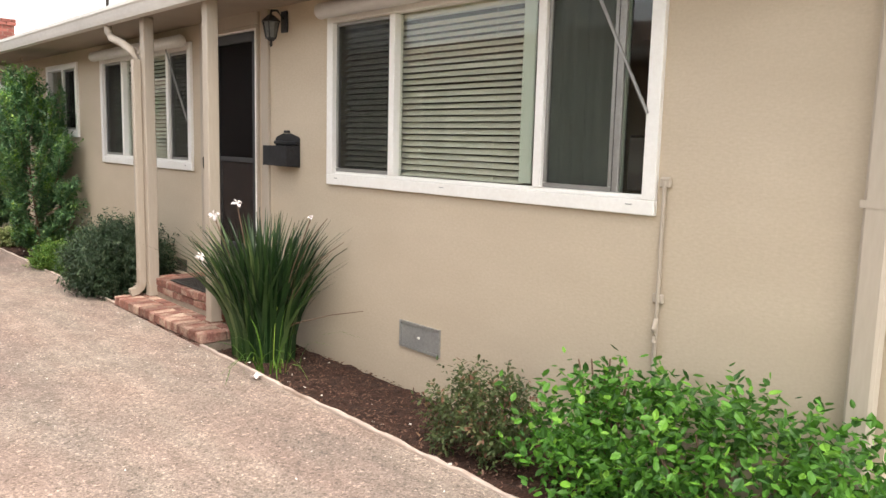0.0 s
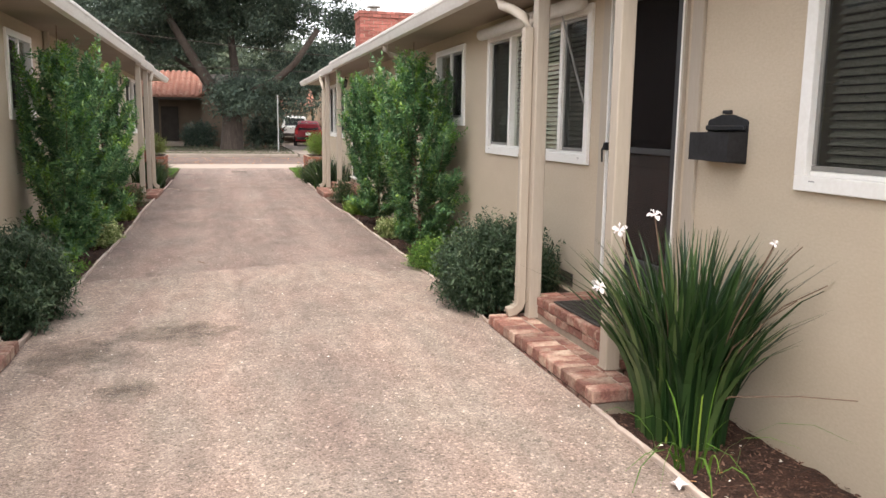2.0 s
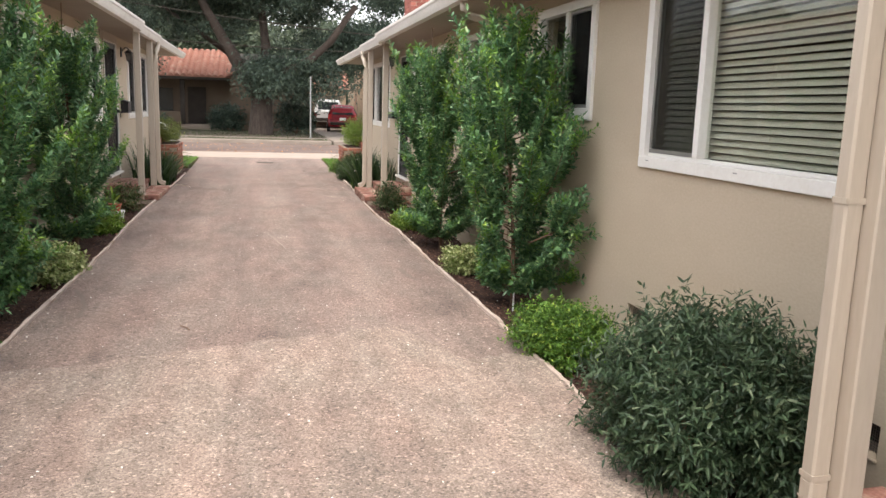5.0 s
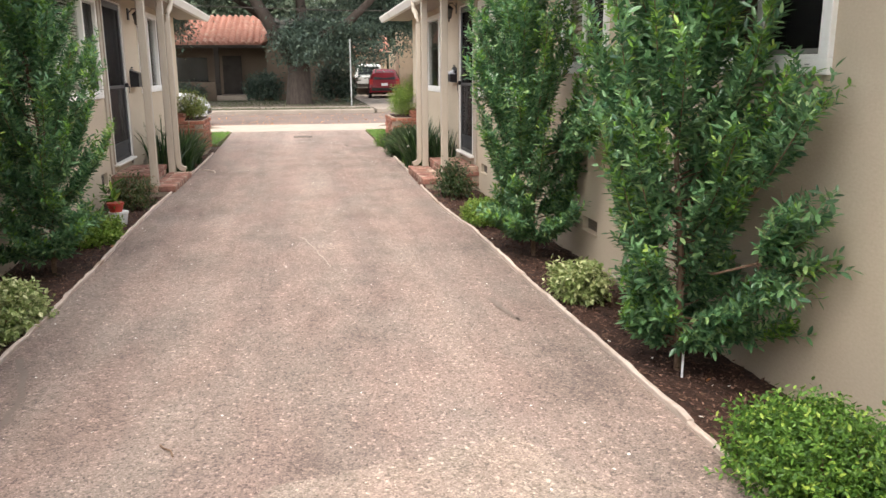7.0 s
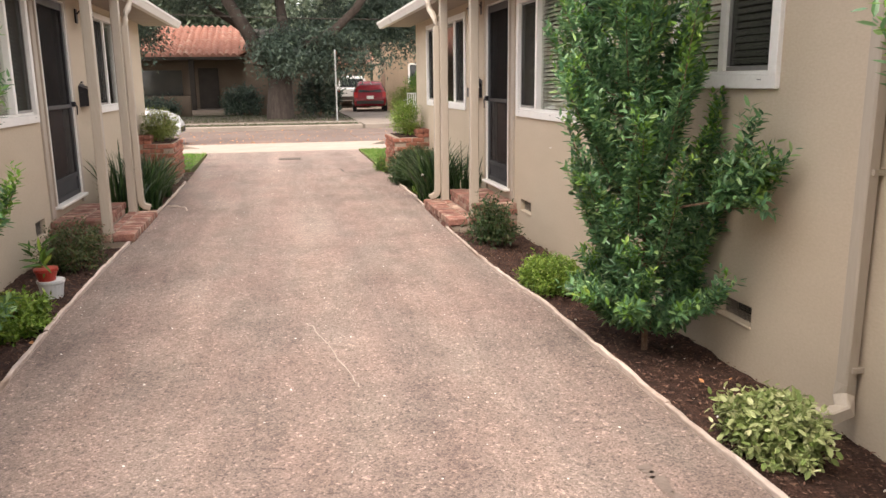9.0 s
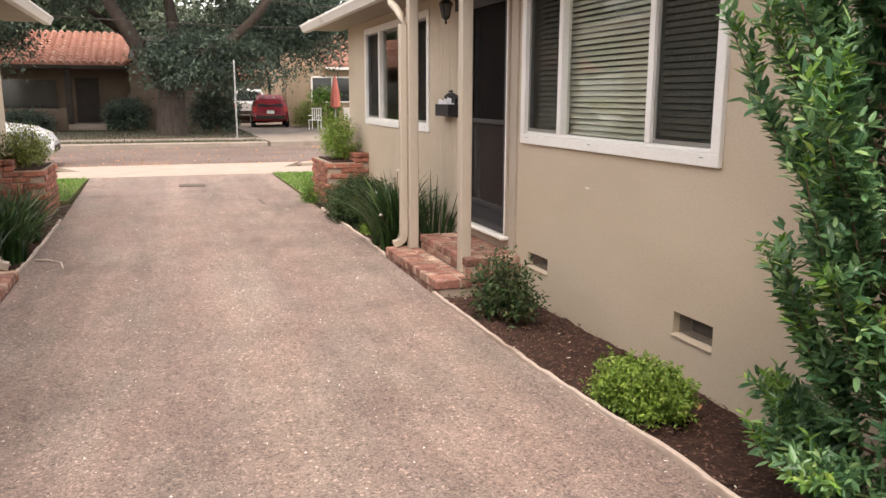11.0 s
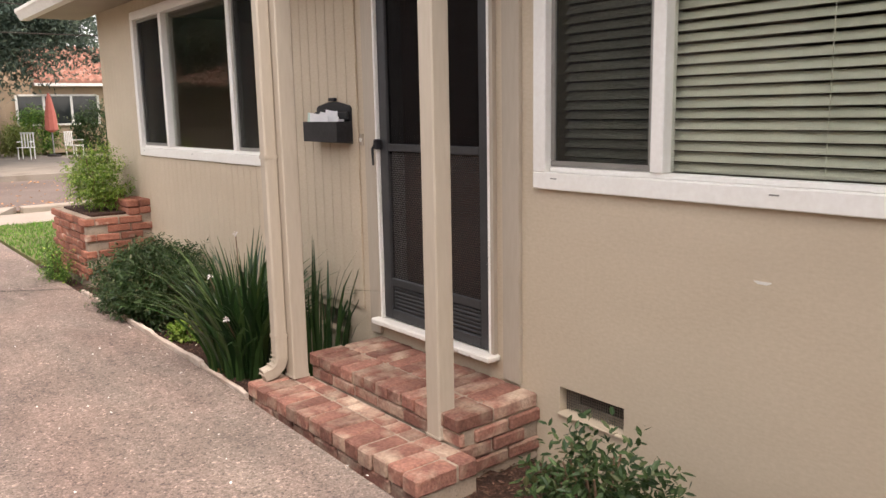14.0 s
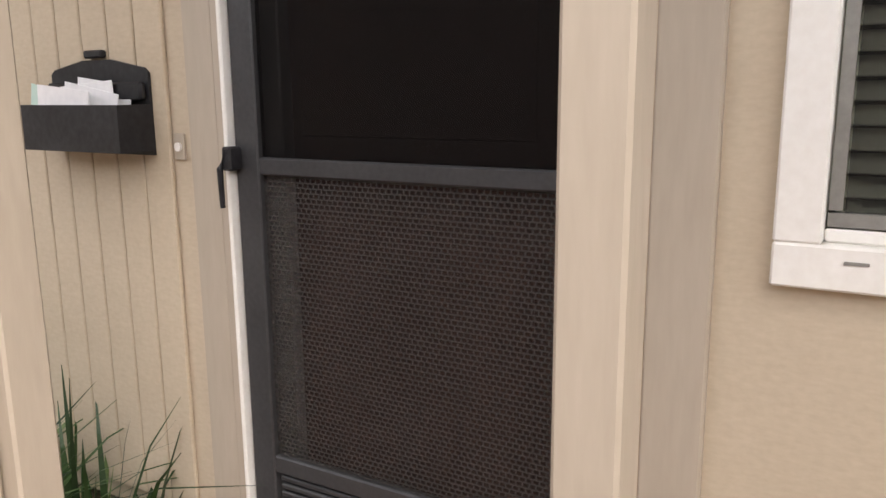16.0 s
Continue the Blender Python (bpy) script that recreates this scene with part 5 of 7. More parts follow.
def shrub(name, at, rx, ry, h, count_, leaf_len, leaf_wid, mat, label, twig=0.14, per=9, low=0.02, stems=6, group="", category="shrub", lumps=5, spread=0.75):
    """A rounded, uneven bush of leafy twigs over a few woody stems."""
    x, y = bed_x(at[0], at[1]), at[1]
    e = thing(name, (x, y, (BED if y < 24 else 0.03) if len(at) < 3 else at[2]), label, category, group)
    z0 = place_of(e).z
    th, u = rng.uniform(0, 2 * math.pi, count_), rng.uniform(0, 1, count_) ** 0.6
    el = np.arcsin(rng.uniform(-0.75, 1, count_))
    ph = rng.uniform(0, 6.28, 6)
    lump = 1 + 0.13 * np.sin(lumps * th + ph[0]) * np.cos(2 * el + ph[1]) + 0.09 * np.sin((lumps + 3) * th + 3 * el + ph[2]) + rng.normal(0, 0.05, count_)
    rad = (0.55 + 0.45 * u) * lump
    p = np.stack([x + rx * rad * np.cos(th) * np.cos(el), y + ry * rad * np.sin(th) * np.cos(el), z0 + np.maximum(low, h * 0.42 + h * 0.55 * rad * np.sin(el))], -1)
    out_ = unit(np.stack([np.cos(th) * np.cos(el), np.sin(th) * np.cos(el), np.sin(el) + 0.35], -1) + rng.normal(0, 0.3, (count_, 3)))
    base = p - out_ * twig * 0.8
    base[:, 2] = np.maximum(base[:, 2], z0 + low)
    sets = [sprigs(base, out_, np.full(count_, twig) * rng.uniform(0.7, 1.3, count_), per, leaf_len, leaf_wid, spread)]
    leaf_mesh("foliage", sets, mat, e)
    bm = bmesh.new()
    r = random.Random(int(abs(x * 100) + y * 10))
    for i in range(stems):
        a = r.uniform(0, 6.28)
        k = r.uniform(0.25, 0.6)
        tube(bm, [(x + 0.03 * math.cos(a), y + 0.03 * math.sin(a), z0 - 0.03), (x + rx * k * 0.5 * math.cos(a), y + ry * k * 0.5 * math.sin(a), z0 + h * 0.35), (x + rx * k * math.cos(a), y + ry * k * math.sin(a), z0 + h * 0.75)], 0.012, 5, 0.004)
    part("woody_base", bm, STEM, e)
    return e


def tall_shrub(name, at, h, radius, label, seed, limbs=90, lean=(0.0, 0.0), squash=(0.9, 1.0), mat=LEAF_TALL, wall_limit=None, low=0.5, arms=(), clear=0.0):
    """A flame-shaped evergreen: a thin trunk, limbs that sweep upward, leafy sprays along them; arms are stray side boughs (from z, to point)."""
    x, y = bed_x(*at), at[1]
    r = np.random.default_rng(seed)
    e = thing(name, (x, y, BED), label, "tall shrub", "tall evergreen shrubs")
    bm = bmesh.new()
    tops = [(x + lean[0] * k + 0.03 * math.sin(5 * k + seed), y + lean[1] * k + 0.03 * math.cos(4 * k + seed), h * 0.97 * k) for k in (0, 0.2, 0.4, 0.6, 0.8, 1.0)]
    tops[0] = (x, y, BED - 0.05)
    tube(bm, tops, 0.02, 7, 0.005)
    part("trunk", bm, STEM, e, "slim brown trunk")
    limb = bmesh.new()
    old, young = ([], []), ([], [])

    def spray(pts, n, s0, splay, shoot):
        """Twigs along one limb."""
        run = pts[-1] - pts[0]
        side = unit(np.cross(run + np.array([0.01, 0, 0]), np.array([0.0, 0, 1.0]))[None])[0]
        for j in range(n):
            s = s0 + (1 - s0) * (j + r.uniform(0, 1)) / n
            q = s * (len(pts) - 1)
            c = min(int(q), len(pts) - 2)
            b = pts[c] + (pts[c + 1] - pts[c]) * (q - c)
            tan = (pts[c + 1] - pts[c]) / max(np.linalg.norm(pts[c + 1] - pts[c]), 1e-6)
            w = tan * 0.7 + side * (splay if j % 2 else -splay) * r.uniform(0.2, 1.0) + np.array([0, 0, 0.38]) + r.normal(0, 0.2, 3)
            tgt = young if s > 0.74 and r.uniform() < shoot else old
            tgt[0].append(b)
            tgt[1].append(w)

    for i in range(limbs):
        k = 0.03 + clear + (0.93 - clear) * (i + r.uniform(0, 1)) / limbs
        k = 0.03 + clear + (k - 0.03 - clear) ** 1.18
        a = i * 2.4 + r.uniform(-0.6, 0.6)
        prof = float(np.interp(k, (0.0, 0.1, 0.28, 0.42, 0.58, 0.76, 0.9, 1.0), (0.55, 0.6 + 0.3 * low, 0.92, 1.0, 0.86, 0.6, 0.38, 0.24)))
        if k < 0.28:
            prof *= 1 - 0.32 * max(0.0, -math.cos(a) if x > 0 else math.cos(a))
        reach = radius * prof * (1 - r.uniform(0, 1) ** 2 * 0.62) * r.uniform(0.76, 1.26)
        rise = reach * (r.uniform(0.7, 1.5) if k > 0.2 else r.uniform(-0.1, 0.6)) + 0.04
        o = np.array([x + lean[0] * k, y + lean[1] * k, max(0.05, h * (k - 0.05) * 0.86)])
        rise = min(rise, h * 1.03 - o[2])
        flat = np.array([math.cos(a) * squash[0], math.sin(a) * squash[1], 0.0])
        pts = np.array([o + flat * reach * s ** 0.85 + np.array([0, 0, rise * s ** 1.9]) for s in (0, 0.25, 0.5, 0.75, 1.0)])
        if wall_limit is not None:
            pts[:, 0] = np.minimum(pts[:, 0], wall_limit) if wall_limit > 0 else np.maximum(pts[:, 0], wall_limit)
        tube(limb, list(pts), 0.006, 4, 0.002)
        spray(pts, int(10 + 29 * reach / 0.5), 0.14, 0.55, 0.42)
    for zs, to, n_, fat in arms:
        root = np.array([x + lean[0] * zs / h, y + lean[1] * zs / h, zs])
        to = np.array([bed_x(to[0], to[1]), to[1], to[2]])
        for i in range(n_):
            end = to + r.normal(0, 1, 3) * np.array([0.3, 0.55, 0.75]) * fat
            if wall_limit is not None:
                end[0] = min(end[0], wall_limit) if wall_limit > 0 else max(end[0], wall_limit)
            mid = root * 0.35 + to * 0.65 - np.array([0, 0, 0.08])
            if i == 0:
                tube(limb, [root, root * 0.5 + mid * 0.5 - np.array([0, 0, 0.03]), mid], 0.009, 5, 0.006)
            pts = np.array([mid, mid * 0.6 + end * 0.4 - np.array([0, 0, 0.02]), end])
            tube(limb, list(pts), 0.005, 4, 0.002)
            spray(pts, 20, 0.1, 0.6, 0.3)
    part("branchwork", limb, STEM, e)
    for nm, tgt, m_, ll in (("foliage", old, mat, 0.056), ("new_growth", young, LEAF_SHOOT, 0.048)):
        bs, ws = np.array(tgt[0]), unit(np.array(tgt[1]))
        bs[:, 2] = np.maximum(bs[:, 2], 0.03)
        leaf_mesh(nm, [sprigs(bs, ws, r.uniform(0.10, 0.2, len(bs)), 12, ll, 0.38, 0.66)], m_, e)
    return e


def blades(name, at, n, length, spread, label, mat=LEAF_BLADE, flowers=(), group="sword-leaf clumps", width=0.021, seed=1, droop=0.5, base_r=0.2):
    """A clump of sword leaves, with white flowers on thin stalks."""
    x, y = bed_x(*at), at[1]
    r = np.random.default_rng(seed)
    e = thing(name, (x, y, BED), label, "flower clump", group)
    seg = 6
    L = length * r.uniform(0.55, 1.08, n)
    rad = base_r * np.sqrt(r.uniform(0, 1, n))
    ab = r.uniform(0, 2 * math.pi, n)
    a = ab + r.normal(0, 0.55, n)
    lean = spread * (0.1 + 1.75 * (rad / base_r) ** 1.3) * r.uniform(0.55, 1.25, n)
    base = np.stack([x + rad * np.cos(ab), y + rad * np.sin(ab), np.full(n, BED - 0.02)], -1)
    s = np.linspace(0, 1, seg)
    bend = (lean[:, None] * s ** 1.0 + droop * lean[:, None] * s ** 3)
    hor = L[:, None] * s * np.sin(np.minimum(bend, 2.2))
    ver = L[:, None] * (s * np.cos(np.minimum(lean[:, None] * 0.8 * s, 1.4)) - droop * 0.9 * lean[:, None] * s ** 4 * 0.9)
    pts = base[:, None] + np.stack([hor * np.cos(a)[:, None], hor * np.sin(a)[:, None], ver], -1)
    pts[..., 2] = np.maximum(pts[..., 2], BED - 0.02)
    tw = a + math.pi / 2 + r.normal(0, 0.5, n)
    sd = np.stack([np.cos(tw), np.sin(tw), np.zeros(n)], -1)[:, None] * (width / 2 * (1 - s ** 2.2) + 0.0008)[None, :, None] * r.uniform(0.7, 1.25, n)[:, None, None]
    v = np.concatenate([pts - sd, pts + sd], 1).reshape(-1, 3)
    k = np.arange(seg - 1)[None, :, None]
    vb = v.reshape(n, seg * 2, 3)
    order = np.argsort(a)
    fans = max(1, n // 45)
    for chunk in np.array_split(order, fans):
        m_ = len(chunk)
        f = ((np.arange(m_) * seg * 2)[:, None, None] + k + np.array([[[0, 1, seg + 1, seg]]])).reshape(-1, 4)
        raw("leaf_fan", vb[chunk].reshape(-1, 3), f, mat, e)
    for (fx, fy, fz, big) in flowers:
        fx = bed_x(fx, fy)
        stalk = part("stalk", tube(bmesh.new(), [(x + (fx - x) * 0.2, y + (fy - y) * 0.2, 0.02), (x + (fx - x) * 0.6, y + (fy - y) * 0.6, fz * 0.6), (fx, fy, fz)], 0.004, 5), STEM, e)
        bm = bmesh.new()
        c = Vector((fx, fy, fz + 0.004))
        for i in range(6):
            t = 2 * math.pi * i / 6 + fx * 9 + 0.2 * math.sin(i * 5 + fy * 31)
            wide = i % 2 == 0
            ln, wd = (0.046 * big, 0.027 * big) if wide else (0.040 * big, 0.013 * big)
            lift = 0.012 * big if wide else 0.026 * big
            d, q = Vector((math.cos(t), math.sin(t), 0)), Vector((-math.sin(t), math.cos(t), 0))
            rib = []
            for s_, w_, z_ in ((0.06, 0.25, 0.1), (0.35, 0.6, 0.8), (0.62, 1.0, 1.0), (0.86, 0.8, 0.55), (1.0, 0.25, 0.0 if wide else 0.9)):
                m_ = c + d * ln * s_ + Vector((0, 0, lift * z_))
                rib.append([bm.verts.new(m_ - q * wd * w_ * 0.5 + Vector((0, 0, 0.003 * w_))), bm.verts.new(m_), bm.verts.new(m_ + q * wd * w_ * 0.5 + Vector((0, 0, 0.003 * w_)))])
            for ra_, rb_ in zip(rib, rib[1:]):
                for j_ in range(2):
                    bm.faces.new((ra_[j_], ra_[j_ + 1], rb_[j_ + 1], rb_[j_]))
        turn = Matrix.Rotation(radians(48 + 18 * math.sin(fx * 57)), 3, Vector((0.85, -0.5 + 0.4 * math.sin(fy * 41), 0)).normalized())
        for v_ in bm.verts:
            v_.co = c + turn @ (v_.co - c)
        part("flower", bm, PETAL, stalk, "white six-petalled flower")
    return e


# right bed, walking order
shrub("ground_cover", (2.80, 1.38), 0.42, 1.02, 0.70, 1050, 0.05, 0.62, LEAF_IVY, "lush bright green broad-leaved ground cover in the bed", twig=0.16, per=6, lumps=7)
shrub("ground_cover", (2.95, 2.05), 0.22, 0.3, 0.78, 40, 0.045, 0.62, LEAF_IVY, "loose upright green shoots against the wall", twig=0.2, per=6, lumps=4)
shrub("small_shrub", (2.78, 2.68), 0.28, 0.38, 0.46, 430, 0.032, 0.5, LEAF_RUST, "small rusty-green shrub with reddish tips on bark mulch", twig=0.13, per=9)
first_iris = blades("iris_clump", (2.80, 4.93), 500, 1.04, 0.225, "tall dark green sword-leaved clump with white flowers", flowers=((2.60, 5.30, 0.93, 0.92), (2.66, 5.06, 1.03, 0.92), (2.42, 5.14, 0.66, 0.92), (2.86, 4.42, 0.98, 0.45)), seed=4, droop=0.22, base_r=0.21, width=0.031)
for sx, sy, sz in ((3.0, 4.3, 0.82), (2.98, 4.45, 0.72), (2.9, 4.35, 0.98), (3.02, 4.1, 0.38)):
    part("dry_stalk", tube(bmesh.new(), [(2.78, 4.85, 0.05), (2.84, 4.68, sz * 0.55), (0.4 * 2.8 + 0.6 * sx, 0.4 * 4.7 + 0.6 * sy, sz * 0.85), (sx, sy, sz)], 0.004, 5, 0.0025), STEM, first_iris, "thin dry flower stalk")
blades("iris_clump", (2.66, 4.62), 22, 0.52, 0.75, "low arching pale green leaf tuft beside the mulch", mat=LEAF_BRIGHT, seed=9, width=0.014)
shrub("olive_shrub", (2.74, 7.62), 0.50, 0.62, 0.80, 2700, 0.046, 0.27, LEAF_OLIVE, "rounded grey-green narrow-leaved shrub beside the steps", twig=0.15, per=12, stems=9)
shrub("low_shrub", (2.72, 9.30), 0.34, 0.43, 0.38, 1900, 0.026, 0.5, LEAF_BRIGHT, "dense low bright green mound on bark mulch", twig=0.1, per=9)
tall_shrub("tall_shrub", (2.83, 10.68), 2.50, 0.62, "tall glossy green columnar shrub against the stucco wall", 21, wall_limit=3.10, lean=(-0.08, 0.14), squash=(0.86, 0.95), low=0.75, arms=((0.45, (3.04, 10.0, 0.80), 6, 0.2), (0.6, (3.04, 10.1, 1.2), 6, 0.2)))
shrub("variegated_shrub", (2.74, 12.0), 0.20, 0.26, 0.27, 420, 0.04, 0.55, LEAF_VARI, "small variegated cream and green mound on mulch", twig=0.1, per=8, group="variegated shrubs")
tall_shrub("tall_shrub", (2.84, 13.40), 2.46, 0.60, "tall glossy green columnar shrub against the stucco wall", 33, wall_limit=3.10, lean=(-0.16, 0.06), squash=(1.0, 0.85), low=1.0, arms=((0.80, (3.03, 12.68, 1.03), 9, 0.14),))
shrub("low_shrub", (2.72, 14.75), 0.22, 0.30, 0.27, 1100, 0.027, 0.5, LEAF_LIME, "low lime-green mound with reddish sprigs on mulch", twig=0.09, per=9)
shrub("small_shrub", (2.74, 16.5), 0.24, 0.30, 0.50, 230, 0.042, 0.45, LEAF_DARK, "loose dark green shrub beside the brick steps", twig=0.17, per=10)
blades("iris_clump", (2.72, 19.25), 340, 0.86, 0.34, "dark green sword-leaved clump with white buds", flowers=((2.56, 19.35, 0.52, 0.45), (2.5, 19.0, 0.34, 0.45), (2.85, 19.6, 0.72, 0.4)), seed=14, droop=0.28, base_r=0.22, width=0.026)
blades("iris_clump", (3.02, 18.95), 70, 0.85, 0.16, "upright dark green sword leaves by the wall", seed=17)
shrub("low_shrub", (2.68, 20.15), 0.12, 0.14, 0.16, 120, 0.03, 0.6, LEAF_LIME, "tiny lime-green plant on mulch", twig=0.07, per=7)
shrub("dark_shrub", (2.76, 20.95), 0.44, 0.62, 0.62, 1700, 0.04, 0.35, LEAF_DARK, "dense dark green shrub beside the brick planter", twig=0.13, per=11)
shrub("planter_shrub", (2.90, 22.85, 0.60), 0.27, 0.42, 0.66, 520, 0.04, 0.3, LEAF_LIME, "feathery light green shrub growing in the brick planter", twig=0.2, per=12, group="planter shrubs")
shrub("low_shrub", (2.45, 22.75), 0.14, 0.30, 0.42, 200, 0.03, 0.4, LEAF_BRIGHT, "light green shrub in front of the brick planter", twig=0.15, per=10)

# left bed
shrub("olive_shrub", (-0.98, 7.78), 0.46, 0.62, 0.78, 2500, 0.046, 0.27, LEAF_OLIVE, "rounded grey-green narrow-leaved shrub beside the steps", twig=0.15, per=12, stems=9)
shrub("low_shrub", (-0.98, 9.15), 0.28, 0.55, 0.36, 900, 0.04, 0.5, LEAF_BRIGHT, "low bright green mound on bark mulch", twig=0.11, per=9)
tall_shrub("tall_shrub", (-1.02, 10.65), 2.5, 0.64, "tall glossy green columnar shrub shading the bed", 45, wall_limit=-1.42, low=0.55, limbs=92, clear=0.03)
shrub("variegated_shrub", (-0.93, 11.9), 0.26, 0.36, 0.34, 620, 0.04, 0.55, LEAF_VARI, "small variegated cream and green mound on mulch", twig=0.1, per=8, group="variegated shrubs")
tall_shrub("tall_shrub", (-1.06, 13.45), 2.5, 0.62, "tall glossy green columnar shrub beside the wall", 57, wall_limit=-1.42, low=0.55, limbs=92, clear=0.03)
shrub("variegated_shrub", (-1.02, 14.55), 0.28, 0.32, 0.26, 520, 0.04, 0.55, LEAF_LIME, "small lime-green mound on mulch", twig=0.1, per=8)
shrub("small_shrub", (-1.06, 16.45), 0.28, 0.40, 0.42, 380, 0.034, 0.5, LEAF_RUST, "loose rusty-green shrub beside the brick steps", twig=0.15, per=9)
blades("iris_clump", (-1.10, 18.98), 90, 0.95, 0.16, "upright dark green sword leaves by the wall", seed=23)
blades("iris_clump", (-0.98, 19.75), 300, 0.85, 0.42, "arching dark green sword-leaved clump at the driveway edge", seed=26)
blades("iris_clump", (-1.0, 20.9), 200, 0.75, 0.4, "arching dark green sword-leaved clump at the driveway edge", seed=27)
shrub("planter_shrub", (-1.16, 22.85, 0.60), 0.30, 0.42, 0.56, 480, 0.045, 0.28, LEAF_YELLOW, "feathery yellow-green shrub growing in the brick planter", twig=0.2, per=12, group="planter shrubs")

# a stacked pair of pots in the left bed
px, py = -1.04, 15.42
pot = thing("flower_pot", (px, py, -0.05), "pale grey ribbed pot on the mulch", "pot")
part("bowl", lathe(bmesh.new(), px, py, [(0.075, -0.06), (0.09, 0.05), (0.098, 0.06), (0.098, 0.08), (0.08, 0.08)], 20), POTWHITE, pot)
pot2 = thing("flower_pot", (px - 0.02, py - 0.02, 0.08), "red glazed pot with a strappy green plant", "pot")
part("bowl", lathe(bmesh.new(), px - 0.02, py - 0.02, [(0.06, 0.081), (0.078, 0.15), (0.085, 0.155), (0.085, 0.175), (0.07, 0.175)], 20), TERRACOTTA, pot2)
b = sprigs(np.array([[px - 0.02, py - 0.02, 0.16]] * 6), unit(rng.normal(0, 0.35, (6, 3)) + [0, 0, 1]), np.full(6, 0.2), 4, 0.15, 0.2, 0.7)
leaf_mesh("plant", [b], LEAF_BRIGHT, pot2)

# scuff on the wall, orange leaves in the beds
scuff = [(16.25 + 0.028 * math.cos(q) * (1 + 0.3 * math.sin(3 * q)), 0.885 + 0.008 * math.sin(q) * (1 + 0.4 * math.cos(2 * q))) for q in [i * 0.42 for i in range(15)]]
solo("wall_scuff", prism(bmesh.new(), scuff, "x", 3.1825, 3.1845), GUTTER, "pale scuff mark on the stucco", "scuff", "structure")
k = 46
side_ = rng.choice([0, 1], k)
base = np.stack([np.where(side_ == 0, rng.uniform(2.46, 3.1, k), rng.uniform(-1.45, -0.8, k)), rng.uniform(2.0, 21, k), np.full(k, -0.03)], -1)
way = unit(np.stack([rng.normal(0, 1, k), rng.normal(0, 1, k), rng.normal(0, 0.3, k)], -1))
tagged(leaf_mesh("dry_leaves", [leaves(base, way, rng.uniform(0.03, 0.06, k), rng.uniform(0.018, 0.03, k))], DRYLEAF), "orange-brown dry leaves on the bark mulch", "leaves", kind="stuff")

# fallen flower on the driveway
fl = bmesh.new()
for i in range(6):
    t = i * 1.05
    d_, q_ = Vector((math.cos(t), math.sin(t), 0)), Vector((-math.sin(t), math.cos(t), 0))
    c_ = Vector((2.32, 4.26, 0.012))
    fl.faces.new([fl.verts.new(p) for p in (c_, c_ + d_ * 0.02 + q_ * 0.013 + Vector((0, 0, 0.024)), c_ + d_ * 0.044 + Vector((0, 0, 0.008 + 0.02 * (i % 2))), c_ + d_ * 0.02 - q_ * 0.013 + Vector((0, 0, 0.02)))])
solo("fallen_flower", fl, PETAL, "white fallen flower lying on the asphalt", "flower")

# pale grit and dry bits strewn over the asphalt
k = 900
base = np.stack([rng.uniform(-0.72, 2.38, k), rng.uniform(0.5, 24, k), np.full(k, 0.009)], -1)
way = unit(np.stack([rng.normal(0, 1, k), rng.normal(0, 1, k), rng.normal(0, 0.15, k)], -1))
ln = rng.uniform(0.005, 0.016, k)
tagged(leaf_mesh("loose_grit", [leaves(base, way, ln, ln * rng.uniform(0.5, 0.9, k))], PETALBIT), "pale loose grit and dry bits on the asphalt", "grit", kind="stuff")

# oil marks and a drain grate
blot(0.0, 6.0, 0.17, 0.26, 3, STAIN, 0.0055, "stain_1", "dark oil blot on the pale asphalt")
blot(-0.42, 6.8, 0.5, 0.42, 5, STAIN, 0.0055, "stain_2", "dark oil blot on the pale asphalt")
blot(0.2, 7.2, 0.5, 0.42, 9, STAIN, 0.0055, "stain_3", "faint dark patch on the pale asphalt")
dr = thing("drain_grate", (0.87, 25.42, 0.0), "rusty dark drain grate set in the asphalt", "drain grate")
part("frame", boxed(0.66, 1.08, 25.25, 25.65, -0.02, 0.004), FARDARK, dr)
for i in range(9):
    part("bar", boxed(0.68 + i * 0.044, 0.70 + i * 0.044, 25.28, 25.62, 0.0045, 0.01), TYREMARK, dr)

solo("plant_stake", tube(bmesh.new(), [(2.76, 10.58, -0.09), (2.762, 10.585, 0.16)], 0.007, 6), PAPER, "thin pale plant stake beside the tall shrub", "stake")
solo("stick", tube(bmesh.new(), [(-0.72, 19.42, 0.012), (-0.6, 19.38, 0.014), (-0.48, 19.22, 0.014), (-0.44, 18.98, 0.012)], 0.008, 6), EDGING, "pale curved stick lying on the asphalt", "stick")
# a bent twig on the asphalt
solo("twig", tube(bmesh.new(), [(0.24, 10.09, 0.008), (0.26, 10.05, 0.012), (0.29, 10.03, 0.010), (0.305, 9.98, 0.008)], 0.004, 6), STEM, "small bent dry twig lying on the asphalt", "twig")


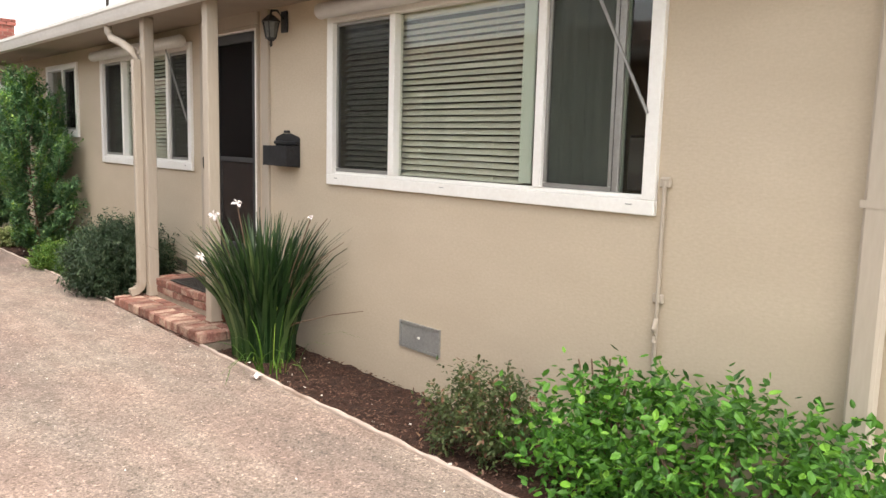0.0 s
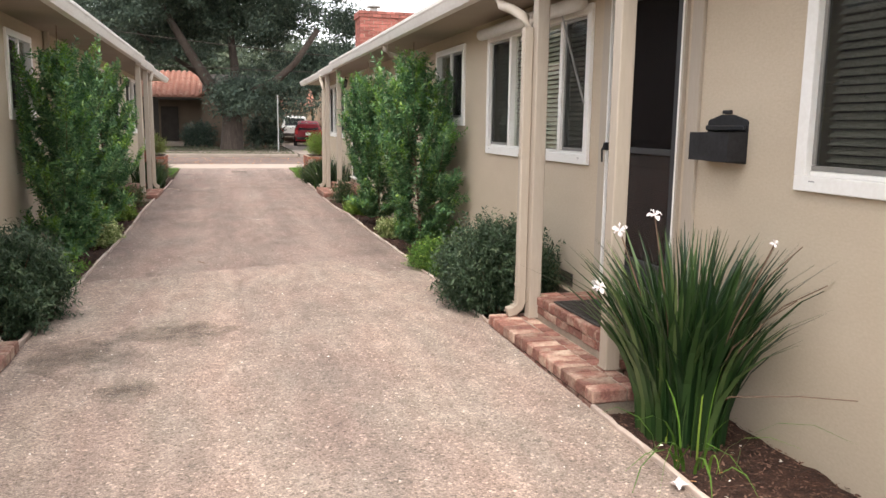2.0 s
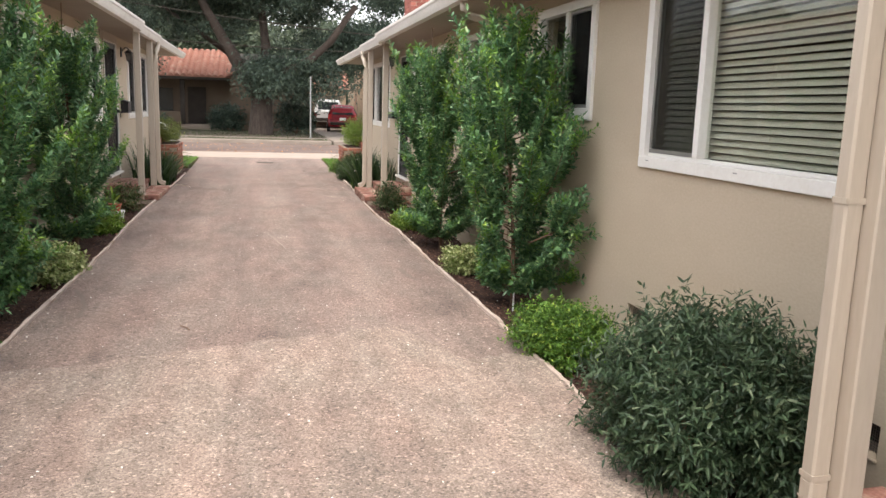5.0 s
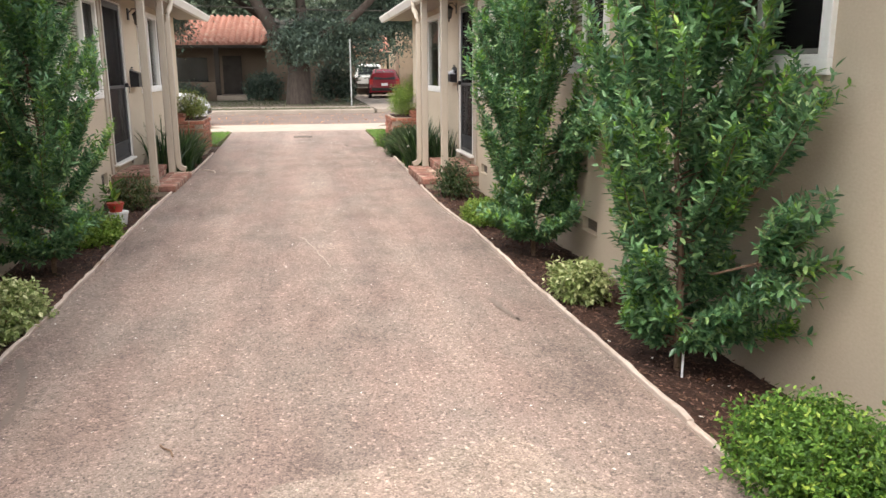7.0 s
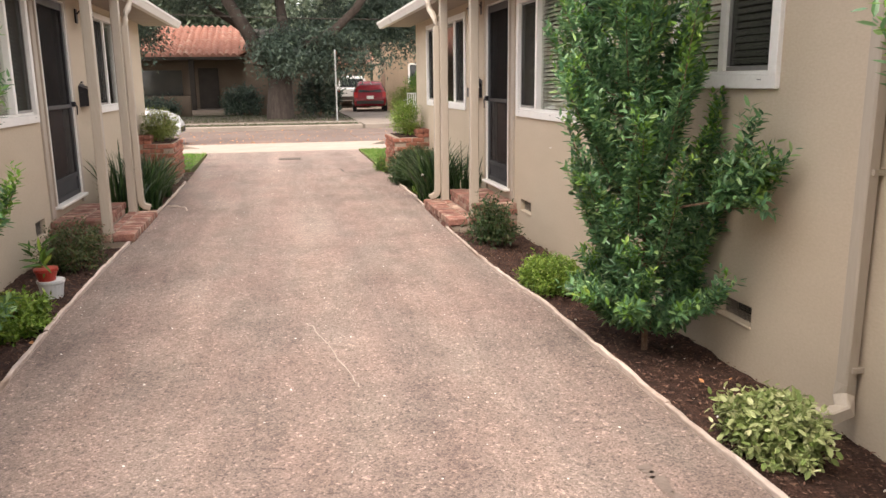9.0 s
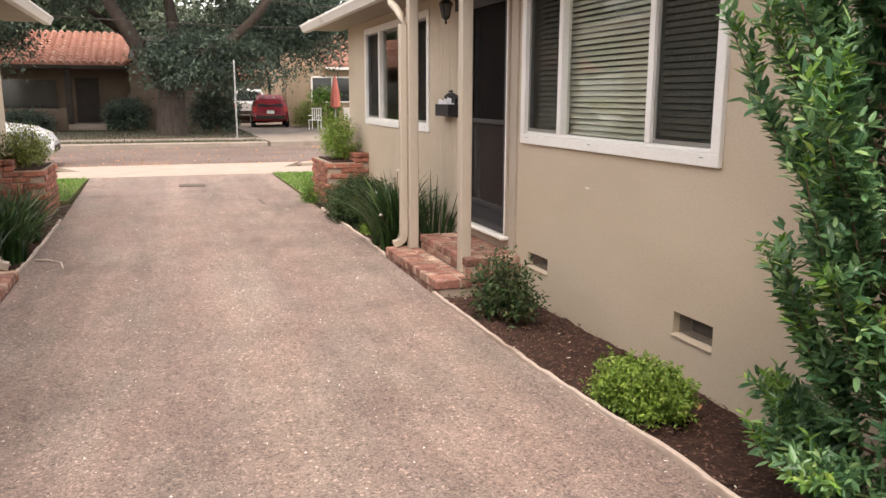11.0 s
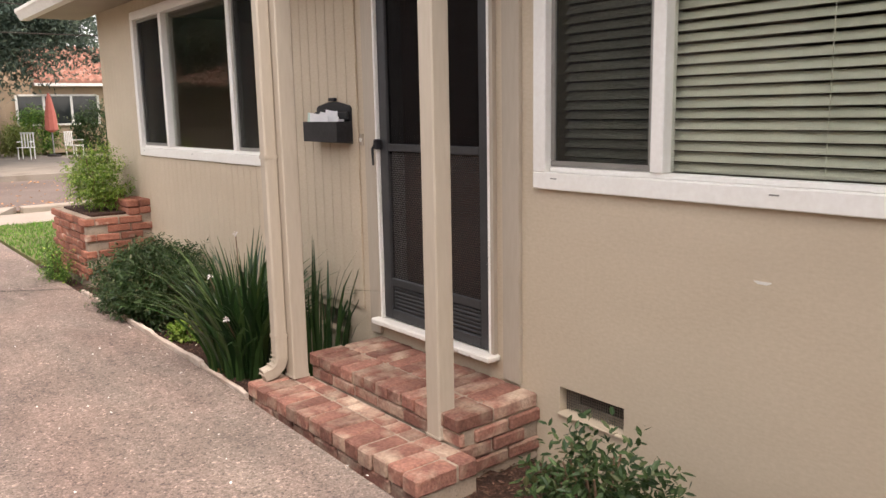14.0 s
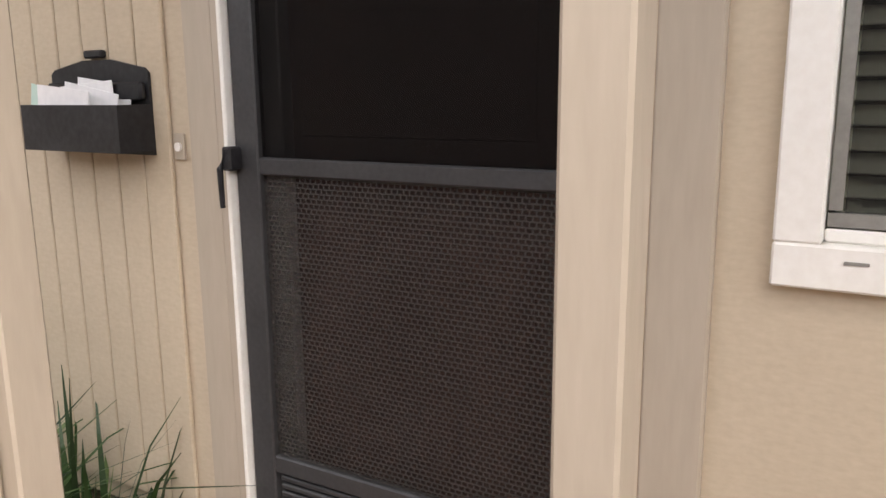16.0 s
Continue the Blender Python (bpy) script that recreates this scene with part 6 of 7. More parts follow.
# ---------------------------------------------------------------- chimney and pipes on the right roof
ch = thing("chimney", (4.3, 20.0, 2.8), "orange-red brick chimney with a metal cap", "chimney")
bm = bmesh.new()
r = random.Random(8)
for c in range(18):
    z = 2.66 + c * 0.073
    grow = 0.03 if c > 15 else 0.0
    off = 0.0 if c % 2 else 0.105
    x = 3.68 - grow
    first = True
    while x < 4.95 + grow:
        ln = 0.2 - (off if first and off else 0)
        x2 = min(x + ln, 4.96 + grow)
        if x2 - x > 0.03:
            j = r.uniform(-0.004, 0.004)
            box(bm, x, x2 - 0.008, 19.6 - grow + j, 19.7, z, z + 0.064)
        x += ln + 0.008
        first = False
    y = 19.7
    while y < 20.3:
        box(bm, 3.68 - grow, 3.76, y + 0.005, min(y + 0.2, 20.3), z, z + 0.064)
        box(bm, 4.88, 4.96 + grow, y + 0.005, min(y + 0.2, 20.3), z, z + 0.064)
        y += 0.208
part("bricks", bm, CHIMNEYBRICK, ch)
part("mortar_core", boxed(3.692, 4.948, 19.612, 20.3, 2.6, 3.965), MORTAR, ch)
part("flue", lathe(bmesh.new(), 4.05, 19.95, [(0.09, 3.96), (0.09, 4.06)], 14), GALV, ch)
part("cap", lathe(bmesh.new(), 4.05, 19.95, [(0.17, 4.09), (0.17, 4.11), (0.05, 4.15)], 14), GALV, ch, "dark metal rain cap")
for q in (-0.07, 0.07):
    part("strut", boxed(4.05 + q - 0.008, 4.05 + q + 0.008, 19.94, 19.96, 4.055, 4.092), GALV, ch)
ch.location.x -= 0.15
vp = thing("vent_pipe", (4.2, 12.06, 2.9), "thin dark vent pipe standing on the roof", "vent pipe")
part("pipe", tube(bmesh.new(), [(4.2, 12.06, 2.9), (4.2, 12.06, 3.6)], 0.025, 10), FARDARK, vp)
part("collar", lathe(bmesh.new(), 4.2, 12.06, [(0.09, 2.92), (0.04, 3.03)], 12), GALV, vp)

# ---------------------------------------------------------------- lawns
def lawn(nm, x0, x1, y0, y1, z, n, h, label, earth=SOIL, blade=LAWN):
    solo(nm, boxed(x0, x1, y0, y1, z - 0.1, z), earth, label, "lawn", "structure")
    b = np.stack([rng.uniform(x0, x1, n), rng.uniform(y0, y1, n), np.full(n, z - 0.005)], -1)
    w = unit(np.stack([rng.normal(0, 0.35, n), rng.normal(0, 0.35, n), np.ones(n)], -1))
    ln = h * rng.uniform(0.5, 1.2, n)
    sd = unit(np.stack([rng.normal(0, 1, n), rng.normal(0, 1, n), np.zeros(n)], -1)) * 0.006 * (h / 0.05)
    v = np.stack([b - sd, b + sd, b + w * ln[:, None]], 1).reshape(-1, 3)
    f = np.arange(n * 3).reshape(-1, 3)
    tagged(raw("grass", v, f, blade), "short bright green lawn grass" if blade is LAWN else "thin dull verge grass", "grass", kind="stuff")


lawn("lawn_1", 2.46, 9.0, 23.95, 27.29, 0.0, 26000, 0.05, "bright green front lawn beside the driveway")
lawn("lawn_3", -7.0, -0.90, 23.95, 27.29, 0.0, 26000, 0.05, "bright green front lawn beside the driveway")
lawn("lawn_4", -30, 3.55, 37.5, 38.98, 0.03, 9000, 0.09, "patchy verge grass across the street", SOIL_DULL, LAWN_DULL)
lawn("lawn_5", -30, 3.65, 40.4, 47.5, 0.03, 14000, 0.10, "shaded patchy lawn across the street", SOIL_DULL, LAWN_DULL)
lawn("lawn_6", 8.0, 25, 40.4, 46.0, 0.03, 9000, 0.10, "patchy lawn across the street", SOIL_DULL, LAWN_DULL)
k = 1500
b = np.stack([rng.uniform(-9, 9, k), np.concatenate([rng.normal(30.6, 0.45, k // 2), rng.uniform(30.2, 37, k - k // 2)]), np.full(k, -0.078)], -1)
w = unit(np.stack([rng.normal(0, 1, k), rng.normal(0, 1, k), rng.normal(0, 0.2, k)], -1))
tagged(leaf_mesh("street_leaves", [leaves(b, w, rng.uniform(0.03, 0.09, k), rng.uniform(0.025, 0.05, k))],
                 DRYLEAF), "dry orange leaves in the gutter of the street", "leaves", kind="stuff")


# ---------------------------------------------------------------- houses across the street
def tile_roof(nm, parent, x0, x1, y0, z0, y1, z1, pitch=0.32, course=0.42):
    """Rows of half-round clay tiles climbing from (y0, z0) to (y1, z1)."""
    cols, rows = int((x1 - x0) / pitch), max(3, int(math.hypot(y1 - y0, z1 - z0) / course))
    sub = 6
    nx = cols * sub + 1
    vs, fs, off = [], [], 0
    xs = np.linspace(x0, x1, nx)
    wave = 0.13 * np.abs(np.sin(np.linspace(0, math.pi * cols, nx)))
    for k in range(rows):
        a, b_ = k / rows, (k + 1.12) / rows
        for s_, lift in ((a, 0.05), (b_, 0.0)):
            vs.append(np.stack([xs, np.full(nx, y0 + (y1 - y0) * s_), z0 + (z1 - z0) * s_ + wave + lift], -1))
        i = np.arange(nx - 1)[:, None] + off
        fs.append(i + np.array([[0, 1, nx + 1, nx]]))
        off += 2 * nx
        vs.append(np.stack([xs, np.full(nx, y0 + (y1 - y0) * a), np.full(nx, z0 + (z1 - z0) * a - 0.01)], -1))
        i = np.arange(nx - 1)[:, None]
        fs.append(np.concatenate([i + off, i + off + 1, i + off - 2 * nx + 1, i + off - 2 * nx], 1))
        off += nx
    return tagged(raw(nm, np.concatenate(vs), np.concatenate(fs), CLAYTILE, parent), kind="stuff")


hl = thing("far_house", (-6, 51, 0), "tan stucco house with a red clay tile roof across the street", "house")
# wall colour already holds the shade under the porch roof
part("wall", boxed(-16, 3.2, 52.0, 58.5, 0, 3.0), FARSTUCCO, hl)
part("porch_floor", boxed(-14, -0.6, 49.6, 52, 0, 0.25), CONCRETE, hl)
tile_roof("roof", hl, -16.5, -0.55, 49.5, 2.80, 54.5, 4.45)
part("roof_back", prism(bmesh.new(), [(54.4, 4.40), (59, 2.85), (59, 2.75), (49.7, 2.75)], "x", -16.5, 3.2), FARDARK, hl)
part("fascia", boxed(-16.5, -0.6, 49.5, 49.58, 2.64, 2.79), FARDARK, hl)
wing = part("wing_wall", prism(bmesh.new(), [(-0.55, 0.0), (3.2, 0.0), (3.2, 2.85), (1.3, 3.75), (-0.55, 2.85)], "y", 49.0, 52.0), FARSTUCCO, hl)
for (xa, za, xb, zb) in ((-0.75, 2.82, 1.3, 3.82), (3.4, 2.82, 1.3, 3.82)):
    m_ = [(xa, za), (xb, zb), (xb, zb + 0.12), (xa, za + 0.12)]
    part("wing_roof", prism(bmesh.new(), m_, "y", 48.8, 53.5), CLAYTILE, hl, "clay tile wing roof")
for x in (-3.1, -6.6, -10.2):
    part("porch_post", boxed(x - 0.12, x + 0.12, 49.8, 50.04, 0.25, 2.7), FARDARK, hl)
part("door", boxed(-3.0, -2.0, 51.9, 51.99, 0.25, 2.3), FARDARK, hl)
w_ = part("window", boxed(-6.0, -3.8, 51.93, 51.99, 0.95, 2.2), CARGLASS, hl)
part("frame", boxed(-6.1, -3.7, 51.94, 51.985, 0.85, 0.94), FARDARK, w_)
part("step", boxed(-3.3, -0.9, 49.2, 49.59, 0, 0.13), CONCRETE, hl)
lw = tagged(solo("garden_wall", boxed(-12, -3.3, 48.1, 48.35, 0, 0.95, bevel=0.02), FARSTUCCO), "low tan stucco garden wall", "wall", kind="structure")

hr = thing("far_house", (11, 54, 0), "cream stucco house with a red clay tile roof across the street", "house")
part("wall", boxed(6.95, 20, 52.0, 60, 0, 3.0), FARCREAM, hr)
tile_roof("roof", hr, 8.6, 20.5, 51.4, 2.95, 55.5, 4.7)
part("roof_back", prism(bmesh.new(), [(55.4, 4.66), (60.5, 2.95), (51.6, 2.9)], "x", 8.6, 20.5), FARCREAM, hr)
part("fascia", boxed(8.6, 20.5, 51.4, 51.48, 2.82, 2.94), WHITE, hr)
tower = part("pilaster", boxed(6.6, 7.5, 51.6, 53.2, 0, 3.6), FARCREAM, hr, "stepped cream chimney breast")
for c in range(14):
    for q in range(4):
        part("stone", boxed(6.62 + q * 0.21, 6.81 + q * 0.21, 51.575, 51.599, 0.3 + c * 0.18, 0.46 + c * 0.18, bevel=0.005), FARCREAM, tower)
win = part("window", boxed(7.95, 11.2, 51.93, 51.99, 1.25, 2.40), CARGLASS, hr)
for q in (7.9, 8.95, 10.05, 11.15):
    part("frame", boxed(q, q + 0.1, 51.90, 51.93, 1.2, 2.45), WHITE, win)
for q in (1.17, 2.41):
    part("frame", boxed(8.0, 11.15, 51.90, 51.925, q, q + 0.08), WHITE, win)
gg = thing("far_garage", (5.0, 62, 0), "cream garage with a red tile roof behind the parked cars", "garage")
part("wall", boxed(3.2, 6.9, 61, 66, 0, 2.7), FARCREAM, gg)
part("garage_door", boxed(3.7, 6.5, 60.94, 60.99, 0, 2.2), FARSTUCCO, gg)
tile_roof("roof", gg, 2.9, 7.2, 60.6, 2.65, 64, 3.9)

# ---------------------------------------------------------------- vehicles
def car(name, at, heading, paint, stations, label, length, wheel_at, wheel_r=0.31, glass=()):
    """A lofted body: stations of (s along the length, low z, belt z, top z, half width at belt, half width at top)."""
    e = thing(name, (0, 0, 0), label, "car" if "truck" not in name else "pickup truck")
    bm = bmesh.new()
    rings = []
    for s_, zl, zb, zt, wb, wt in stations:
        pts = [(-wb * 0.94, zl), (-wb, zl + (zb - zl) * 0.45), (-wb * 0.97, zb), (-wt, zt - 0.05), (-wt * 0.8, zt), (0, zt + 0.015), (wt * 0.8, zt), (wt, zt - 0.05), (wb * 0.97, zb), (wb, zl + (zb - zl) * 0.45), (wb * 0.94, zl)]
        rings.append([bm.verts.new((s_, q, z)) for q, z in pts])
    for i in range(len(rings) - 1):
        for k_ in range(10):
            bm.faces.new((rings[i][k_], rings[i][k_ + 1], rings[i + 1][k_ + 1], rings[i + 1][k_]))
        bm.faces.new((rings[i][10], rings[i][0], rings[i + 1][0], rings[i + 1][10]))
    bm.faces.new(rings[0][::-1])
    bm.faces.new(rings[-1])
    bmesh.ops.recalc_face_normals(bm, faces=bm.faces)
    body = part("body", bm, paint, e, smooth=False)
    for nm_, quad in glass:
        g = bmesh.new()
        g.faces.new([g.verts.new(p) for p in quad])
        ex = bmesh.ops.extrude_face_region(g, geom=list(g.faces))
        nrm = (Vector(quad[1]) - Vector(quad[0])).cross(Vector(quad[2]) - Vector(quad[0])).normalized() * 0.012
        bmesh.ops.translate(g, verts=[v for v in ex["geom"] if isinstance(v, bmesh.types.BMVert)], vec=nrm)
        part(nm_, g, {"tail_light": LAMPRED, "headlight": LAMPCLEAR, "licence_plate": WHITE, "bumper": FARDARK, "grille": FARDARK}.get(nm_, CARGLASS), e)
    hw = stations[len(stations) // 2][4]
    for s_ in wheel_at:
        for q in (-1, 1):
            wh = bmesh.new()
            tube(wh, [(s_, q * (hw - 0.17), wheel_r), (s_, q * (hw + 0.015), wheel_r)], wheel_r, 20)
            t_ = part("wheel", wh, TYRE, e)
            part("rim", tube(bmesh.new(), [(s_, q * (hw + 0.016), wheel_r), (s_, q * (hw + 0.026), wheel_r)], wheel_r * 0.62, 14), GALV, t_)
    e.location = at
    e.rotation_euler = (0, 0, radians(heading))
    return e


def quad_side(q, s0, s1, z0, z1, w0, w1, s0t, s1t):
    return [(s0, q * w0, z0), (s1, q * w0, z0), (s1t, q * w1, z1), (s0t, q * w1, z1)][::q]


# red hatchback: s = 0 is its tail, nose away from the street
car("red_car", (5.25, 49.2, 0.03), 85, CARRED,
    [(0.0, 0.42, 0.62, 0.70, 0.70, 0.60), (0.06, 0.32, 0.85, 0.98, 0.80, 0.68), (0.22, 0.28, 0.95, 1.32, 0.84, 0.62), (0.55, 0.25, 0.95, 1.50, 0.85, 0.60), (1.8, 0.22, 0.93, 1.53, 0.86, 0.62), (2.7, 0.22, 0.92, 1.35, 0.86, 0.62), (3.2, 0.22, 0.90, 1.0, 0.85, 0.70), (3.9, 0.3, 0.75, 0.82, 0.78, 0.62)],
    "small red hatchback parked on the driveway across the street", 4.0, (0.75, 3.15), 0.30,
    glass=[("rear_window", [(0.055, 0.58, 0.98), (0.055, -0.58, 0.98), (0.30, -0.50, 1.38), (0.30, 0.50, 1.38)]),
           ("tail_light", [(0.02, 0.80, 0.72), (0.02, 0.62, 0.72), (0.04, 0.62, 1.0), (0.04, 0.78, 1.0)]),
           ("tail_light", [(0.02, -0.62, 0.72), (0.02, -0.80, 0.72), (0.04, -0.78, 1.0), (0.04, -0.62, 1.0)]),
           ("licence_plate", [(-0.01, 0.17, 0.66), (-0.01, -0.17, 0.66), (0.0, -0.17, 0.80), (0.0, 0.17, 0.80)]),
           ("bumper", [(-0.015, 0.68, 0.40), (-0.015, -0.68, 0.40), (-0.015, -0.68, 0.56), (-0.015, 0.68, 0.56)]),
           ("side_window", quad_side(1, 0.5, 2.8, 0.98, 1.42, 0.845, 0.63, 0.7, 2.4)), ("side_window", quad_side(-1, 0.5, 2.8, 0.98, 1.42, 0.845, 0.63, 0.7, 2.4))])
car("white_pickup_truck", (5.0, 55.5, 0.03), 86, CARWHITE,
    [(0.0, 0.5, 1.0, 1.08, 0.90, 0.86), (0.08, 0.42, 1.08, 1.14, 0.95, 0.9), (1.7, 0.42, 1.08, 1.15, 0.97, 0.92), (1.75, 0.42, 1.12, 1.75, 0.97, 0.72), (1.95, 0.42, 1.12, 1.84, 0.97, 0.72), (3.3, 0.42, 1.12, 1.84, 0.97, 0.72), (4.0, 0.42, 1.12, 1.2, 0.97, 0.8), (5.3, 0.5, 0.98, 1.06, 0.9, 0.8)],
    "white pickup truck parked behind the red car", 5.3, (1.0, 4.3), 0.38,
    glass=[("rear_window", [(1.68, 0.70, 1.2), (1.68, -0.70, 1.2), (1.725, -0.62, 1.68), (1.725, 0.62, 1.68)]),
           ("tail_light", [(0.0, 0.93, 0.75), (0.0, 0.78, 0.75), (0.01, 0.78, 1.02), (0.01, 0.93, 1.02)]),
           ("tail_light", [(0.0, -0.78, 0.75), (0.0, -0.93, 0.75), (0.01, -0.93, 1.02), (0.01, -0.78, 1.02)]),
           ("bumper", [(-0.03, 0.85, 0.48), (-0.03, -0.85, 0.48), (-0.03, -0.85, 0.68), (-0.03, 0.85, 0.68)])])
car("white_car", (-6.38, 31.3, -0.09), 0, CARWHITE,
    [(0.0, 0.4, 0.8, 0.95, 0.80, 0.7), (0.15, 0.3, 0.9, 1.05, 0.86, 0.75), (0.8, 0.25, 0.92, 1.12, 0.88, 0.66), (1.5, 0.22, 0.92, 1.42, 0.89, 0.60), (2.5, 0.22, 0.92, 1.45, 0.89, 0.60), (3.35, 0.22, 0.90, 1.0, 0.89, 0.72), (4.1, 0.25, 0.78, 0.90, 0.86, 0.66), (4.42, 0.28, 0.62, 0.76, 0.76, 0.56), (4.55, 0.34, 0.5, 0.58, 0.62, 0.45)],
    "white sedan parked at the kerb of the street", 4.55, (0.9, 3.65), 0.32,
    glass=[("windscreen", [(3.30, -0.66, 1.02), (3.30, 0.66, 1.02), (2.58, 0.56, 1.43), (2.58, -0.56, 1.43)]),
           ("headlight", [(4.12, -0.87, 0.66), (4.45, -0.72, 0.62), (4.40, -0.70, 0.74), (4.12, -0.84, 0.80)]),
           ("headlight", [(4.45, 0.72, 0.62), (4.12, 0.87, 0.66), (4.12, 0.84, 0.80), (4.40, 0.70, 0.74)]),
           ("grille", [(4.555, -0.45, 0.36), (4.555, 0.45, 0.36), (4.555, 0.4, 0.5), (4.555, -0.4, 0.5)]),
           ("side_window", quad_side(1, 1.0, 3.0, 0.96, 1.36, 0.88, 0.63, 1.45, 2.6)), ("side_window", quad_side(-1, 1.0, 3.0, 0.96, 1.36, 0.88, 0.63, 1.45, 2.6))])


# ---------------------------------------------------------------- trees and far greenery
def slim_leaves(centres, radii, each, length, width):
    """Far foliage: plain four-cornered leaves in tufts, hanging a little."""
    n = len(centres)
    p = (centres[:, None] + rng.normal(0, 1, (n, each, 3)) * radii[:, None, None] * np.array([0.75, 0.75, 0.5])).reshape(-1, 3)
    w = unit(rng.normal(0, 1, (n * each, 3)) + np.array([0, 0, -0.5]))
    sd = unit(np.cross(w, rng.normal(0, 1, (n * each, 3))))
    ln = (length * rng.uniform(0.6, 1.35, n * each))[:, None]
    v = np.stack([p, p + w * ln * 0.45 + sd * ln * width * 0.5, p + w * ln, p + w * ln * 0.45 - sd * ln * width * 0.5], 1).reshape(-1, 3)
    return v, np.arange(n * each)[:, None] * 4 + np.array([[0, 1, 2, 3]])


def cloud(centre, radii, n, shell=0.35):
    d = unit(rng.normal(0, 1, (n, 3)))
    k = (shell + (1 - shell) * rng.uniform(0, 1, (n, 1))) * (1 + 0.18 * np.sin(4 * d[:, :1] + 5 * d[:, 2:]))
    return np.array(centre) + d * k * np.array(radii)


tree = thing("street_tree", (1.15, 43.0, 0.0), "large spreading shade tree with a thick grey-brown trunk", "tree")
bm = bmesh.new()
tube(bm, [(1.15, 43, -0.1), (1.12, 43, 0.15), (1.15, 43, 0.8), (1.2, 43, 1.7), (1.15, 43, 2.6)], 0.62, 14, 0.42)
part("trunk", bm, BARK, tree, "thick furrowed trunk", smooth=True)
for i, (pts, ra, rb) in enumerate((([(1.0, 42.9, 1.9), (0.3, 42.5, 3.0), (-0.3, 42.2, 4.0), (-1.0, 42.1, 5.2), (-2.0, 42.4, 7.0)], 0.36, 0.14),
                                   ([(1.3, 42.9, 2.1), (2.2, 42.0, 2.9), (3.3, 41.2, 3.45), (4.2, 40.9, 4.3), (5.3, 40.9, 5.9)], 0.27, 0.12),
                                   ([(1.2, 43.1, 2.3), (1.4, 43.5, 4.0), (1.2, 44, 6.0), (1.5, 44.3, 8.5)], 0.30, 0.08),
                                   ([(1.15, 43.2, 2.2), (-0.5, 44.2, 3.9), (-3.5, 45, 6.0)], 0.2, 0.06))):
    part("limb", tube(bmesh.new(), pts, ra, 10, rb), BARK, tree, smooth=True)
masses = np.concatenate([cloud((0.3, 44.5, 8.3), (9.0, 5.2, 4.2), 150, 0.3), cloud((2.4, 42.0, 2.9), (2.5, 1.0, 0.6), 14, 0.2), cloud((-5.4, 42.3, 4.5), (2.4, 1.5, 1.5), 16, 0.2),
                         cloud((6.6, 43.2, 4.4), (2.4, 1.6, 1.3), 16, 0.2), cloud((-9.5, 45.0, 7.5), (4.0, 3.5, 3.2), 40, 0.3),
                         # unseen overhead foliage, added to cast shade on trunk, verge and house
                         cloud((0.5, 42.0, 10.2), (10.0, 5.5, 2.4), 90, 0.2)])
# each mass hangs as a cascade of small tufts, fuller at its top
drop = np.abs(rng.normal(0, 1, (len(masses), 9)))
cs = masses[:, None] + np.stack([rng.normal(0, 0.62, drop.shape), rng.normal(0, 0.5, drop.shape), 0.35 - 0.75 * drop], -1)
cs = cs.reshape(-1, 3)
keep = ~((cs[:, 0] < 0.4) & (cs[:, 0] > -3.4) & (cs[:, 2] < 4.5)) & (cs[:, 2] > 1.7)
cs = cs[keep]
leaf_mesh("crown", [slim_leaves(cs, rng.uniform(0.28, 0.55, len(cs)), 150, 0.17, 0.34)], LEAF_TREE, tree)

tree.location.x -= 0.35
for far_thing in (hl, hr, gg):
    far_thing.location.x -= 0.25
cs = np.concatenate([cloud((-5, 66, 6.5), (8, 3, 4.5), 170, 0.3), cloud((-16, 68, 5.5), (12, 4, 4.2), 260, 0.4), cloud((6, 74, 5.0), (12, 4, 3.6), 260, 0.4), cloud((22, 70, 3.5), (9, 4, 2.8), 90, 0.4), cloud((-34, 60, 6), (12, 5, 5), 120, 0.4)])
cs[:, 2] = np.maximum(cs[:, 2], 0.3)
tagged(leaf_mesh("far_woods", [slim_leaves(cs, rng.uniform(1.0, 1.8, len(cs)), 230, 0.42, 0.45)], LEAF_FAR), "hazy far trees behind the houses", "trees", kind="stuff")
shrub("far_bush", (-0.7, 47.6), 0.95, 0.8, 1.45, 420, 0.16, 0.4, LEAF_TREE, "dark rounded bush in front of the far house", twig=0.4, per=9, group="bushes across the street")
shrub("far_bush", (-4.6, 47.2), 1.2, 0.8, 0.9, 300, 0.16, 0.4, LEAF_TREE, "dark low bush beside the garden wall", twig=0.4, per=9, group="bushes across the street")
shrub("far_bush", (2.75, 45.2), 1.0, 0.7, 2.0, 460, 0.16, 0.4, LEAF_TREE, "dark hedge beside the tree trunk", twig=0.4, per=9, group="bushes across the street")
shrub("far_bush", (7.2, 48.6), 0.8, 0.8, 1.25, 420, 0.16, 0.18, LEAF_YELLOW, "grassy olive-green bush beside the red car", twig=0.5, per=9, group="bushes across the street")
shrub("far_bush", (8.2, 50.0), 0.9, 0.8, 2.0, 420, 0.14, 0.4, LEAF_BRIGHT, "green garden bush below the window", twig=0.4, per=9, group="bushes across the street")
shrub("far_bush", (10.6, 49.6), 1.3, 0.8, 2.1, 520, 0.14, 0.4, LEAF_DARK, "dark green hedge beside the patio", twig=0.4, per=9, group="bushes across the street")

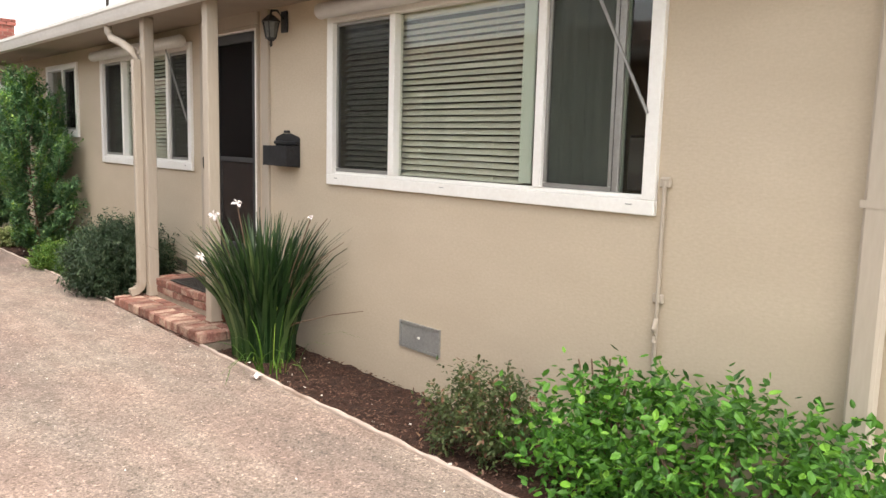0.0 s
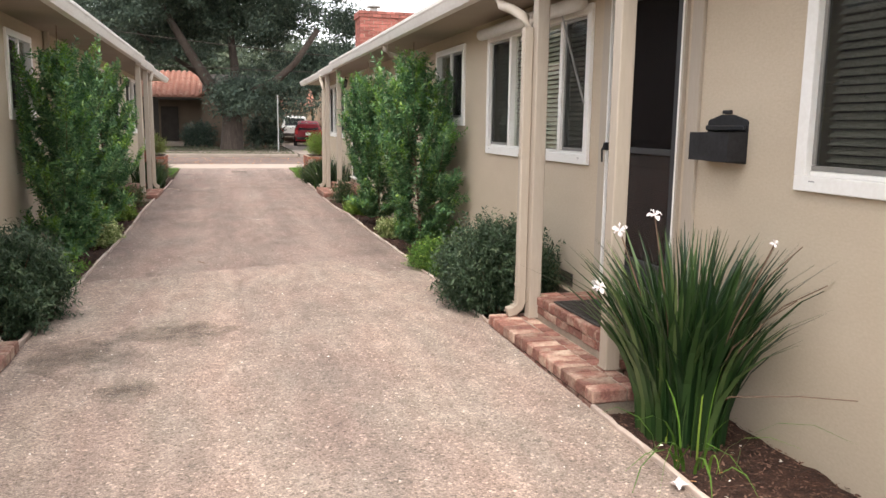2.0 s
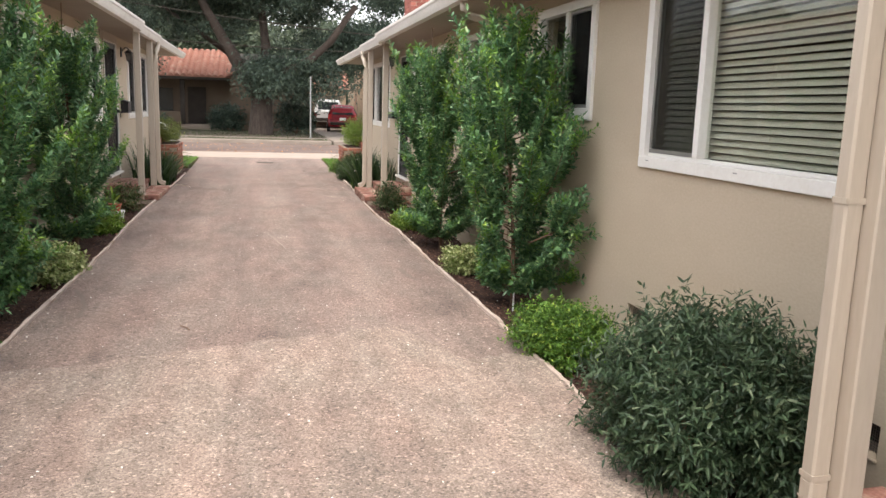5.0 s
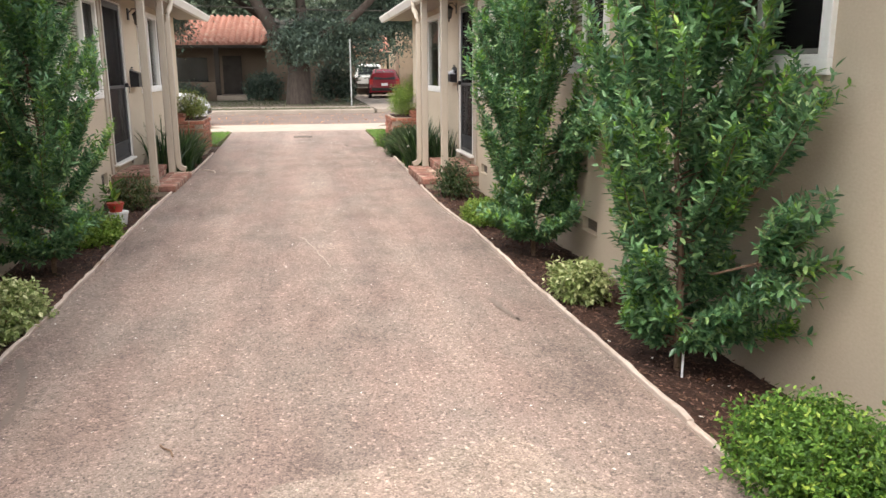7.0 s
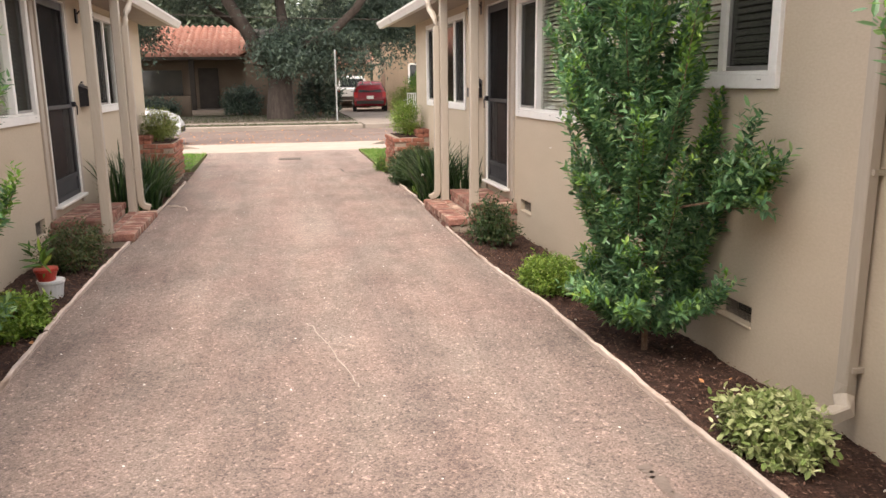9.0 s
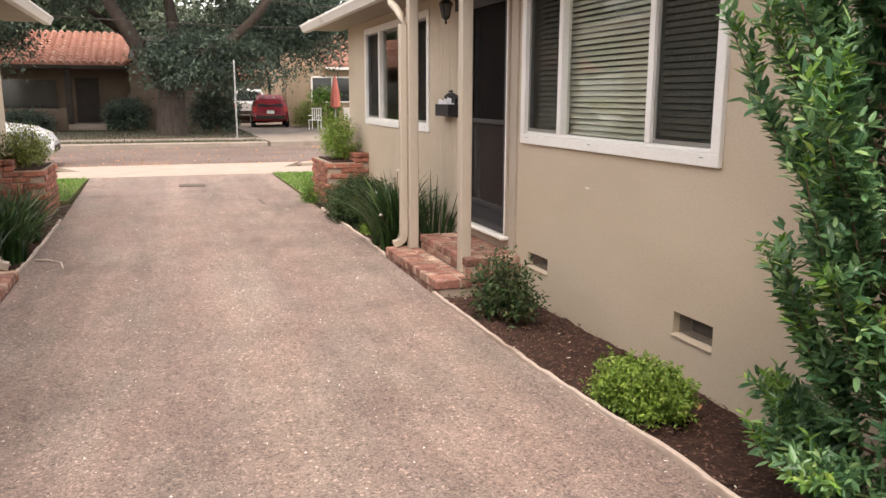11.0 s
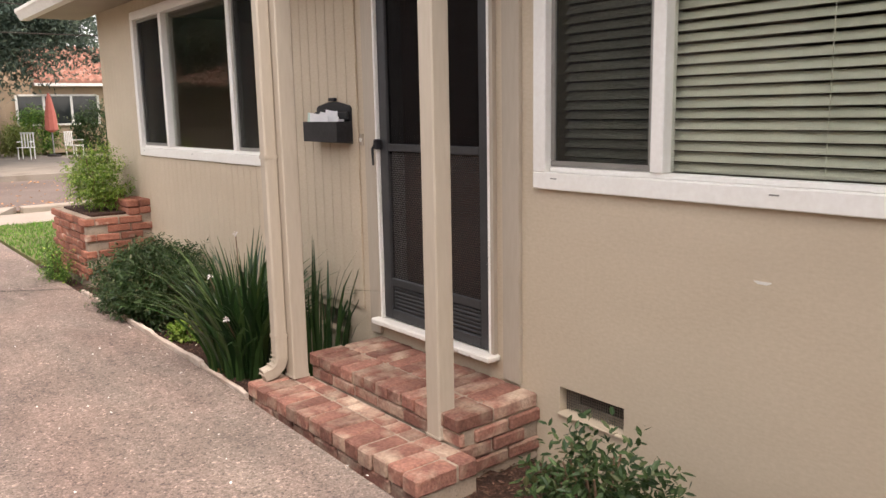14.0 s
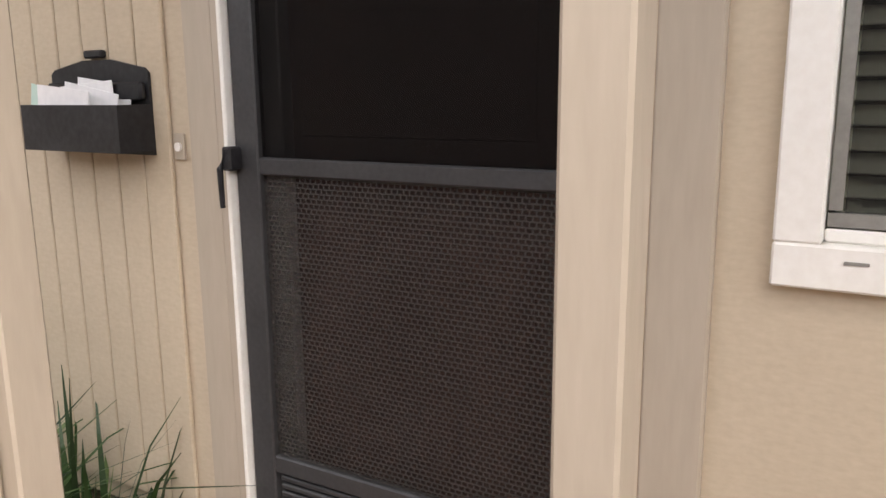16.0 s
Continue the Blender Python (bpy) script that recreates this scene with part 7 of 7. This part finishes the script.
um = thing("patio_umbrella", (8.0, 47.6, 0.03), "closed coral patio umbrella beside the far house", "umbrella")
part("pole", tube(bmesh.new(), [(8.0, 47.6, 0.03), (8.0, 47.6, 2.45)], 0.025, 8), GALV, um)
part("canopy", lathe(bmesh.new(), 8.0, 47.6, [(0.05, 0.95), (0.24, 1.05), (0.2, 1.6), (0.1, 2.2), (0.03, 2.42)], 9), UMBRELLA, um)
part("base", lathe(bmesh.new(), 8.0, 47.6, [(0.25, 0.03), (0.25, 0.1), (0.05, 0.13)], 16), FARDARK, um)


def patio_chair(x, y, turn):
    c = thing("patio_chair", (0, 0, 0), "white metal patio chair on the far patio", "chair", "patio chairs")
    part("seat", boxed(-0.24, 0.24, -0.24, 0.24, 0.42, 0.45), WHITE, c)
    for q in range(5):
        part("back_slat", boxed(-0.22 + q * 0.1, -0.18 + q * 0.1, 0.22, 0.24, 0.451, 0.92), WHITE, c)
    part("back_rail", boxed(-0.24, 0.24, 0.215, 0.245, 0.921, 0.96), WHITE, c)
    for sx in (-0.22, 0.19):
        for sy in (-0.22, 0.19):
            part("leg", boxed(sx, sx + 0.03, sy, sy + 0.03, 0, 0.419), WHITE, c)
        part("arm", boxed(sx, sx + 0.03, -0.24, 0.21, 0.62, 0.65), WHITE, c)
    c.location = (x, y, 0.03)
    c.rotation_euler = (0, 0, radians(turn))


patio_chair(6.78, 46.2, -30)
patio_chair(8.45, 46.4, 40)
solo("patio", boxed(7.95, 11.5, 45.3, 48.2, -0.05, 0.032), CONCRETE, "pale concrete patio across the street", "patio", "structure")
sg = thing("sign_post", (2.95, 40.6, 0.03), "thin galvanised steel post beside the street", "post")
part("post", tube(bmesh.new(), [(2.95, 40.6, 0.0), (2.95, 40.6, 2.75)], 0.03, 8), GALV, sg)
part("base", lathe(bmesh.new(), 2.95, 40.6, [(0.06, 0.03), (0.05, 0.06)], 10), GALV, sg)
for i, (za, zb, yy) in enumerate(((6.4, 4.1, 39.0), (4.5, 3.9, 39.4))):
    cb = tube(bmesh.new(), [(-14 + 28 * k / 12, yy, za + (zb - za) * k / 12 - 0.35 * math.sin(math.pi * k / 12)) for k in range(13)], 0.016, 5)
    solo("utility_cable", cb, FARDARK, "thin dark overhead utility cable over the street", "cable", group="utility cables")
